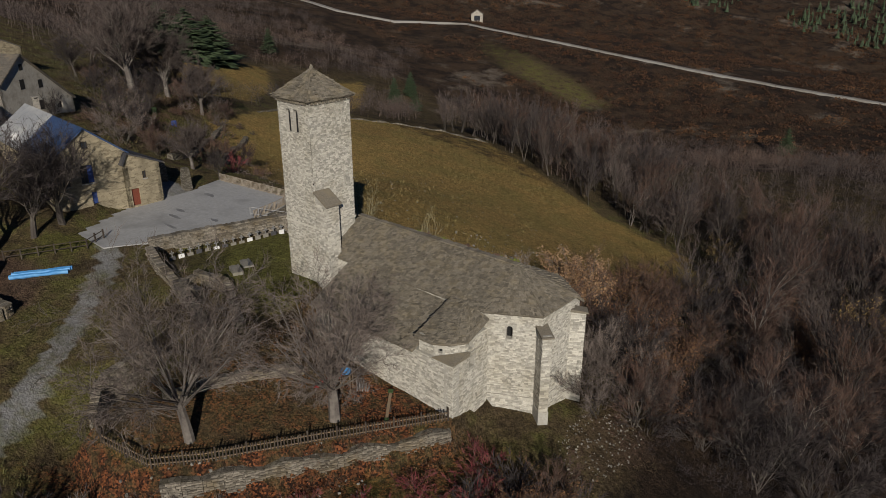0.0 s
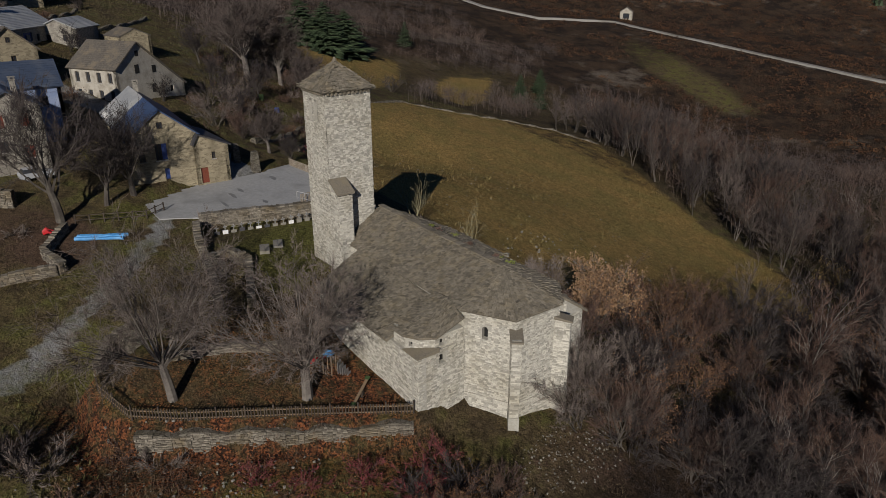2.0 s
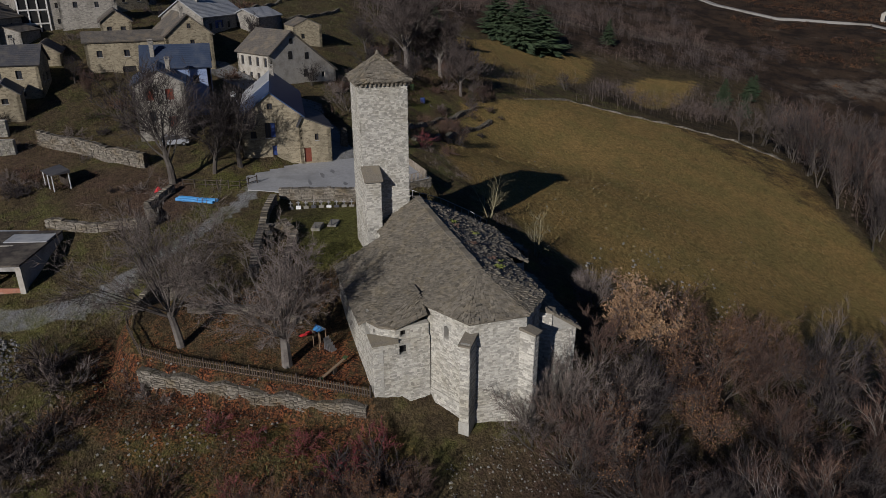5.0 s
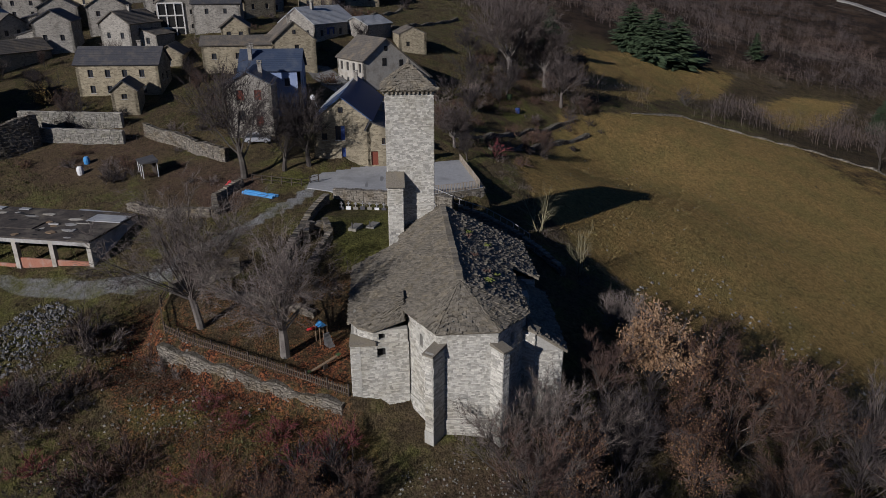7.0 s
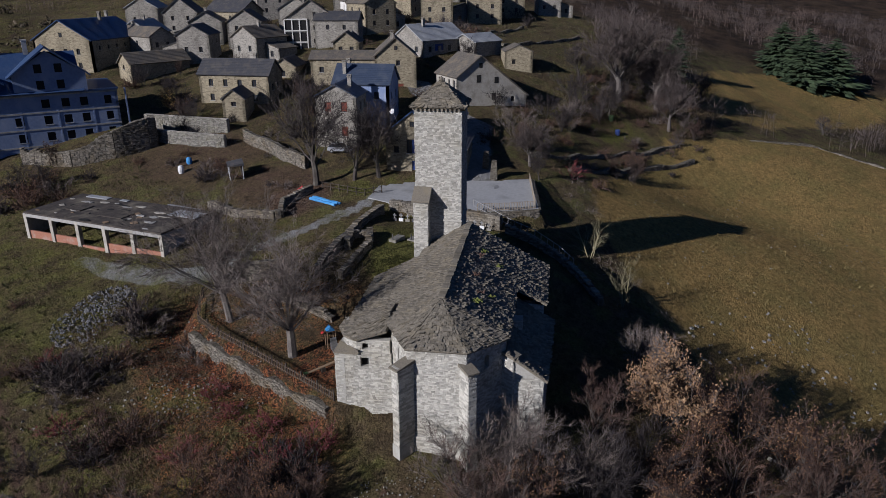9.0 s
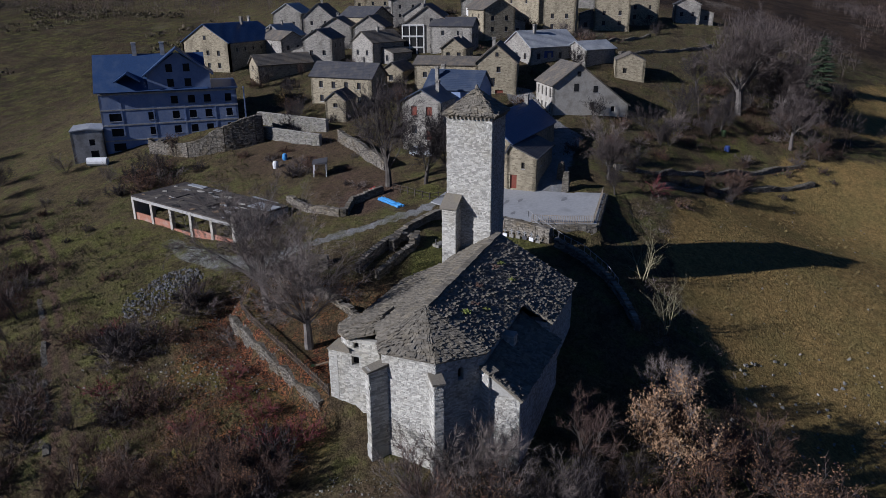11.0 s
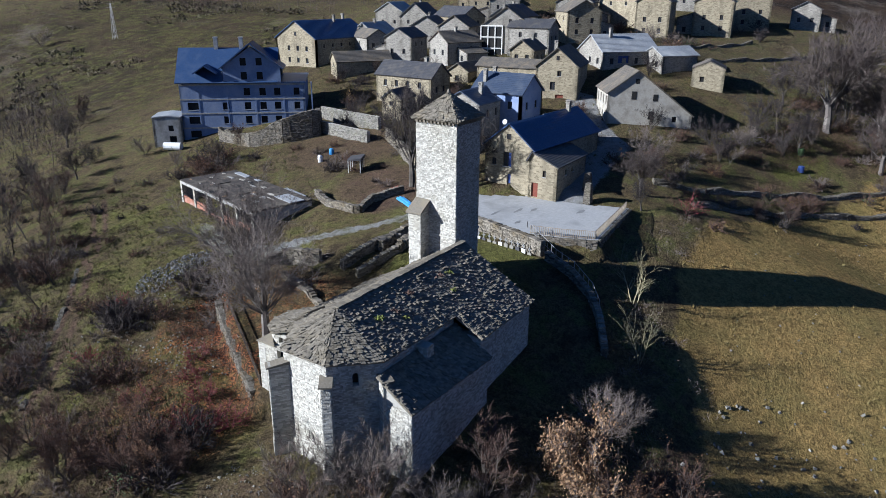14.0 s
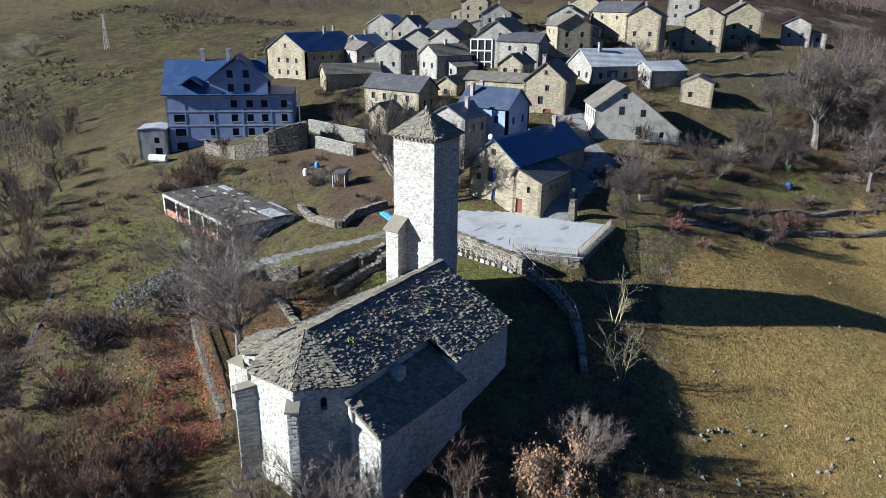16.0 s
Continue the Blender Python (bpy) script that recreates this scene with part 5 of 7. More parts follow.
def stone_wall(name, line, thick, foot, head, label, seed, mat="dry_stone", size=(0.4, 0.17), cap=True, parts=0):
    """A rough stone wall along a plan line; foot and head are functions of x, y."""
    w = thing(name, label, "wall", kind="structure")
    core, rough = Shape(), Shape()
    rng = random.Random(seed)
    pts = along(line, 1.4)
    pts.append((*line[-1], pts[-1][2]))
    made = 0
    for (ax, ay, _), (bx, by, _) in zip(pts, pts[1:]):
        run = math.hypot(bx - ax, by - ay)
        if run < 0.2:
            continue
        m = flat(math.atan2(by - ay, bx - ax), ax, ay)
        z0 = min(foot(ax, ay), foot(bx, by)) - 0.6
        za, zb = head(ax, ay) + rng.uniform(-0.06, 0.06), head(bx, by)
        core.prism([(0, -thick / 2), (run, -thick / 2), (run, thick / 2), (0, thick / 2)], z0, lambda x, y: za if x < run / 2 else zb, m)
        for side in (-1, 1):
            z = z0 + 0.3
            while z < min(za, zb) - 0.08:
                h = min(rng.uniform(0.7, 1.4) * size[1], min(za, zb) - z + 0.03)
                s = 0.0
                while s < run - 0.05:
                    wd = min(rng.uniform(0.5, 1.6) * size[0], run - s)
                    d = thick / 2 + rng.uniform(0.0, 0.16)
                    g = 0.015
                    q = [(s + g, side * d, z + g), (s + wd - g, side * d, z + g), (s + wd - g, side * d, z + h - g), (s + g, side * d, z + h - g)]
                    bk = [(s, side * thick / 2, z), (s + wd, side * thick / 2, z), (s + wd, side * thick / 2, z + h), (s, side * thick / 2, z + h)]
                    f = [(0, 1, 2, 3), (4, 5, 1, 0), (5, 6, 2, 1), (6, 7, 3, 2), (7, 4, 0, 3)]
                    t = Shape() if made < parts and rng.random() < 0.2 else rough
                    t.add([m @ Vector(p) for p in q + bk], f if side < 0 else [x[::-1] for x in f])
                    if t is not rough:
                        part("stone", t, M["wall_stone"], w)
                        made += 1
                    s += wd
                z += h
        if cap:
            s = 0.0
            while s < run:
                wd = rng.uniform(0.3, 0.7)
                zz = za + (zb - za) * min(1, s / run)
                rough.box(s, -thick / 2 - 0.08, zz - 0.03, min(run, s + wd) - 0.02, thick / 2 + 0.08, zz + rng.uniform(0.07, 0.2), m)
                s += wd
    part("core", core, M[mat], w)
    part("stones", rough, M["wall_stone" if mat == "dry_stone" else "rock"], w, kind="stuff")
    return w


def yard_level(x, y):
    return 0.6 - 0.07 * (x + 6) + 0.02 * (y + 15) + 0.2 * max(0, -x - 12)


WALL_LINE = [(0.75, -9.7), (-3.8, -17.5), (-8.4, -25.1), (-10.2, -27.7)]
stone_wall("yard_retaining_wall", WALL_LINE, 0.6, lambda x, y: height(x + 1.2, y - 0.9) - 0.3, lambda x, y: yard_level(x, y) - 0.05 - 0.4 * max(0.0, math.sin(x * 1.3 + y * 0.7)) - 0.25 * max(0.0, math.sin(y * 2.9)), "crumbling dry-stone retaining wall below the fence", 5, size=(0.3, 0.13), cap=False, parts=120)
stone_wall("yard_west_wall", [(-17.6, -28.4), (-20.4, -26.6), (-21.5, -22.0)], 0.5, lambda x, y: height(x, y) - 0.2, lambda x, y: yard_level(x, y) + 0.7, "low stone wall beside the lane", 6)

stone_wall("track_bank", [(10.6, -32.8), (5.6, -38.6), (1.2, -44.0), (-6.8, -53.6), (-13.4, -62.4)], 0.5, lambda x, y: height(x, y) - 0.4, lambda x, y: height(x, y) + 0.02 + 0.3 * math.sin(1.7 * x) * math.sin(0.6 * y), "low broken bank of earth and stones beside the track", 41, size=(0.35, 0.16), cap=False)

# paling fence on the churchyard wall
fence = thing("paling_fence", "weathered brown wooden paling fence on the retaining wall", "fence")
fl = along(FENCE_LINE, 0.24)
for i, (x, y, yaw) in enumerate(fl):
    z = yard_level(x, y)
    s = Shape()
    m = flat(yaw, x, y, z)
    if i % 9 == 0:
        s.box(-0.06, -0.06, -0.1, 0.06, 0.06, 1.22, m)
        part("post", s, M["wood_dark"], fence)
    else:
        lean = Matrix.Rotation(radians(RNG.uniform(-4, 4)), 4, "Y")
        s.box(-0.045, 0.02, 0.08, 0.045, 0.05, 1.0 + RNG.uniform(-0.04, 0.06), m @ lean)
        part("paling", s, M["wood_dark"], fence)
for zz in (0.28, 0.78):
    for (ax, ay), (bx, by) in zip(FENCE_LINE, FENCE_LINE[1:]):
        s = Shape()
        s.tube([Vector((ax, ay, yard_level(ax, ay) + zz)), Vector((bx, by, yard_level(bx, by) + zz))], [0.05, 0.05], 4)
        part("rail", s, M["wood_tan"], fence, "pale split rail")

# plaza
pz = Shape()
pz.prism(PLAZA[::1], 5.6, 6.32)
plaza = solid("plaza_paving", pz, M["concrete"], "smooth grey concrete terrace with damp stains", "paving", kind="structure")
dr = random.Random(23)
for x, y, w, d in ((-44.2, -6.6, 1.5, 0.4), (-45.4, -5.0, 1.1, 0.35), (-41.6, -8.6, 1.9, 0.3), (-39.4, -4.2, 0.9, 0.3), (-48.2, 0.6, 1.3, 0.4)):
    s = Shape()
    s.prism([(x + w * dr.uniform(0.6, 1.1) * math.cos(k * 0.785), y + d * dr.uniform(0.5, 1.2) * math.sin(k * 0.785)) for k in range(8)], 6.3, 6.324)
    part("damp_patch", s, M["damp"], plaza, "dark damp stain on the concrete")
stone_wall("cemetery_wall", [(-38.2, -12.8), (-35.6, -4.2), (-33.1, 2.4)], 0.6, lambda x, y: 4.7, lambda x, y: 6.75, "pale stone wall between terrace and cemetery", 8, cap=True, parts=60)
stone_wall("terrace_wall", [(-36.1, -1.0), (-37.0, 3.0), (-38.5, 6.9), (-53.4, 5.6)], 0.6, lambda x, y: height(x, y + 1.0) - 0.3, lambda x, y: 6.3, "stone wall holding the terrace", 9, cap=False)
stone_wall("path_wall", [(-32.7, 3.0), (-32.2, 6.4), (-30.6, 9.4), (-28.0, 11.6), (-25.2, 13.2), (-22.9, 14.4)], 0.5, lambda x, y: height(x, y) - 0.3, lambda x, y: height(x, y) + 0.75, "curving stone wall beside the steep path", 10)
stone_wall("lane_wall", [(-20.0, -17.2), (-25.0, -16.1), (-32.4, -14.8), (-36.6, -13.6)], 0.6, lambda x, y: height(x, y) - 0.3, lambda x, y: height(x, y) + (1.15 if x > -26 else 0.9), "broken stone wall along the lane", 12)
stone_wall("yard_ruin_wall", [(-19.4, -14.4), (-24.7, -12.3), (-28.3, -13.2)], 0.55, lambda x, y: height(x, y) - 0.3, lambda x, y: height(x, y) + 0.95, "ruined stone wall behind the churchyard", 13)
stone_wall("roofless_outhouse", [(-24.6, -15.0), (-28.0, -15.3), (-28.2, -12.9), (-25.0, -12.6)], 0.5, lambda x, y: height(x, y) - 0.3, lambda x, y: 5.9 + 0.3 * math.sin(3.1 * x + y), "roofless stone outhouse open on one side", 39)
stone_wall("yard_back_wall", [(-12.6, -13.2), (-15.4, -18.6), (-16.6, -23.6)], 0.45, lambda x, y: height(x, y) - 0.3, lambda x, y: height(x, y) + 0.55 + 0.25 * math.sin(2.1 * y), "low pale rubble wall across the churchyard", 40)
stone_wall("meadow_wall", [(-112, 52), (-121, 69), (-114, 92), (-106, 112), (-92, 116)], 0.7, lambda x, y: height(x, y) - 0.3, lambda x, y: height(x, y) + 0.3 + 0.2 * math.sin(0.9 * x + 0.7 * y), "low dry-stone wall along the meadow", 14, size=(0.7, 0.3), cap=False)
for k, ln in enumerate(([(-65.5, 4.9), (-71.1, 11.6), (-85.5, 21.7), (-99.2, 34.5)], [(-64, 11.4), (-71.4, 17.6), (-83.5, 25.2), (-94.8, 37)], [(-134.7, -12.2), (-146, -7), (-157, -1)], [(-127.8, -4.5), (-142, 5), (-156.9, 14.7)])):
    stone_wall("terrace_bank_wall", ln, 0.7, lambda x, y: height(x, y) - 0.4, lambda x, y: height(x, y) + 0.35 + 0.5 * math.sin(x * 0.45) ** 2, "old dry-stone terrace wall with dark gaps", 15 + k, size=(0.6, 0.25), cap=False)
stone_wall("orchard_wall", [(-70.6, -66.6), (-69, -58), (-67.3, -48.8)], 0.6, lambda x, y: height(x, y) - 0.4, lambda x, y: 11.75, "tall pale stone garden wall", 18, mat="render_pale", cap=False)
stone_wall("orchard_lower_wall", [(-64.5, -61.0), (-62.6, -52.5), (-61.4, -46.8)], 0.6, lambda x, y: height(x, y) - 0.4, lambda x, y: 10.1, "stone garden wall on the lower tier", 38, mat="render_pale", cap=False)
stone_wall("ruined_house_wall", [(-56, -81.5), (-55.4, -71.6), (-58, -65), (-62.4, -60.2), (-67.5, -64.5)], 0.7, lambda x, y: height(x, y) - 0.3, lambda x, y: 7.6 + 0.35 * math.sin(x * 2.7 + y * 1.9) + 0.42 * max(0.0, y + 72.5), "tall ruined house wall with broken top", 19)
stone_wall("garden_wall", [(-63.6, -44.2), (-60, -39), (-55.9, -34.2), (-52.2, -29.2)], 0.6, lambda x, y: height(x, y) - 0.3, lambda x, y: height(x, y) + 1.9, "stone garden wall below the shuttered house", 20)
stone_wall("plot_wall", [(-39.6, -39.6), (-36.3, -34.1), (-35.0, -27.2), (-39.4, -28.6), (-43.6, -25.6)], 0.5, lambda x, y: height(x, y) - 0.3, lambda x, y: height(x, y) + 0.95, "low crumbling wall beside the plot", 21)


def railing(name, line, level, high, gap, label, mat):
    r = thing(name, label, "railing")
    for i, (x, y, yaw) in enumerate(along(line, gap)):
        s = Shape()
        z = level(x, y)
        w = 0.05 if i % 8 == 0 else 0.03
        s.box(-w, -w, 0, w, w, high, flat(yaw, x, y, z))
        part("post" if i % 8 == 0 else "bar", s, M[mat], r)
    for zz in (0.12, high):
        for (ax, ay), (bx, by) in zip(line, line[1:]):
            s = Shape()
            s.tube([Vector((ax, ay, level(ax, ay) + zz)), Vector((bx, by, level(bx, by) + zz))], [0.035, 0.035], 5)
            part("rail", s, M[mat], r)
    return r


railing("terrace_railing", [(-36.4, -0.9), (-37.3, 3.0), (-38.7, 6.5), (-53.2, 5.2)], lambda x, y: 6.32, 1.0, 0.22, "greyed wooden railing round the terrace edge", "rail_wood")
railing("path_railing", [(-36.4, -1.4), (-33.2, 4.0), (-32.6, 6.6), (-30.9, 9.6), (-28.6, 11.4)], lambda x, y: height(x, y) + 0.7, 0.9, 0.9, "galvanised handrail along the steep path", "metal")
# graves by the cemetery wall
for i in range(15):
    t = 0.06 + i * 0.062
    x, y = -36.4 + 3.6 * t, -12.6 + 14.6 * t
    z = height(x + 0.6, y)
    g = thing("grave", "small pale grave marker against the wall", "grave", "graves")
    s = Shape()
    h = RNG.uniform(0.5, 0.9)
    s.box(-0.3, -0.06, -0.1, 0.3, 0.06, h * 0.55, flat(1.35, x + 0.5, y, z))
    part("plinth", s, M["white_plastic"] if i % 4 == 1 else M["rock"] if i % 3 else M["roof_slate"], g)
    s = Shape()
    m = flat(1.35, x + 0.5, y, z)
    s.box(-0.05, -0.04, h * 0.5, 0.05, 0.04, h * 0.5 + 0.7, m)
    s.box(-0.22, -0.04, h * 0.5 + 0.38, 0.22, 0.04, h * 0.5 + 0.5, m)
    part("cross", s, M["metal"], g)
for x, y in ((-28.4, -7.6), (-27.2, -9.6)):
    g = thing("grave_slab", "low flat grave with small cross in the grass", "grave", "graves")
    s = Shape()
    s.box(-0.5, -1.0, -0.2, 0.5, 1.0, 0.3, flat(1.2, x, y, height(x, y)))
    part("slab", s, M["rock"], g)
    s = Shape()
    s.box(-0.05, -0.95, 0.3, 0.05, -0.85, 1.0, flat(1.2, x, y, height(x, y)))
    part("cross", s, M["roof_slate"], g)

# stone gate pillars by the terrace
for x, y, h in ((-52.4, -0.1, 2.9), (-55.6, -1.6, 2.6)):
    s = Shape()
    z = height(x, y)
    s.tube([Vector((x, y, z - 0.3)), Vector((x, y, z + h * 0.6)), Vector((x + 0.05, y, z + h))], [0.75, 0.66, 0.5], 4)
    solid("gate_pillar", s, M["dry_stone"], "old rough stone gate pillar on the grass", "pillar", "gate pillars")

# play things under the tree
slide = thing("play_slide", "red plastic slide with blue roof and ladder", "slide")
sm = flat(0.6, -8.6, -12.4, height(-8.6, -12.4))
s = Shape()
s.add([sm @ Vector(p) for p in ((0, -0.3, 1.3), (0, 0.3, 1.3), (-1.9, 0.3, 0.25), (-1.9, -0.3, 0.25), (0, -0.3, 1.55), (0, 0.3, 1.55), (-1.9, 0.3, 0.5), (-1.9, -0.3, 0.5), (-2.3, -0.3, 0.2), (-2.3, 0.3, 0.2))], [(0, 1, 2, 3), (0, 3, 7, 4), (1, 5, 6, 2), (3, 2, 9, 8)])
part("chute", s, M["red_plastic"], slide)
s = Shape()
s.add([sm @ Vector(p) for p in ((0.0, -0.42, 1.7), (0.8, -0.42, 1.7), (0.8, 0.42, 1.7), (0.0, 0.42, 1.7), (0.0, 0, 2.15), (0.8, 0, 2.15))], [(0, 1, 5, 4), (2, 3, 4, 5), (0, 4, 3), (1, 2, 5)])
part("canopy", s, M["blue_cover"], slide, "blue tent-like roof")
for px, py in ((0, -0.4), (0, 0.4), (0.8, -0.4), (0.8, 0.4)):
    s = Shape()
    s.tube([sm @ Vector((px, py, -0.1)), sm @ Vector((px, py, 1.8))], [0.05, 0.05], 5)
    part("post", s, M["wood_tan"], slide)
s = Shape()
for k in range(5):
    s.box(1.3 + 0.22 * k, -0.3, 0.15 + 0.0 * k, 1.36 + 0.22 * k, 0.3, 1.3 - 0.24 * k, sm)
part("ladder", s, M["metal"], slide)
ss = thing("seesaw", "wooden seesaw with green seats on the leaf litter", "seesaw")
s = Shape()
s.box(-1.8, -0.12, 0.45, 1.8, 0.12, 0.53, flat(-0.9, -4.0, -11.6, height(-4, -11.6)) @ Matrix.Rotation(0.16, 4, "Y"))
part("beam", s, M["wood_tan"], ss)
s = Shape()
s.box(-0.2, -0.2, -0.1, 0.2, 0.2, 0.42, flat(-0.9, -4.0, -11.6, height(-4, -11.6)))
part("pivot", s, M["wood_dark"], ss)
for sx in (-1.6, 1.6):
    s = Shape()
    s.box(sx - 0.18, -0.2, 0.53, sx + 0.18, 0.2, 0.6, flat(-0.9, -4.0, -11.6, height(-4, -11.6)) @ Matrix.Rotation(0.16, 4, "Y"))
    part("seat", s, M["leaf_green"], ss, "green seat")

# blue sheeting and red thing on the plot
bl = Shape()
rng = random.Random(3)
n = 9
for k in range(3):
    path = [Vector((-41.8 + 2.6 * i / n - 0.22 * (k - 1), -24.9 + 4.4 * i / n + 0.3 * (k - 1), height(-41, -23.5) + 0.12 + 0.1 * (k == 1) + rng.uniform(-0.05, 0.05))) for i in range(n + 1)]
    bl.tube(path, [rng.uniform(0.16, 0.27) for _ in path], 7)
solid("tarpaulin", bl, M["blue_cover"], "crumpled blue plastic sheeting lying on the soil", "tarpaulin")
rd = Shape()
for k in range(4):
    rd.tube([Vector((-42.8 - 0.5 * k, -26.6 - 0.4 * (k % 2), height(-43, -27) + 0.1)), Vector((-43.0 - 0.5 * k, -27.4, height(-43, -27) + 0.5)), Vector((-43.6 - 0.3 * k, -27.8, height(-43, -27) + 0.15))], [0.12, 0.14, 0.1], 6)
solid("coiled_pipe", rd, M["red_plastic"], "tangle of red plastic pipe on the soil", "pipe")

# ruined flat-roofed shed, open front with brick infill
shed = thing("ruined_shed", "ruined flat-roofed shed with concrete frame and red brick infill", "shed")
SA, SB = Vector((-32.4, -63.2, 0)), Vector((-26.7, -39.9, 0))
yaw = math.atan2(SB.y - SA.y, SB.x - SA.x)
sl = (SB - SA).length
sm = flat(yaw, SA.x, SA.y, 1.3)
bays = 5
for k in range(bays + 1):
    s = Shape()
    x = k * sl / bays
    s.box(x - 0.28, -0.06, -1.6, x + 0.28, 0.5, 3.15, sm)
    part("pillar", s, M["render_pale"], shed, "pale plastered pillar")
    if k < bays:
        s = Shape()
        s.box(x + 0.28, 0.1, -1.6, x + sl / bays - 0.28, 0.32, -0.1 if k == 2 else 0.75, sm)
        part("infill", s, M["brick_red"], shed, "low red brick infill")
s = Shape()
s.box(-0.2, -0.05, 2.75, sl + 0.2, 0.45, 3.2, sm)
part("beam", s, M["concrete_old"], shed)
s = Shape()
s.box(-0.1, 9.6, -1, sl + 0.1, 9.9, 3.1, sm)
s.box(sl - 0.25, 0.4, -1, sl + 0.1, 9.6, 3.1, sm)
s.box(-0.1, 0.4, -1, 0.2, 9.6, 3.1, sm)
s.box(0, 4.8, -1, sl, 5.0, 2.9, sm)
part("wall", s, M["concrete_old"], shed)
s = Shape()
s.box(-0.2, 0.0, 3.2, sl + 0.2, 9.9, 3.4, sm)
part("roof_slab", s, M["felt"], shed, "patchy felt and broken concrete roof")
for k, (a, b, w, d, t) in enumerate(((15.5, 8.6, 5.5, 2.2, 0.25), (19.5, 6.2, 4.6, 2.4, 0.02), (4, 3, 3, 2.4, 0.03), (11, 2.5, 4.0, 3.0, 0.02), (2, 8.6, 4, 1.0, 0.04), (8.2, 8.9, 1.4, 0.6, 0.02))):
    s = Shape()
    s.box(a, b, 3.42, a + w, b + d, 3.5 + t, sm @ Matrix.Rotation(0.0 if k else 0.03, 4, "Y"))
    part("sheet", s, M["roof_grey" if k in (0, 1, 4, 5) else "felt"], shed, "loose pale roofing sheet" if k in (0, 1, 4, 5) else "")

# torn felt, rotten boards and bare patches on the shed roof
fr = random.Random(17)
for k in range(46):
    a, b = fr.uniform(0.2, sl - 2.2), fr.uniform(0.3, 8.6)
    w, d = fr.uniform(0.5, 2.4), fr.uniform(0.3, 1.3)
    s = Shape()
    n = 7
    s.prism([(a + w * 0.5 * fr.uniform(0.5, 1.1) * math.cos(6.283 * q / n), b + d * 0.5 * fr.uniform(0.5, 1.1) * math.sin(6.283 * q / n)) for q in range(n)], 3.39, 3.42 + 0.002 * k, sm)
    # the dark plates paint shaded holes; the slab below is whole
    part("roof_patch", s, M[("concrete_old", "felt", "dark", "wood_tan", "render_pale")[k % 5]], shed, ("bare concrete patch", "torn felt", "dark plate painted as a shaded hole in the roof", "rotten board", "pale lump of fallen render")[k % 5])

# cairn of rubble
rb = random.Random(11)


def rubble(name, x, y, rx, ry, up, count, size, label, mat="rock"):
    s = Shape()
    for _ in range(count):
        a, r = rb.uniform(0, 6.283), math.sqrt(rb.random())
        px, py = x + rx * r * math.cos(a), y + ry * r * math.sin(a)
        d = rb.uniform(*size)
        z = height(px, py) + up * (1 - r * r) * rb.uniform(0.3, 1.0)
        m = Matrix.Translation((px, py, z)) @ Euler((rb.uniform(0, 3), rb.uniform(0, 3), rb.uniform(0, 3))).to_matrix().to_4x4()
        j = [Vector((sx * d * rb.uniform(0.6, 1.1), sy * d * rb.uniform(0.5, 1), sz * d * rb.uniform(0.3, 0.7))) for sz in (-1, 1) for sx, sy in ((-1, -1), (1, -1), (1, 1), (-1, 1))]
        s.add([m @ p for p in j], [(3, 2, 1, 0), (4, 5, 6, 7), (0, 1, 5, 4), (1, 2, 6, 5), (2, 3, 7, 6), (3, 0, 4, 7)])
    return solid(name, s, M[mat], label, "stones", kind="stuff")


rubble("rubble_heap", -15.0, -42.0, 5.8, 4.0, 0.45, 800, (0.04, 0.17), "heap of grey building rubble on the grass", "debris")
rubble("scree", 8.8, -0.5, 2.6, 5.5, 0.05, 200, (0.03, 0.1), "loose broken stones below the apse")
rubble("fallen_stones", -2.5, -22.5, 3.5, 6.5, 0.15, 130, (0.04, 0.12), "stones fallen from the retaining wall")
rubble("field_stones", -20, 38, 18, 14, 0.02, 240, (0.06, 0.24), "pale stones scattered on the dry meadow")
rubble("field_stones", -50, 45, 40, 24, 0.02, 170, (0.05, 0.15), "pale stones scattered on the dry meadow")
rubble("slope_stones", -4, -32, 9, 10, 0.03, 200, (0.05, 0.14), "pale stones scattered on the slope")

# far hut by the valley road
hut = house("roadside_hut", -312, 388, radians(-52), 9, 12, height(-316, 393), height(-316, 393) + 5.0, height(-316, 393) + 8.0, "render_pale", "roof_stone", "small pale gabled building by the valley road", [("f", 4.5, height(-316, 393) + 0.3, 4.4, 3.6, "plain")], group="")
# garden barrel and tank
for x, y, r, h, mat, nm, lb in ((-94.5, 21.5, 0.5, 1.0, "blue_paint", "water_barrel", "blue plastic water barrel in the garden"), (-99.5, 20.5, 0.5, 1.2, "leaf_green", "compost_bin", "green plastic garden compost bin")):
    s = Shape()
    z = height(x, y)
    s.tube([Vector((x, y, z - 0.1)), Vector((x, y, z + h * 0.5)), Vector((x, y, z + h))], [r, r * 1.1, r * 0.95], 12)
    solid(nm, s, M[mat], lb, "barrel")
s = Shape()
z = height(-50.5, -89)
s.tube([Vector((-49.0, -90.5, z + 0.7)), Vector((-50.6, -87.2, z + 0.7))], [0.8, 0.8], 12)
solid("gas_tank", s, M["white_plastic"], "white cylindrical gas tank on the ground", "tank")
dish = thing("satellite_dish", "white round satellite dish on the roof edge", "satellite dish")
s = Shape()
c = Vector((-58.5, -16.8, 15.2))
s.tube([c, c + Vector((0.12, -0.02, 0.05)), c + Vector((0.3, -0.05, 0.1))], [0.1, 0.32, 0.42], 14)
part("bowl", s, M["white_plastic"], dish)
s = Shape()
s.tube([c, c + Vector((-0.3, 0, -0.2)), Vector((-58.8, -16.2, 13.6))], [0.05, 0.05, 0.05], 5)
part("mast", s, M["metal"], dish)


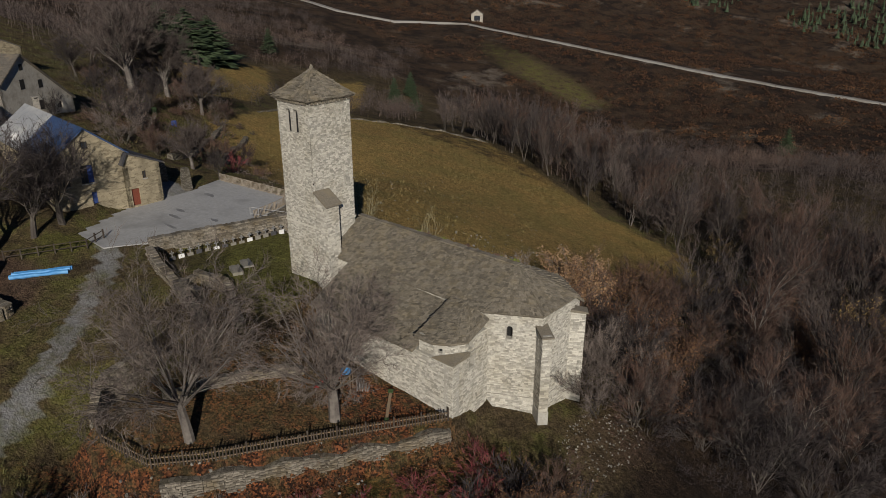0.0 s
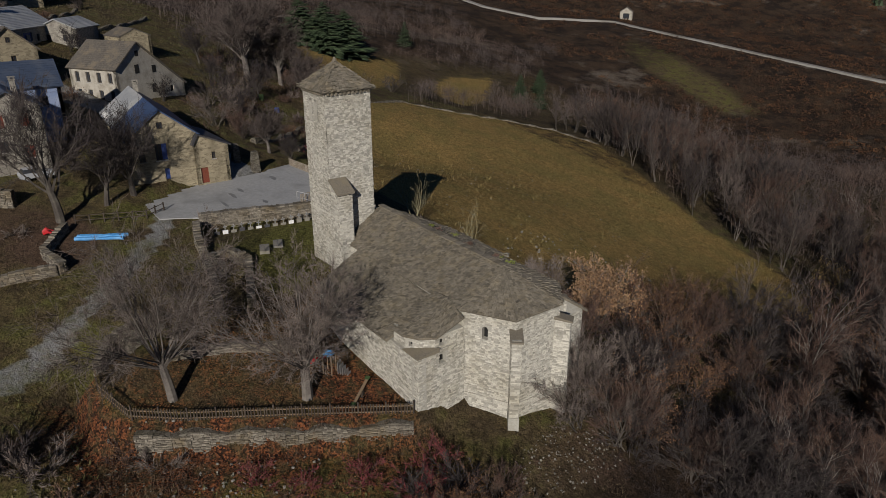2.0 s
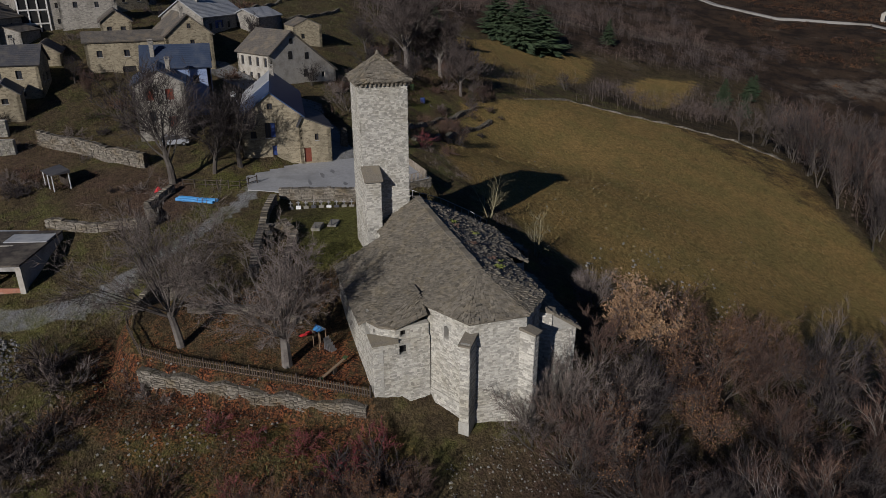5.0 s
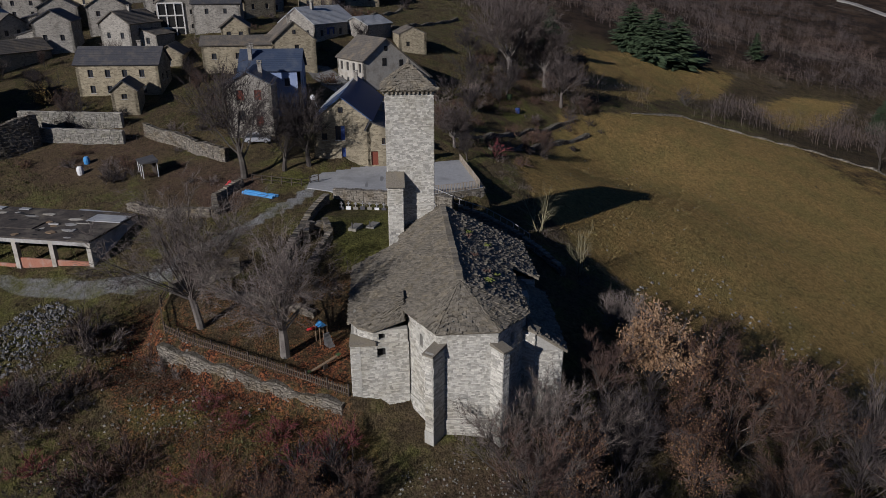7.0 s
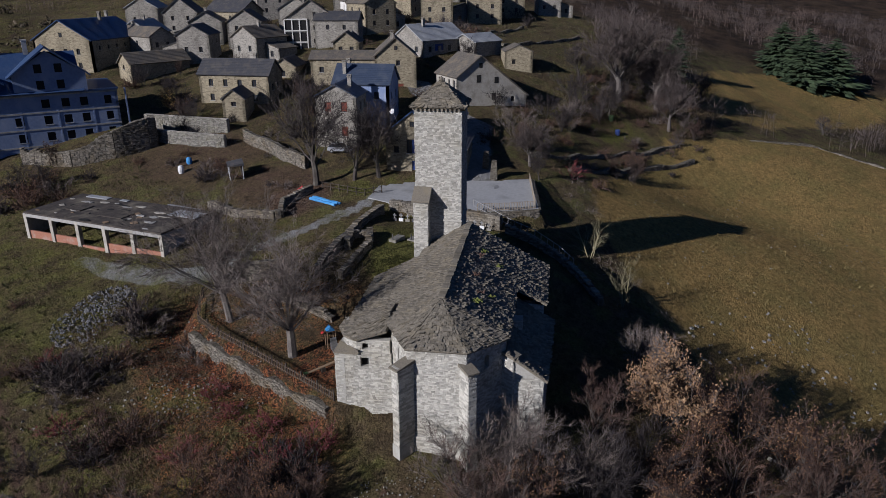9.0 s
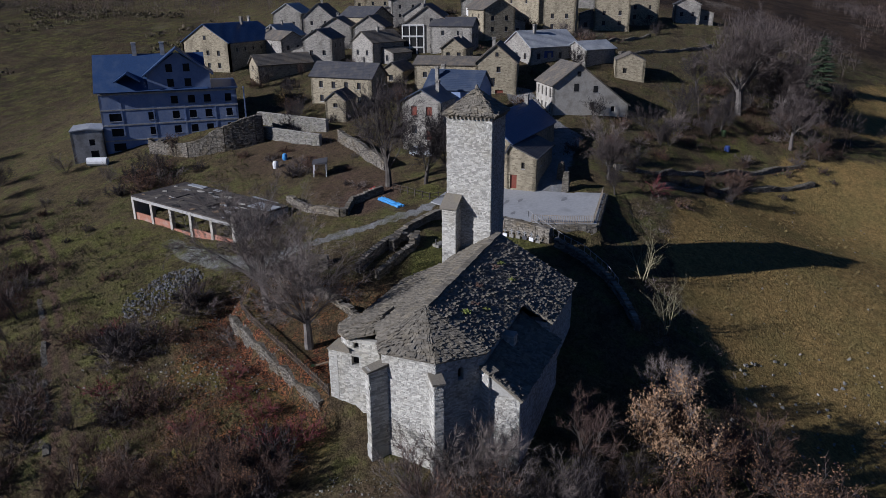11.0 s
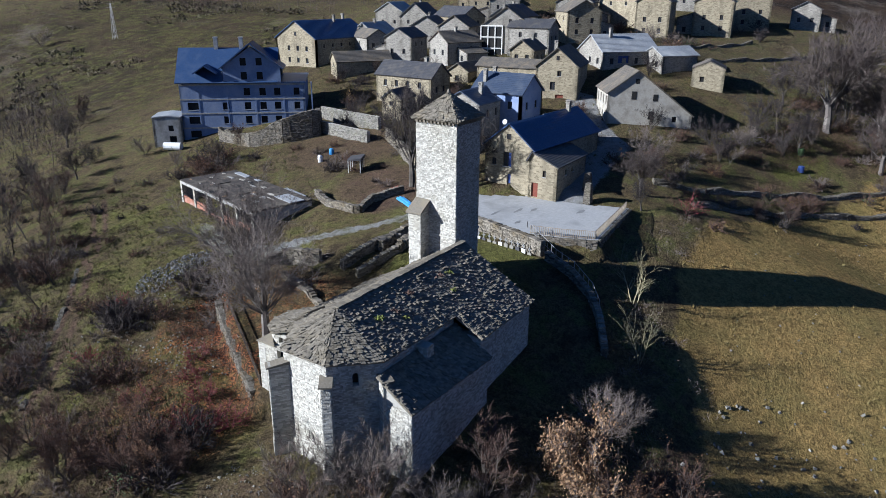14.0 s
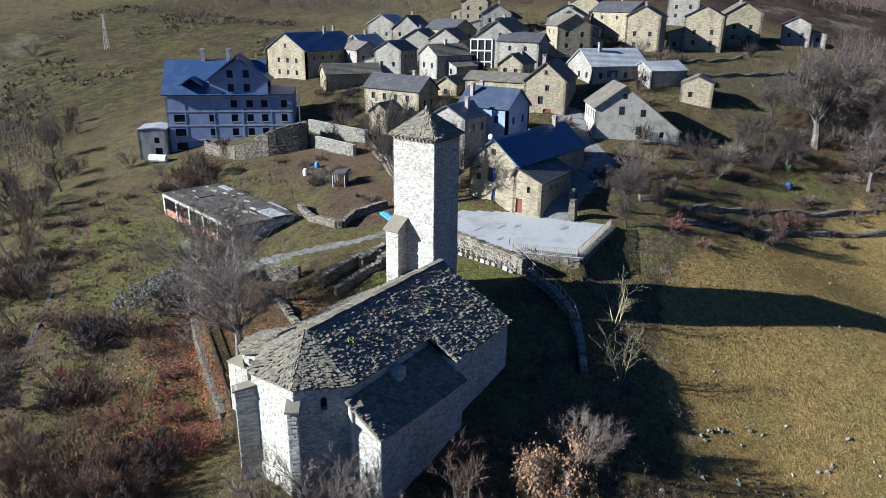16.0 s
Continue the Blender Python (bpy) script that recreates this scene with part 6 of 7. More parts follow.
# garden shelter with white frame, and sacks and barrel by the plots
sh = thing("garden_shelter", "small white-framed garden shelter with dark inside", "shelter")
sm = flat(0.5, -50.5, -41.5, height(-50.5, -41.5))
for px in (0, 1.6, 3.2):
    for py in (0, 2.0):
        s = Shape()
        s.box(px - 0.05, py - 0.05, -0.2, px + 0.05, py + 0.05, 1.9, sm)
        part("post", s, M["white_plastic"], sh)
s = Shape()
s.prism([(-0.2, -0.2), (3.4, -0.2), (3.4, 2.2), (-0.2, 2.2)], 1.9, lambda x, y: 1.98 + 0.15 * y, sm)
part("roof", s, M["roof_slate"], sh)
s = Shape()
s.box(0.1, 1.8, -0.2, 3.1, 1.9, 1.8, sm)
part("back_wall", s, M["wood_dark"], sh)
for x, y, mat, nm, lb, r, h in ((-52.2, -50.4, "white_plastic", "sack", "upright white builder's sack on the plot", 0.45, 1.2), (-55.4, -50.6, "blue_cover", "barrel", "blue plastic barrel on the plot", 0.42, 1.1)):
    s = Shape()
    z = height(x, y)
    s.tube([Vector((x, y, z - 0.1)), Vector((x, y, z + h * 0.4)), Vector((x, y, z + h * 0.8)), Vector((x, y, z + h))], [r * 0.9, r * 1.1, r, r * 0.6], 10)
    solid(nm, s, M[mat], lb, "sack" if nm == "sack" else "barrel")

# railed green plot beside the terrace
corral = thing("rail_fence", "dark wooden rail fence round a small green plot", "fence")
ring = [(-44.8, -24.4), (-42.2, -17.4), (-43.2, -15.2)]
for (ax, ay), (bx, by) in zip(ring, ring[1:]):
    run = math.hypot(bx - ax, by - ay)
    m = flat(math.atan2(by - ay, bx - ax), ax, ay)
    n = max(1, round(run / 1.6))
    for k in range(n + 1):
        s = Shape()
        x, y = ax + (bx - ax) * k / n, ay + (by - ay) * k / n
        s.box(run * k / n - 0.06, -0.06, height(x, y) - 0.3, run * k / n + 0.06, 0.06, height(x, y) + 1.1, m)
        part("post", s, M["wood_dark"], corral)
    for up in (0.4, 0.95):
        s = Shape()
        s.tube([Vector((ax, ay, height(ax, ay) + up)), Vector((bx, by, height(bx, by) + up))], [0.05, 0.05], 6)
        part("rail", s, M["wood_dark"], corral)


# parked car below the shuttered house
def parked_car(x, y, z, yaw):
    car = thing("parked_car", "small silver hatchback parked by the stone wall", "car", at=flat(yaw, x, y, z))
    body = Shape()
    prof = [(-1.95, 0.3), (1.95, 0.3), (2.0, 0.65), (1.85, 0.82), (0.95, 0.95), (-1.85, 0.98), (-2.0, 0.7)]
    n = len(prof)
    for w in (-0.84, 0.84):
        body.v += [(px, w, pz) for px, pz in prof]
    body.f += [tuple(range(n - 1, -1, -1)), tuple(range(n, 2 * n))] + [(k, (k + 1) % n, n + (k + 1) % n, n + k) for k in range(n)]
    part("body", body, M["car_paint"], car)
    cab = Shape()
    low_, top_ = [(0.95, 0.94), (-1.8, 0.97)], [(0.25, 1.42), (-1.45, 1.42)]
    cab.add([(px, s * 0.78, pz) for s in (-1, 1) for px, pz in low_] + [(px, s * 0.62, pz) for s in (-1, 1) for px, pz in top_], [(0, 4, 5, 1), (2, 3, 7, 6), (0, 2, 6, 4), (1, 5, 7, 3)])
    part("windows", cab, M["glass"], car, "dark car windows")
    lid = Shape()
    lid.box(-1.47, -0.64, 1.42, 0.27, 0.64, 1.46)
    part("roof", lid, M["car_paint"], car)
    for px in (-1.25, 1.25):
        for w in (-0.84, 0.84):
            t = Shape()
            t.tube([Vector((px, w - 0.09, 0.3)), Vector((px, w + 0.09, 0.3))], [0.3, 0.3], 12)
            wheel = part("wheel", t, M["rubber"], car)
            r = Shape()
            r.tube([Vector((px, w - 0.1, 0.3)), Vector((px, w + 0.1, 0.3))], [0.17, 0.17], 8)
            part("rim", r, M["metal"], wheel, "grey wheel rim")
    for w in (-0.6, 0.6):
        b = Shape()
        b.box(1.9, w - 0.16, 0.62, 2.0, w + 0.16, 0.74)
        part("headlight", b, M["white_plastic"], car)


parked_car(-58.9, -25.8, height(-58.9, -25.8) + 0.1, radians(95))

# power pole on the south pasture
px, py = -127.6, -227.1
pz = height(px, py)
pole = thing("power_pole", "tall grey lattice power pole on the pasture", "pole")
for dx, dy in ((-1, -1), (1, -1), (1, 1), (-1, 1)):
    s = Shape()
    s.tube([Vector((px + dx * 0.7, py + dy * 0.7, pz - 0.3)), Vector((px + dx * 0.15, py + dy * 0.15, pz + 13))], [0.06, 0.05], 5)
    part("leg", s, M["metal"], pole)
for k in range(9):
    s = Shape()
    a, b = 0.7 - 0.06 * k, 0.7 - 0.06 * (k + 1)
    z0, z1 = pz + 1.4 * k, pz + 1.4 * (k + 1)
    for (ax, ay), (bx, by) in (((-1, -1), (1, -1)), ((1, -1), (1, 1)), ((1, 1), (-1, 1)), ((-1, 1), (-1, -1))):
        s.tube([Vector((px + ax * a, py + ay * a, z0)), Vector((px + bx * b, py + by * b, z1))], [0.03, 0.03], 4)
    part("brace", s, M["metal"], pole)
for up in (11.4, 12.6):
    s = Shape()
    s.box(px - 1.6, py - 0.07, pz + up, px + 1.6, py + 0.07, pz + up + 0.12)
    part("cross_arm", s, M["metal"], pole)
# ---- trees ----
def turned(d, rng, bend):
    s = d.orthogonal().normalized()
    s.rotate(Matrix.Rotation(rng.uniform(0, 6.283), 3, d))
    return (d + s * bend).normalized()


def twig(tw, p, d, length, w, rng, plain=True):
    """A thin flat twig with a kink, tapering to its tip."""
    s = d.orthogonal().normalized()
    s.rotate(Matrix.Rotation(rng.uniform(0, 6.283), 3, d))
    if plain:
        n = len(tw.v)
        tw.v += [tuple(p - s * w), tuple(p + s * w), tuple(p + d * length + Vector((0, 0, length * 0.12)))]
        tw.f.append((n, n + 1, n + 2))
        return
    mid = p + d * length * 0.5 + s.cross(d) * length * rng.uniform(-0.12, 0.12)
    end = p + d * length + Vector((0, 0, length * 0.12))
    n = len(tw.v)
    tw.v += [tuple(p - s * w), tuple(p + s * w), tuple(mid + s * w * 0.7), tuple(mid - s * w * 0.7), tuple(end)]
    tw.f += [(n, n + 1, n + 2, n + 3), (n + 3, n + 2, n + 4)]


def branch(wood, tw, p, d, length, r, level, rng, cfg):
    n = 4 if level == 0 or level == 1 and "plain" not in cfg else 1 if level >= cfg["levels"] and "plain" in cfg else 2
    path, radii = [p], [r]
    for i in range(n):
        d = (turned(d, rng, cfg["bend"] * (0.4 if level == 0 and r > 0.2 else 1.0)) + Vector((0, 0, cfg["lift"] * (level > 0)))).normalized()
        p = p + d * (length / n)
        path.append(p)
        radii.append(r * (1 - (1 - cfg["taper"][min(level, 1)]) * (i + 1) / n))
    wood.tube(path, radii, 7 if level == 0 and r > 0.2 else 4 if level < 2 and "plain" not in cfg else 3, cap=False)
    if level >= cfg["levels"]:
        for k in range(cfg["twigs"]):
            i = rng.randrange(1, len(path))
            q = path[i - 1].lerp(path[i], rng.random())
            twig(tw, q, turned((path[i] - path[i - 1]).normalized(), rng, rng.uniform(0.3, 1.1)), rng.uniform(0.5, 1.0) * cfg["twig"], cfg["tw"], rng, "plain" in cfg)
        return
    kids = cfg["kids"][level]
    for k in range(kids):
        t = (cfg["low"] if level == 0 else 0.22) + (1 - (cfg["low"] if level == 0 else 0.22)) * (k + rng.random()) / kids
        x = t * n
        i = min(n - 1, int(x))
        q = path[i].lerp(path[i + 1], x - i)
        dd = turned((path[i + 1] - path[i]).normalized(), rng, rng.uniform(*cfg["open"]) * (1.25 - 0.5 * t if level == 0 else 1.0))
        lo, hi = cfg["shrink"][min(level, len(cfg["shrink"]) - 1)]
        branch(wood, tw, q, dd, length * rng.uniform(lo, hi), max(0.014, radii[i] * cfg.get("thin", 0.55)), level + 1, rng, cfg)


def bare_meshes(seed, stems, tall, r, cfg):
    rng = random.Random(seed)
    wood, tw = Shape(), Shape()
    for k in range(stems):
        d = Vector((0, 0, 1)) if stems == 1 else turned(Vector((0, 0, 1)), rng, rng.uniform(0.1, cfg.get("flare", 0.5)))
        o = Vector((0, 0, -0.3)) if stems == 1 else Vector((rng.uniform(-0.5, 0.5), rng.uniform(-0.5, 0.5), -0.3))
        branch(wood, tw, o, d, tall * rng.uniform(0.8, 1.1), r * rng.uniform(0.8, 1.1), 0, rng, cfg)
    return wood, tw


def leaves_on(tw, rng, count, size):
    """Small leaf blades set at the twigs' ends."""
    lf = Shape()
    tips = tw.v[2::3]
    for _ in range(count):
        p = Vector(rng.choice(tips)) + Vector((rng.uniform(-0.3, 0.3), rng.uniform(-0.3, 0.3), rng.uniform(-0.3, 0.2)))
        a = Vector((rng.uniform(-1, 1), rng.uniform(-1, 1), rng.uniform(-1, 1))).normalized()
        b = a.orthogonal().normalized() * size * rng.uniform(0.35, 0.6)
        a = a * size * rng.uniform(0.6, 1.2)
        lf.add([p - a, p + b, p + a, p - b], [(0, 1, 2, 3)])
    return lf


BIG = dict(bend=0.22, lift=0.075, taper=(0.6, 0.25), levels=3, kids=(10, 11, 9), low=0.55, open=(0.35, 1.0), shrink=((1.15, 1.7), (0.32, 0.6), (0.35, 0.62)), twigs=9, twig=0.95, tw=0.013, thin=0.36)
SHRUB = dict(bend=0.17, lift=0.06, taper=(0.35, 0.35), levels=2, kids=(7, 5), low=0.15, open=(0.35, 0.8), shrink=((0.35, 0.6), (0.35, 0.6)), twigs=13, twig=0.9, tw=0.016, flare=0.7, plain=1)
WOOD = dict(bend=0.12, lift=0.08, taper=(0.3, 0.3), levels=2, kids=(8, 4), low=0.25, open=(0.35, 0.75), shrink=((0.28, 0.5), (0.4, 0.6)), twigs=15, twig=1.2, tw=0.026, flare=0.4, plain=1)
SLIM = dict(bend=0.1, lift=0.08, taper=(0.3, 0.3), levels=2, kids=(10, 3), low=0.2, open=(0.5, 1.0), shrink=((0.32, 0.55), (0.35, 0.55)), twigs=6, twig=0.5, tw=0.012, flare=0.3, plain=1)
LOW = dict(bend=0.38, lift=0.02, taper=(0.4, 0.4), levels=1, kids=(8,), low=0.1, open=(0.4, 1.0), shrink=((0.4, 0.7),), twigs=17, twig=0.42, tw=0.019, flare=1.5, plain=1)


def plant(name, meshes, x, y, yaw, scale, label, category, group="", lean=(0, 0), z=None):
    t = thing(name, label, category, group, at=Matrix.Translation((x, y, height(x, y) if z is None else z)) @ Matrix.Rotation(yaw, 4, "Z") @ Euler((lean[0], lean[1], 0)).to_matrix().to_4x4())
    t.scale = (scale, scale, scale)
    for nm, me in meshes:
        ob = new(nm, me)
        ob.parent = t
    return t


def kit(seed, stems, tall, r, cfg, bark, tmat, leaf=None, count=0, size=0.09):
    w, t = bare_meshes(seed, stems, tall, r, cfg)
    out = [("trunk", w.mesh("trunk", M[bark])), ("crown", t.mesh("crown", M[tmat]))]
    if leaf:
        out.append(("foliage", leaves_on(t, random.Random(seed + 1), count, size).mesh("foliage", M[leaf])))
    return out


def conifer_kit(seed, tall, spread, tiers, low=0.06):
    """A fir: tapered trunk and drooping boughs, each a fan of needle sprays."""
    rng = random.Random(seed)
    w, n = Shape(), Shape()
    w.tube([Vector((0, 0, -0.3)), Vector((0, 0, tall * 0.5)), Vector((0, 0, tall * 0.98))], [tall * 0.022, tall * 0.013, 0.03], 6)
    for t in range(tiers):
        f = low + (1 - low) * (t / tiers) ** 0.9
        z = tall * min(0.985, f + rng.uniform(-0.02, 0.02))
        reach = spread * (1 - f) ** 0.8 * rng.uniform(0.85, 1.1) + 0.25
        for k in range(12):
            z = tall * min(0.985, max(0.01, f + rng.uniform(-0.035, 0.035)))
            a = 6.283 * (k + rng.uniform(-0.4, 0.4)) / 12 + t * 0.9
            r = reach * rng.uniform(0.7, 1.12)
            d = Vector((math.cos(a), math.sin(a), rng.uniform(-0.38, -0.1)))
            side = Vector((-d.y, d.x, 0))
            for j in range(5):
                b = 0.3 + 0.7 * j / 4
                p = Vector((0, 0, z)) + d * r * b + Vector((0, 0, 0.18 * r * b * b))
                wd = r * 0.26 * (1.25 - b) + 0.12
                up = Vector((0, 0, rng.uniform(0.05, 0.2)))
                n.add([p - d * 0.22 * r, p + side * wd - Vector((0, 0, 0.1)) * wd, p + d * 0.2 * r + up * 0.2, p - side * wd - Vector((0, 0, 0.1)) * wd, p + up * wd * 2], [(0, 1, 4), (1, 2, 4), (2, 3, 4), (3, 0, 4)])
    return [("trunk", w.mesh("trunk", M["bark_dark"])), ("foliage", n.mesh("foliage", M["needle"]))]


POLLARD = dict(bend=0.09, lift=0.035, taper=(0.72, 0.2), levels=3, kids=(24, 9, 5), low=0.78, open=(0.2, 1.75), shrink=((1.6, 2.5), (0.2, 0.4), (0.35, 0.6)), twigs=10, twig=0.8, tw=0.012, thin=0.28)
yard_a = kit(1, 1, 3.7, 0.42, POLLARD, "bark_mid", "twig_grey")
yard_b = kit(4, 1, 3.7, 0.38, POLLARD, "bark_mid", "twig_grey")
dark_big = kit(3, 1, 3.6, 0.34, dict(BIG, kids=(10, 8, 6), open=(0.4, 1.1), tw=0.015), "bark_dark", "twig_dark")
plant("yard_tree", yard_a, -6.2, -15.3, 0.4, 1.12, "large bare tree with pale forked trunk in the churchyard", "tree", "churchyard trees")
plant("yard_tree", yard_b, -12.0, -24.2, 2.8, 1.3, "large bare leaning tree in the churchyard", "tree", "churchyard trees", lean=(-0.05, -0.06))
broad = kit(8, 1, 4.4, 0.4, dict(BIG, twigs=11, tw=0.02), "bark_mid", "twig_wood")
for x, y, s in ((-112, 22.8, 1.75), (-114.4, 31.5, 1.35), (-104, 33, 1.0), (-59.6, 5.0, 0.62)):
    plant("bare_tree", broad, x, y, x * y, s, "broad bare grey tree above the garden terraces", "tree", "village trees")
for x, y, yaw, s in ((-45.8, -25.7, 0, 1.65), (-49.0, -17.0, 2, 1.2), (-47.8, -20.4, 4, 1.1)):
    plant("bare_tree", dark_big, x, y, yaw, s, "dark bare tree beside the terrace", "tree", "terrace trees")

thick = [kit(10 + i, 6, 4.6, 0.07, SHRUB, "bark_dark", ("twig_grey", "twig_dark", "twig_brown", "twig_dark")[i]) for i in range(4)]
oak = [kit(20 + i, 5, 4.8, 0.11, SHRUB, "bark_dark", "twig_brown", "leaf_brown", 1900, 0.1) for i in range(2)]
gold = kit(25, 4, 4.4, 0.1, SHRUB, "bark_dark", "twig_brown", "leaf_gold", 2200, 0.13)
pale = kit(30, 7, 3.6, 0.05, dict(SHRUB, twigs=14, tw=0.012), "twig_grey", "twig_grey")
slim = kit(31, 3, 5.4, 0.09, SLIM, "twig_yellow", "twig_yellow")
wood = [kit(40 + i, 2, 8.5, 0.13, WOOD, "bark_dark", ("twig_wood", "twig_brown", "twig_wood", "twig_dark")[i % 4]) for i in range(4)]
birch = kit(45, 3, 9.0, 0.12, WOOD, "twig_white", "twig_brown")
fir = [conifer_kit(50, 13, 4.6, 20), conifer_kit(51, 18, 12.0, 26, 0.0)]

for x, y, k, s, lb in ((-153, 41, 0, 1.0, "single dark green fir on the upper meadow"), (-214, 94, 1, 1.0, "tall dark green fir in a close group"), (-210, 93, 1, 0.8, "tall dark green fir in a close group"), (-222, 88, 1, 0.9, "tall dark green fir in a close group"), (-216, 104, 1, 0.95, "tall dark green fir in a close group"),
                       (-240, 148, 0, 0.9, "dark green fir at the wood edge"), (-174, 160, 0, 0.75, "green pine among bare trees"), (-180, 166, 0, 0.8, "green pine among bare trees"), (-168, 166, 0, 0.7, "green pine among bare trees"), (-199, 196, 0, 0.7, "green pine among bare trees"), (-190, 186, 0, 0.8, "green pine among bare trees"), (-50, 268, 0, 0.9, "dark pine standing alone in the scrub")):
    plant("fir_tree", fir[k], x, y, x, s, lb, "tree", "firs")

plant("slim_tree", slim, -33.4, 13.7, 0, 0.95, "slender bare tree with yellowish twigs", "tree", "slope trees")
plant("slim_tree", slim, -25.9, 17.1, 1.5, 0.95, "slender bare tree with yellowish twigs", "tree", "slope trees")
plant("pale_shrub", pale, -13.8, 18.6, 0, 0.95, "round pale grey leafless shrub", "shrub", "slope shrubs")
plant("pale_shrub", pale, -17.2, 19.4, 2, 0.5, "small pale leafless shrub", "shrub", "slope shrubs")
tan_oak = kit(27, 6, 4.6, 0.1, SHRUB, "bark_dark", "twig_grey", "leaf_tan", 7500, 0.13)
plant("oak_bush", tan_oak, -6.4, 19.4, 0, 1.15, "bushy oak with pale tan dry leaves", "tree", "oak bushes")
for x, y, s in ((17.5, 17.0, 0.8), (15.5, 24.5, 0.75), (23.0, 22.5, 0.8), (19.5, 19.5, 0.7), (26.0, 34.0, 0.75)):
    plant("pale_stemmed_tree", birch, x, y, x * y, s, "bare tree with several pale stems in the thicket", "tree", "thicket")
for x, y, s, kk in ((-8, 26.5, 1.1, 0), (-4.5, 29.5, 1.2, 1), (-2, 33.5, 1.2, 0)):
    plant("oak_bush", oak[kk], x, y, x, s, "bushy oak with dry brown leaves", "tree", "oak bushes")
for x, y, s, kk in ((0.5, 37, 1.3, 1), (2.5, 41, 1.3, 3), (4.5, 46, 1.3, 1), (0, 31, 1.2, 2), (4, 35, 1.2, 3), (4, 5.2, 0.95, 0), (6.6, 2.6, 0.85, 0)):
    plant("thicket_tree", thick[kk], x, y, x, s, "tall many-stemmed leafless bush at the meadow edge", "tree", "thicket")
rng = random.Random(77)
# thicket east and north-east of the apse
for i in range(78):
    for _ in range(80):
        x, y = rng.uniform(4, 36), rng.uniform(3, 56)
        if x - 0.25 * y < 22 and (x > 8.8 or y > 14) and y > 0.35 * x + 0.5 and inside(MEADOW, x, y) < -5:
            break
    k = rng.random()
    k = 1.0 if x - 0.3 * y > 10 and i % 5 else k
    kitx = oak[i % 2] if k < 0.42 else thick[(1, 3, 1, 2)[i % 4]]
    plant("oak_bush" if k < 0.42 else "thicket_tree", kitx, x, y, rng.uniform(0, 6), rng.uniform(0.75, 1.25), "many-stemmed bush with dry brown leaves" if k < 0.42 else "many-stemmed leafless bush on the slope", "tree", "oak bushes" if k < 0.42 else "thicket")
for x, y, s, kk in ((3.2, 11.0, 0.8, 0), (-1.8, 13.0, 1.0, 2), (5.6, 8.2, 0.95, 0), (8.0, 6.0, 0.95, 0), (10.5, 4.8, 0.9, 3), (1.0, 16.0, 0.9, 3), (6.5, 12.0, 1.0, 1)):
    plant("thicket_tree", thick[kk], x, y, x, s, "many-stemmed leafless bush beside the church", "tree", "thicket")
for x, y, s in ((-4.0, 22.0, 0.95), (1.5, 24.0, 1.05), (6.0, 19.0, 1.0), (2.5, 19.0, 0.9)):
    plant("oak_bush", oak[0], x, y, y, s, "bushy oak with dry brown leaves", "tree", "oak bushes")
# reddish bushes low on the south-east slope and trees down its side
for x, y, s, kk in ((9.4, -8.5, 0.62, 2), (12.0, -12, 0.7, 2), (12.5, -16, 0.66, 2), (10, -14, 0.55, 2), (14.5, -20, 0.7, 2), (12, -22, 0.55, 0), (15, -27, 0.6, 2), (10.5, -27, 0.5, 2), (6.5, -20, 0.4, 2), (7.5, -33, 0.5, 1)):
    plant("slope_bush", thick[kk], x, y, x * y, s, "reddish-brown many-stemmed bush on the slope", "bush", "slope bushes")
for x, y, s, kk in ((-18.7, -85, 0.75, 1), (-14.5, -79.5, 0.7, 1), (-7, -58, 0.6, 1), (-3.6, -61, 0.7, 0), (-22, -92, 0.8, 2), (-10, -66, 0.65, 1), (-13, -72, 0.75, 1), (-2, -53, 0.5, 2), (0, -66, 0.7, 1), (-27, -97, 0.8, 2), (-10, -76, 0.8, 3)):
    plant("hedge_tree", wood[kk], x, y, x * y, s, "reddish-brown leafless tree beside the track", "tree", "track trees")
for x, y, s in ((12.0, -21.8, 0.7), (11.6, -15.4, 0.8), (10.0, -11.2, 0.72), (12.8, -26.5, 0.65), (9.0, -18.5, 0.6), (14.0, -18.0, 0.75)):
    plant("oak_bush", oak[0], x, y, x * y, s, "bushy orange-brown scrub oak on the slope", "tree", "oak bushes")
rust = kit(74, 9, 1.5, 0.025, LOW, "bark_dark", "twig_red", "leaf_brown", 400, 0.06)
for x, y, s in ((2.4, -14.6, 1.1), (4.4, -9.6, 1.3), (-2.2, -21.2, 1.0), (5.9, -12.9, 1.4), (5.7, -20.8, 1.2), (-6.9, -41.7, 1.1), (2.7, -34.5, 1.0), (0.5, -18.5, 0.9), (7.5, -16, 1.1)):
    plant("red_bramble", rust, x, y, x * y, s, "low dark-red bramble with dry leaves", "bush", "red brambles")
# brambles on the south-east slope
low = [kit(60 + i, 9, 1.35, 0.02, LOW, "bark_dark", ("twig_brown", "twig_dark", "twig_grey")[i % 3], "leaf_brown" if i == 0 else "leaf_green" if i == 3 else None, 500, 0.06) for i in range(4)]
for i in range(150):
    for _ in range(80):
        x, y = rng.uniform(-18, 28), rng.uniform(-74, -7)
        if inside(YARD, x, y) < -3.5 and near(TRACK, x, y) > 1.6 and near(ROAD, x, y) > 6 and (x > 2.5 or y < -30) and not (-22 < x < -9 and -48 < y < -36) and rolling(x, y, 8) > -0.25:
            break
    plant("bramble_bush", low[1 if i % 5 == 0 else 3 if i % 7 == 1 else 2 * (i % 2)], x, y, rng.uniform(0, 6), rng.uniform(0.7, 2.0), "low tangled leafless bramble on the slope", "bush", "brambles")
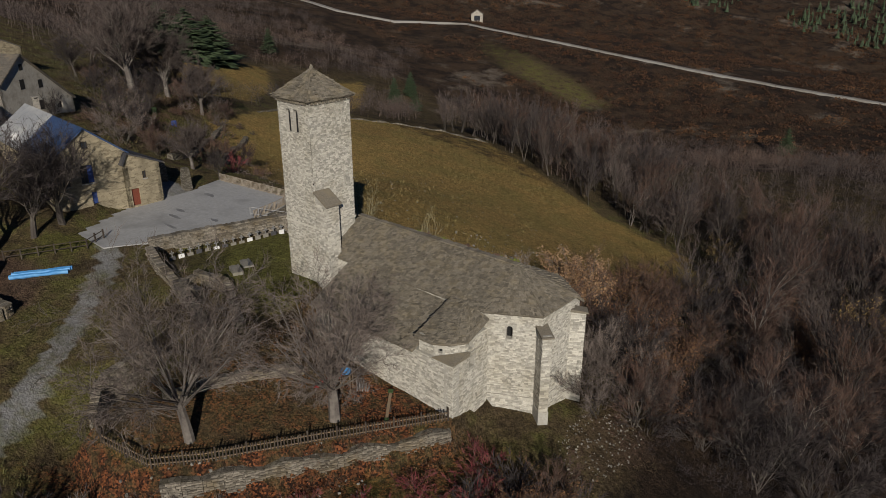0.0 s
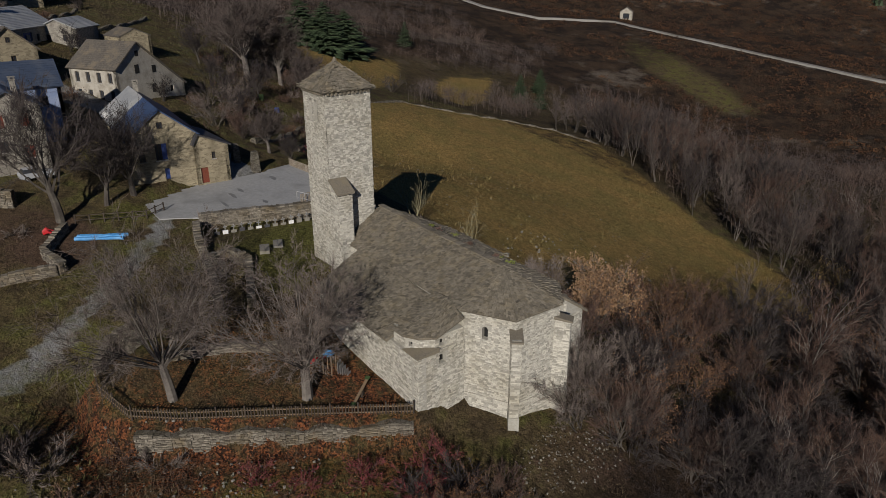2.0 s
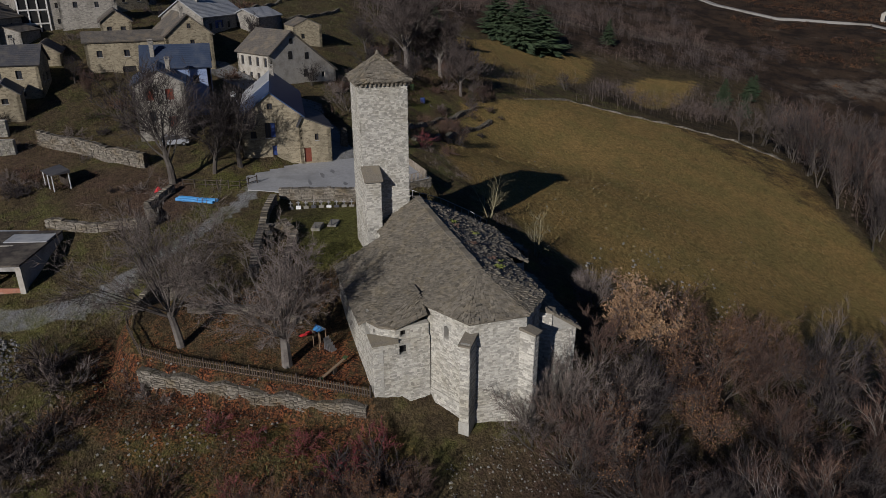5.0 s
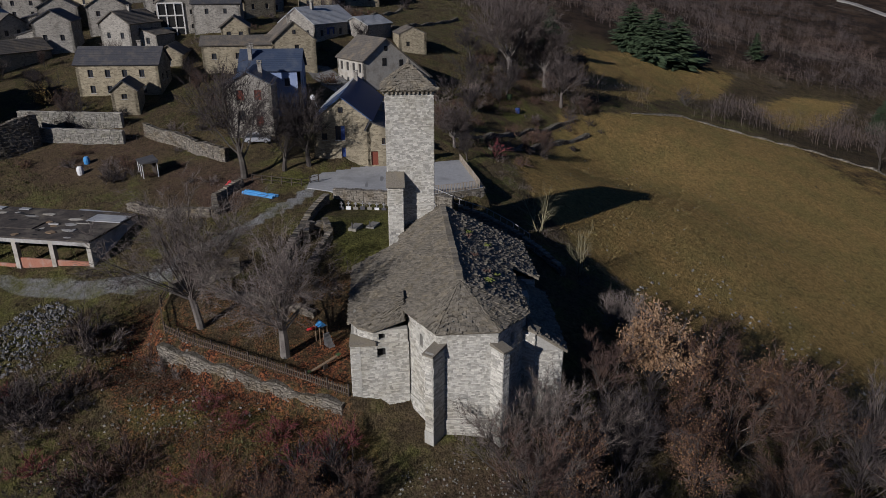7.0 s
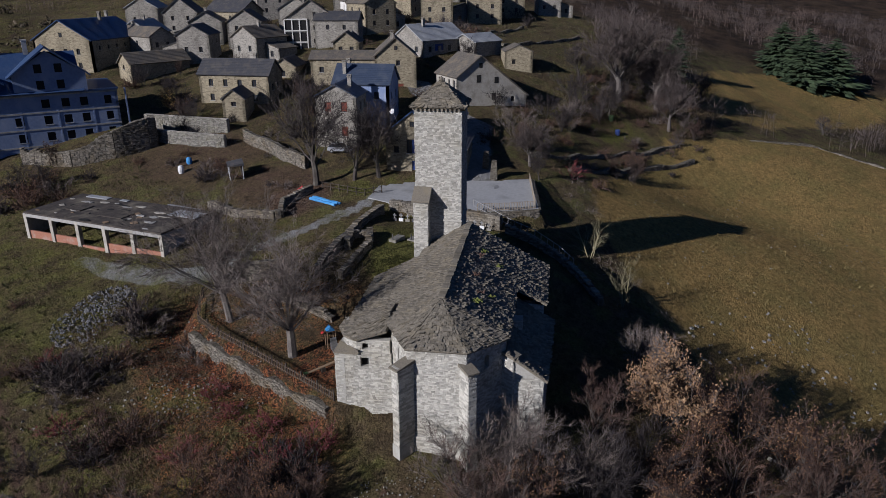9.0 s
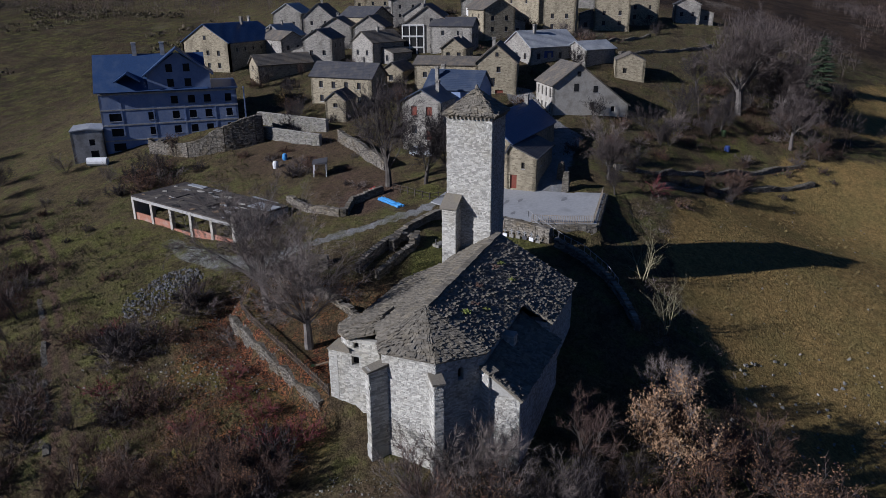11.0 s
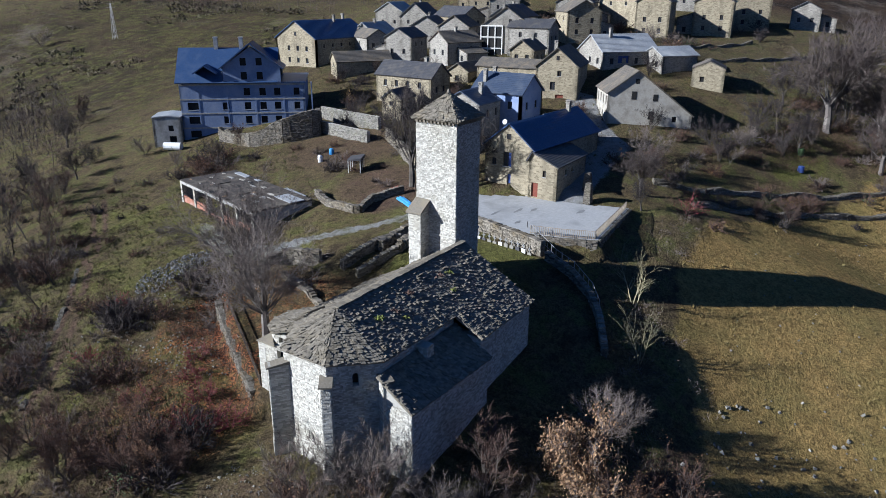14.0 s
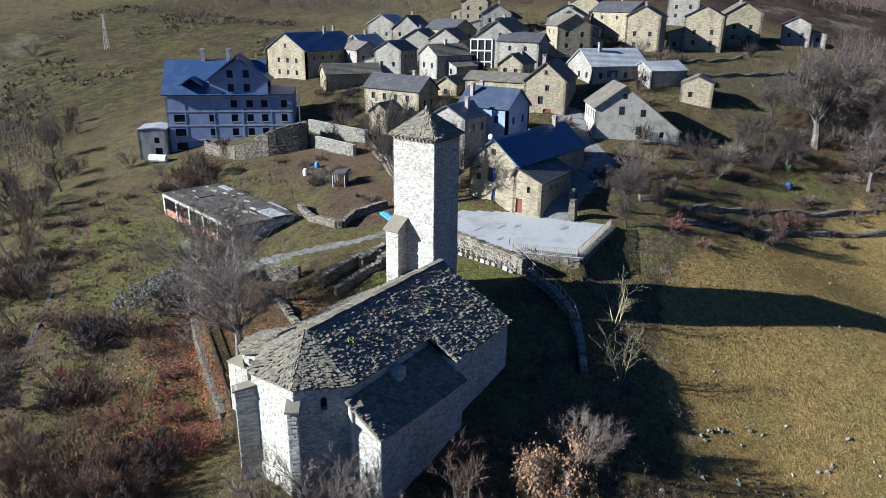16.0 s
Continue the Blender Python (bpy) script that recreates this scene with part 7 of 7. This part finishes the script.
for x, y, s in ((7.0, -10.0, 1.9), (9.0, -12.5, 2.0), (11.5, -9, 1.9), (8.0, -15.5, 1.6), (5.5, -12.5, 1.3)):
    plant("bramble_bush", low[1], x, y, x, s, "dark tangled leafless bush below the apse", "bush", "brambles")
plant("bramble_bush", low[2], -8.6, -26.4, 1, 1.5, "grey tangled bush against the retaining wall", "bush", "brambles")
plant("bramble_bush", low[0], -10.4, -28.6, 2, 1.2, "grey tangled bush against the retaining wall", "bush", "brambles")
# trees and shrubs round the village and gardens
for i, (x, y, s) in enumerate(((-73, 2, 0.9), (-89, 7, 0.8), (-97, 18, 0.7), (-100, 20, 1.0), (-108, 31, 0.9), (-105.5, 36.5, 0.8), (-139, 77, 0.9), (-84, 10, 0.8), (-55.5, 6.6, 0.6), (-118, 25, 1.3), (-122, 34, 1.1), (-104, 12, 0.9), (-98, 12, 0.8), (-116, 14, 1.1), (-128, 22, 1.2), (-92, 12, 0.7), (-125, 42, 1.0), (-130, 30, 1.0), (-135, 45, 1.0), (-67, 4, 0.7), (-46, -93, 0.6), (-50, -77, 0.6), (-64, -53, 0.5), (-47, -72, 0.6), (-55, -75, 0.7), (-44, -80, 0.5), (-81, -66, 0.8), (-76, -60, 0.6), (-85, -42, 0.6), (-67, -152, 0.9), (-111, -250, 1.0), (-60, -140, 0.8), (-40, -104, 0.8), (-34, -98, 0.8), (-28, -92, 0.8), (-24, -90, 0.9), (-20, -97, 1.0), (-30, -110, 1.0), (-46, -122, 1.0))):
    plant("garden_tree" if y > -60 else "hedge_tree", (thick + [dark_big])[(i * 3) % 5] if s < 1.2 else wood[2], x, y, i, s * (0.8 if (i * 3) % 5 == 4 else 1.0), "bare grey-brown tree among the garden terraces" if y > -60 else "bare bushy tree at the field edge", "tree", "village trees")
red = kit(70, 5, 1.9, 0.04, LOW, "twig_brown", "twig_red")
plant("red_shrub", red, -60.1, 11.6, 0, 1.4, "leafless shrub with dark red twigs", "shrub", "garden shrubs")
autumn = kit(72, 4, 2.2, 0.05, LOW, "bark_dark", "twig_brown", "leaf_gold", 900, 0.12)
plant("autumn_shrub", autumn, -79.5, -65.0, 0, 1.4, "shrub with orange and green leaves by the wall", "shrub", "garden shrubs")
# woods beyond the meadow
count = 0
for i in range(6000):
    x, y = rng.uniform(-130, 45), rng.uniform(36, 150)
    d = inside(MEADOW, x, y)
    if d > -1.0 or y < 46 and x < 0 or d < -34 or x < -98 and y < 112 or x < -112 or x > 25 + 0.2 * y:
        continue
    g = gold if count in (40, 150, 220) else birch if rng.random() < 0.05 else wood[i % 4]
    plant("woodland_tree", g, x, y, rng.uniform(0, 6), rng.uniform(0.85, 1.35), "leafless tree in the wood below the meadow", "tree", "woodland trees")
    count += 1
    if count > 240:
        break


def far_tree(s, x, y, z, tall, rng):
    """A small bare tree with a fuzz of fine twigs, for woods too far to pick trees apart."""
    o = Vector((x, y, z - 0.2))
    top = o + Vector((rng.uniform(-0.6, 0.6), rng.uniform(-0.6, 0.6), tall * 0.55))
    s.tube([o, top], [0.07, 0.03], 3, cap=False)
    mid = o.lerp(top, 0.85)
    for k in range(44):
        u = Vector((rng.gauss(0, 1), rng.gauss(0, 1), rng.gauss(0.2, 1))).normalized()
        p = mid + Vector((u.x * 0.36, u.y * 0.36, u.z * 0.4)) * tall * rng.uniform(0.15, 0.9)
        twig(s, p, (u + Vector((0, 0, 0.45))).normalized(), tall * rng.uniform(0.1, 0.2), 0.05, rng)


def scatter(name, polys, count, make, label, mat, seed, keep=lambda x, y: x == x):
    rng = random.Random(seed)
    s = Shape()
    areas = []
    for p in polys:
        xs, ys = [q[0] for q in p], [q[1] for q in p]
        areas.append((max(xs) - min(xs)) * (max(ys) - min(ys)))
    pts = []
    for p, a in zip(polys, areas):
        xs, ys = [q[0] for q in p], [q[1] for q in p]
        n = int(count * a / sum(areas))
        px = np.array([rng.uniform(min(xs), max(xs)) for _ in range(n)])
        py = np.array([rng.uniform(min(ys), max(ys)) for _ in range(n)])
        ok = (inside(p, px, py) > 0) & keep(px, py)
        pts += list(zip(px[ok], py[ok]))
    zs = terrain(np.array([p[0] for p in pts]), np.array([p[1] for p in pts]))
    for (x, y), z in zip(pts, zs):
        make(s, x, y, float(z), rng)
    return solid(name, s, M[mat], label, "woods" if "wood" in name else "scrub", kind="stuff")


def clear(x, y):
    return (inside(UPPER_MEADOW, x, y) < -2) & (inside(FAR_MEADOW, x, y) < -2) & (inside(MEADOW, x, y) < -2)


FAR_WOODS = [
    [(-115, 122), (-60, 128), (25, 118), (60, 110), (80, 190), (30, 255), (-120, 268), (-190, 232), (-180, 195)],
    [(-124, 72), (-152, 96), (-188, 122), (-200, 158), (-170, 172), (-128, 122)],
    [(-222, 118), (-236, 60), (-330, 50), (-400, 250), (-260, 270), (-205, 190)],
    [(-100, 10), (-108, 40), (-122, 62), (-160, 42), (-200, 60), (-250, 20), (-195, 16), (-130, 22)],
    [(-190, -150), (-165, -260), (-260, -330), (-340, -200), (-235, -120)],
    [(-240, -110), (-330, -190), (-400, 40), (-250, 10)],
    [(-14, -88), (-28, -98), (-48, -118), (-82, -190), (-60, -240), (10, -170), (10, -100)],
    [(-92, 118), (-42, 100), (-20, 96), (-1, 86), (5, 62), (8, 51), (34, 42), (60, 110), (-60, 128), (-115, 122)],
    [(26, 40), (40, 20), (70, 60), (60, 108), (25, 112), (4, 70)],
]
scatter("far_wood", FAR_WOODS, 14000, lambda s, x, y, z, r: far_tree(s, x, y, z, r.uniform(5, 9), r), "grey-brown leafless woods on the slopes", "far_twig", 5, lambda x, y: clear(x, y) & ((rolling(x, y, 21) > -0.3) | (x > -105) & (x < 80) & (y > 60)))


def heath(s, x, y, z, r):
    """A low ragged clump of heath: a dome of small sprays."""
    w = r.uniform(1.0, 2.9)
    for k in range(16):
        u = Vector((r.gauss(0, 1), r.gauss(0, 1), abs(r.gauss(0, 0.8)))).normalized()
        p = Vector((x, y, z - 0.1)) + Vector((u.x, u.y, u.z * 0.75)) * w * r.uniform(0.3, 1.0)
        a = turned(u, r, 1.0) * w * 0.32
        b = u.cross(a).normalized() * w * r.uniform(0.12, 0.26)
        s.add([p - b, p + b, p + a], [(0, 1, 2)])


scatter("pasture_scrub", [SOUTH_PASTURE], 900, heath, "low brown scrub clumps on the south pasture", "scrub_dull", 26, lambda x, y: rolling(x, y, 30) > 0.05)
VALLEY = [(-240, 262), (-100, 235), (20, 240), (90, 180), (220, 200), (260, 420), (140, 620), (-120, 640), (-330, 560), (-420, 420), (-380, 300)]
scatter("valley_scrub", [VALLEY], 20000, heath, "russet heath and low scrub in the valley", "scrub", 6, lambda x, y: (near(FAR_ROAD, x, y) > 8) & (rolling(x, y, 26) > -0.45) & (inside(VALLEY_GREEN, x, y) < -2))


def pine_dot(s, x, y, z, r):
    t = r.uniform(4, 9)
    for k in range(4):
        f = k / 4
        w = t * 0.26 * (1 - f)
        a0 = r.uniform(0, 2)
        ring = [Vector((x + w * r.uniform(0.6, 1.2) * math.cos(a0 + q * 1.257), y + w * r.uniform(0.6, 1.2) * math.sin(a0 + q * 1.257), z + t * (f * 0.85 + 0.05))) for q in range(5)]
        s.add(ring + [Vector((x, y, z + t * (f * 0.85 + 0.42)))], [(q, (q + 1) % 5, 5) for q in range(5)])


scatter("pine_wood", [[(-330, 560), (-160, 575), (-20, 560), (140, 560), (200, 760), (-60, 900), (-400, 780)]], 3200, pine_dot, "dark pine plantation on the far hillside", "needle", 8, lambda x, y: rolling(x, y, 40) > -0.15)
# brambles on the banks round the shed and the plots
for i in range(40):
    for _ in range(50):
        x, y = rng.uniform(-72, -18), rng.uniform(-92, -30)
        if near(ROAD, x, y) > 5 and not (-48 < x < -24 and -68 < y < -38) and (x < -44 or y < -66) and inside([(-80, -80), (-58, -62), (-40, -92), (-58, -108)], x, y) < -1:
            break
    plant("bramble_bush", low[i % 4], x, y, rng.uniform(0, 6), rng.uniform(0.5, 1.2), "low tangled leafless bramble on the bank", "bush", "brambles")
for i in range(8):
    x, y = -64 - 5.5 * i + rng.uniform(-6, 6), 12 + 3.4 * i + rng.uniform(-5, 6)
    plant("bramble_bush", low[i % 4], x, y, rng.uniform(0, 6), rng.uniform(0.5, 1.2), "low tangled leafless bramble on the terraces", "bush", "brambles")

# brush on the bank between the village and the meadow
for i in range(64):
    for _ in range(40):
        x, y = rng.uniform(-128, -60), rng.uniform(4, 46)
        if y > 0.0 + (-60 - x) * 0.25 and y < 14 + (-60 - x) * 0.62 and inside(GARDEN, x, y) < -1 and not (-100 < x < -78 and y < 6):
            break
    if i % 4:
        plant("bramble_bush", low[(0, 2, 3)[i % 3]], x, y, rng.uniform(0, 6), rng.uniform(0.8, 1.8), "low tangled brown brush on the bank", "bush", "brambles")
    else:
        plant("thicket_tree", thick[(i // 4) % 4], x, y, rng.uniform(0, 6), rng.uniform(0.4, 0.7), "many-stemmed leafless bush on the bank", "tree", "thicket")


def brush(s, x, y, z, r):
    """A knee-high tangle of thin stems."""
    w = r.uniform(0.5, 1.5)
    for k in range(30):
        u = Vector((r.gauss(0, 1), r.gauss(0, 1), abs(r.gauss(0.4, 0.8)))).normalized()
        twig(s, Vector((x + r.gauss(0, 0.5) * w, y + r.gauss(0, 0.5) * w, z - 0.05)) + u * w * r.uniform(0, 0.6), turned(u, r, 0.6), w * r.uniform(0.3, 0.7), 0.018, r)


SE_SLOPE = [(2, -7), (-3, -15), (-8, -28), (-20, -36), (-8, -44), (-14, -60), (-4, -80), (24, -70), (30, -20), (14, 2), (8, -3)]
E_SLOPE = [(7, 4), (14, 2), (30, -20), (44, 10), (40, 50), (12, 60), (-2, 40), (-14, 28), (-2, 13)]
N_BANK = [(-2, 11), (-18, 17), (-34, 12), (-58, 10), (-62, 15), (-34, 19), (-22, 26), (-8, 28)]
W_BANK = [(-60, 8), (-80, 8), (-100, 14), (-126, 24), (-126, 46), (-108, 42), (-84, 24)]
scatter("undergrowth", [SE_SLOPE, W_BANK], 11000, brush, "reddish-brown undergrowth and dead stems on the slopes", "under", 14, lambda x, y: (rolling(x, y, 6) > -0.05) & (near(TRACK, x, y) > 1.3))
# stems given the dark twig colour to deepen the thicket's shade
scatter("thicket_floor", [E_SLOPE], 6000, brush, "dead stems under the thicket, coloured dark for its shade", "twig_dark", 16, lambda x, y: rolling(x, y, 6) > -0.2)
scatter("bank_undergrowth", [N_BANK], 420, brush, "grey undergrowth on the shaded bank", "twig_grey", 15, lambda x, y: rolling(x, y, 6) > 0.0)


def tuft_of(s, x, y, z, r):
    """A grass tussock of a few bent blades."""
    h = r.uniform(0.18, 0.45)
    for k in range(7):
        a = r.uniform(0, 6.283)
        d = Vector((math.cos(a), math.sin(a), 0))
        p = Vector((x, y, z - 0.04)) + d * r.uniform(0, 0.16)
        b = Vector((-d.y, d.x, 0)) * r.uniform(0.03, 0.07)
        s.add([p - b, p + b, p + d * h * r.uniform(0.3, 0.9) + Vector((0, 0, h))], [(0, 1, 2)])


GRASS_SLOPE = [(8, -8), (-8, -30), (-20, -32), (-40, -40), (-60, -66), (-30, -90), (0, -80), (24, -60), (28, -20)]
scatter("grass_tussocks", [GRASS_SLOPE], 9000, tuft_of, "olive and straw grass tussocks on the slope", "tussock", 21, lambda x, y: (near(ROAD, x, y) > 2.2) & (inside(YARD, x, y) < -1.5) & (rolling(x, y, 5) > -0.3))
scatter("meadow_tussocks", [MEADOW], 2600, tuft_of, "straw-coloured tussocks in the dry meadow", "straw", 22, lambda x, y: rolling(x, y, 9) > -0.1)


def open_plot(x, y, gap):
    """True where no house stands within that gap."""
    for hx, hy, yaw, wide, deep in HOUSES:
        c, s = math.cos(yaw), math.sin(yaw)
        u, v = (x - hx) * c + (y - hy) * s, -(x - hx) * s + (y - hy) * c
        if -deep - gap < u < gap and abs(v) < wide / 2 + gap:
            return False
    return True


# shrubs and small trees in the yards between the houses
for x, y, s in ((-46.8, -76, 1.9), (-46.3, -69, 2.0), (-41.5, -69.5, 1.8), (-44, -72, 2.1), (-48.5, -72.5, 1.8), (-43, -65, 1.5), (-39.5, -73, 1.6), (-50.5, -45.5, 1.4), (-52.5, -43.5, 1.2), (-48.5, -44.5, 1.3), (-54, -46.5, 1.1)):
    plant("yard_shrub", low[int(s * 10) % 3], x, y, x * y, s, "dense tangled brown shrub beside the plots", "shrub", "village shrubs")
made = 0
while made < 70:
    x, y = rng.uniform(-190, -64), rng.uniform(-105, 4)
    if not open_plot(x, y, 1.6) or y < -60 and x > -88 or inside([(-80, -80), (-58, -62), (-40, -92), (-58, -108)], x, y) > -4:
        continue
    made += 1
    if made % 3:
        plant("yard_shrub", low[made % 4], x, y, rng.uniform(0, 6), rng.uniform(0.9, 1.9), "dark tangled shrub between the houses", "shrub", "village shrubs")
    else:
        plant("garden_tree", thick[made % 4], x, y, rng.uniform(0, 6), rng.uniform(0.5, 0.85), "bare grey-brown tree between the houses", "tree", "village trees")


VILLAGE = [(-64, 6), (-58, -36), (-74, -62), (-96, -112), (-200, -100), (-205, 18), (-126, 24)]
scatter("village_weeds", [VILLAGE], 5200, brush, "dry weeds and brush between the houses", "weeds", 23, lambda x, y: np.array([open_plot(a, b, 0.8) for a, b in zip(x, y)]) & (rolling(x, y, 7) > -0.1))
scatter("village_tussocks", [VILLAGE], 5000, tuft_of, "olive grass tussocks between the houses", "tussock", 24, lambda x, y: np.array([open_plot(a, b, 0.5) for a, b in zip(x, y)]))
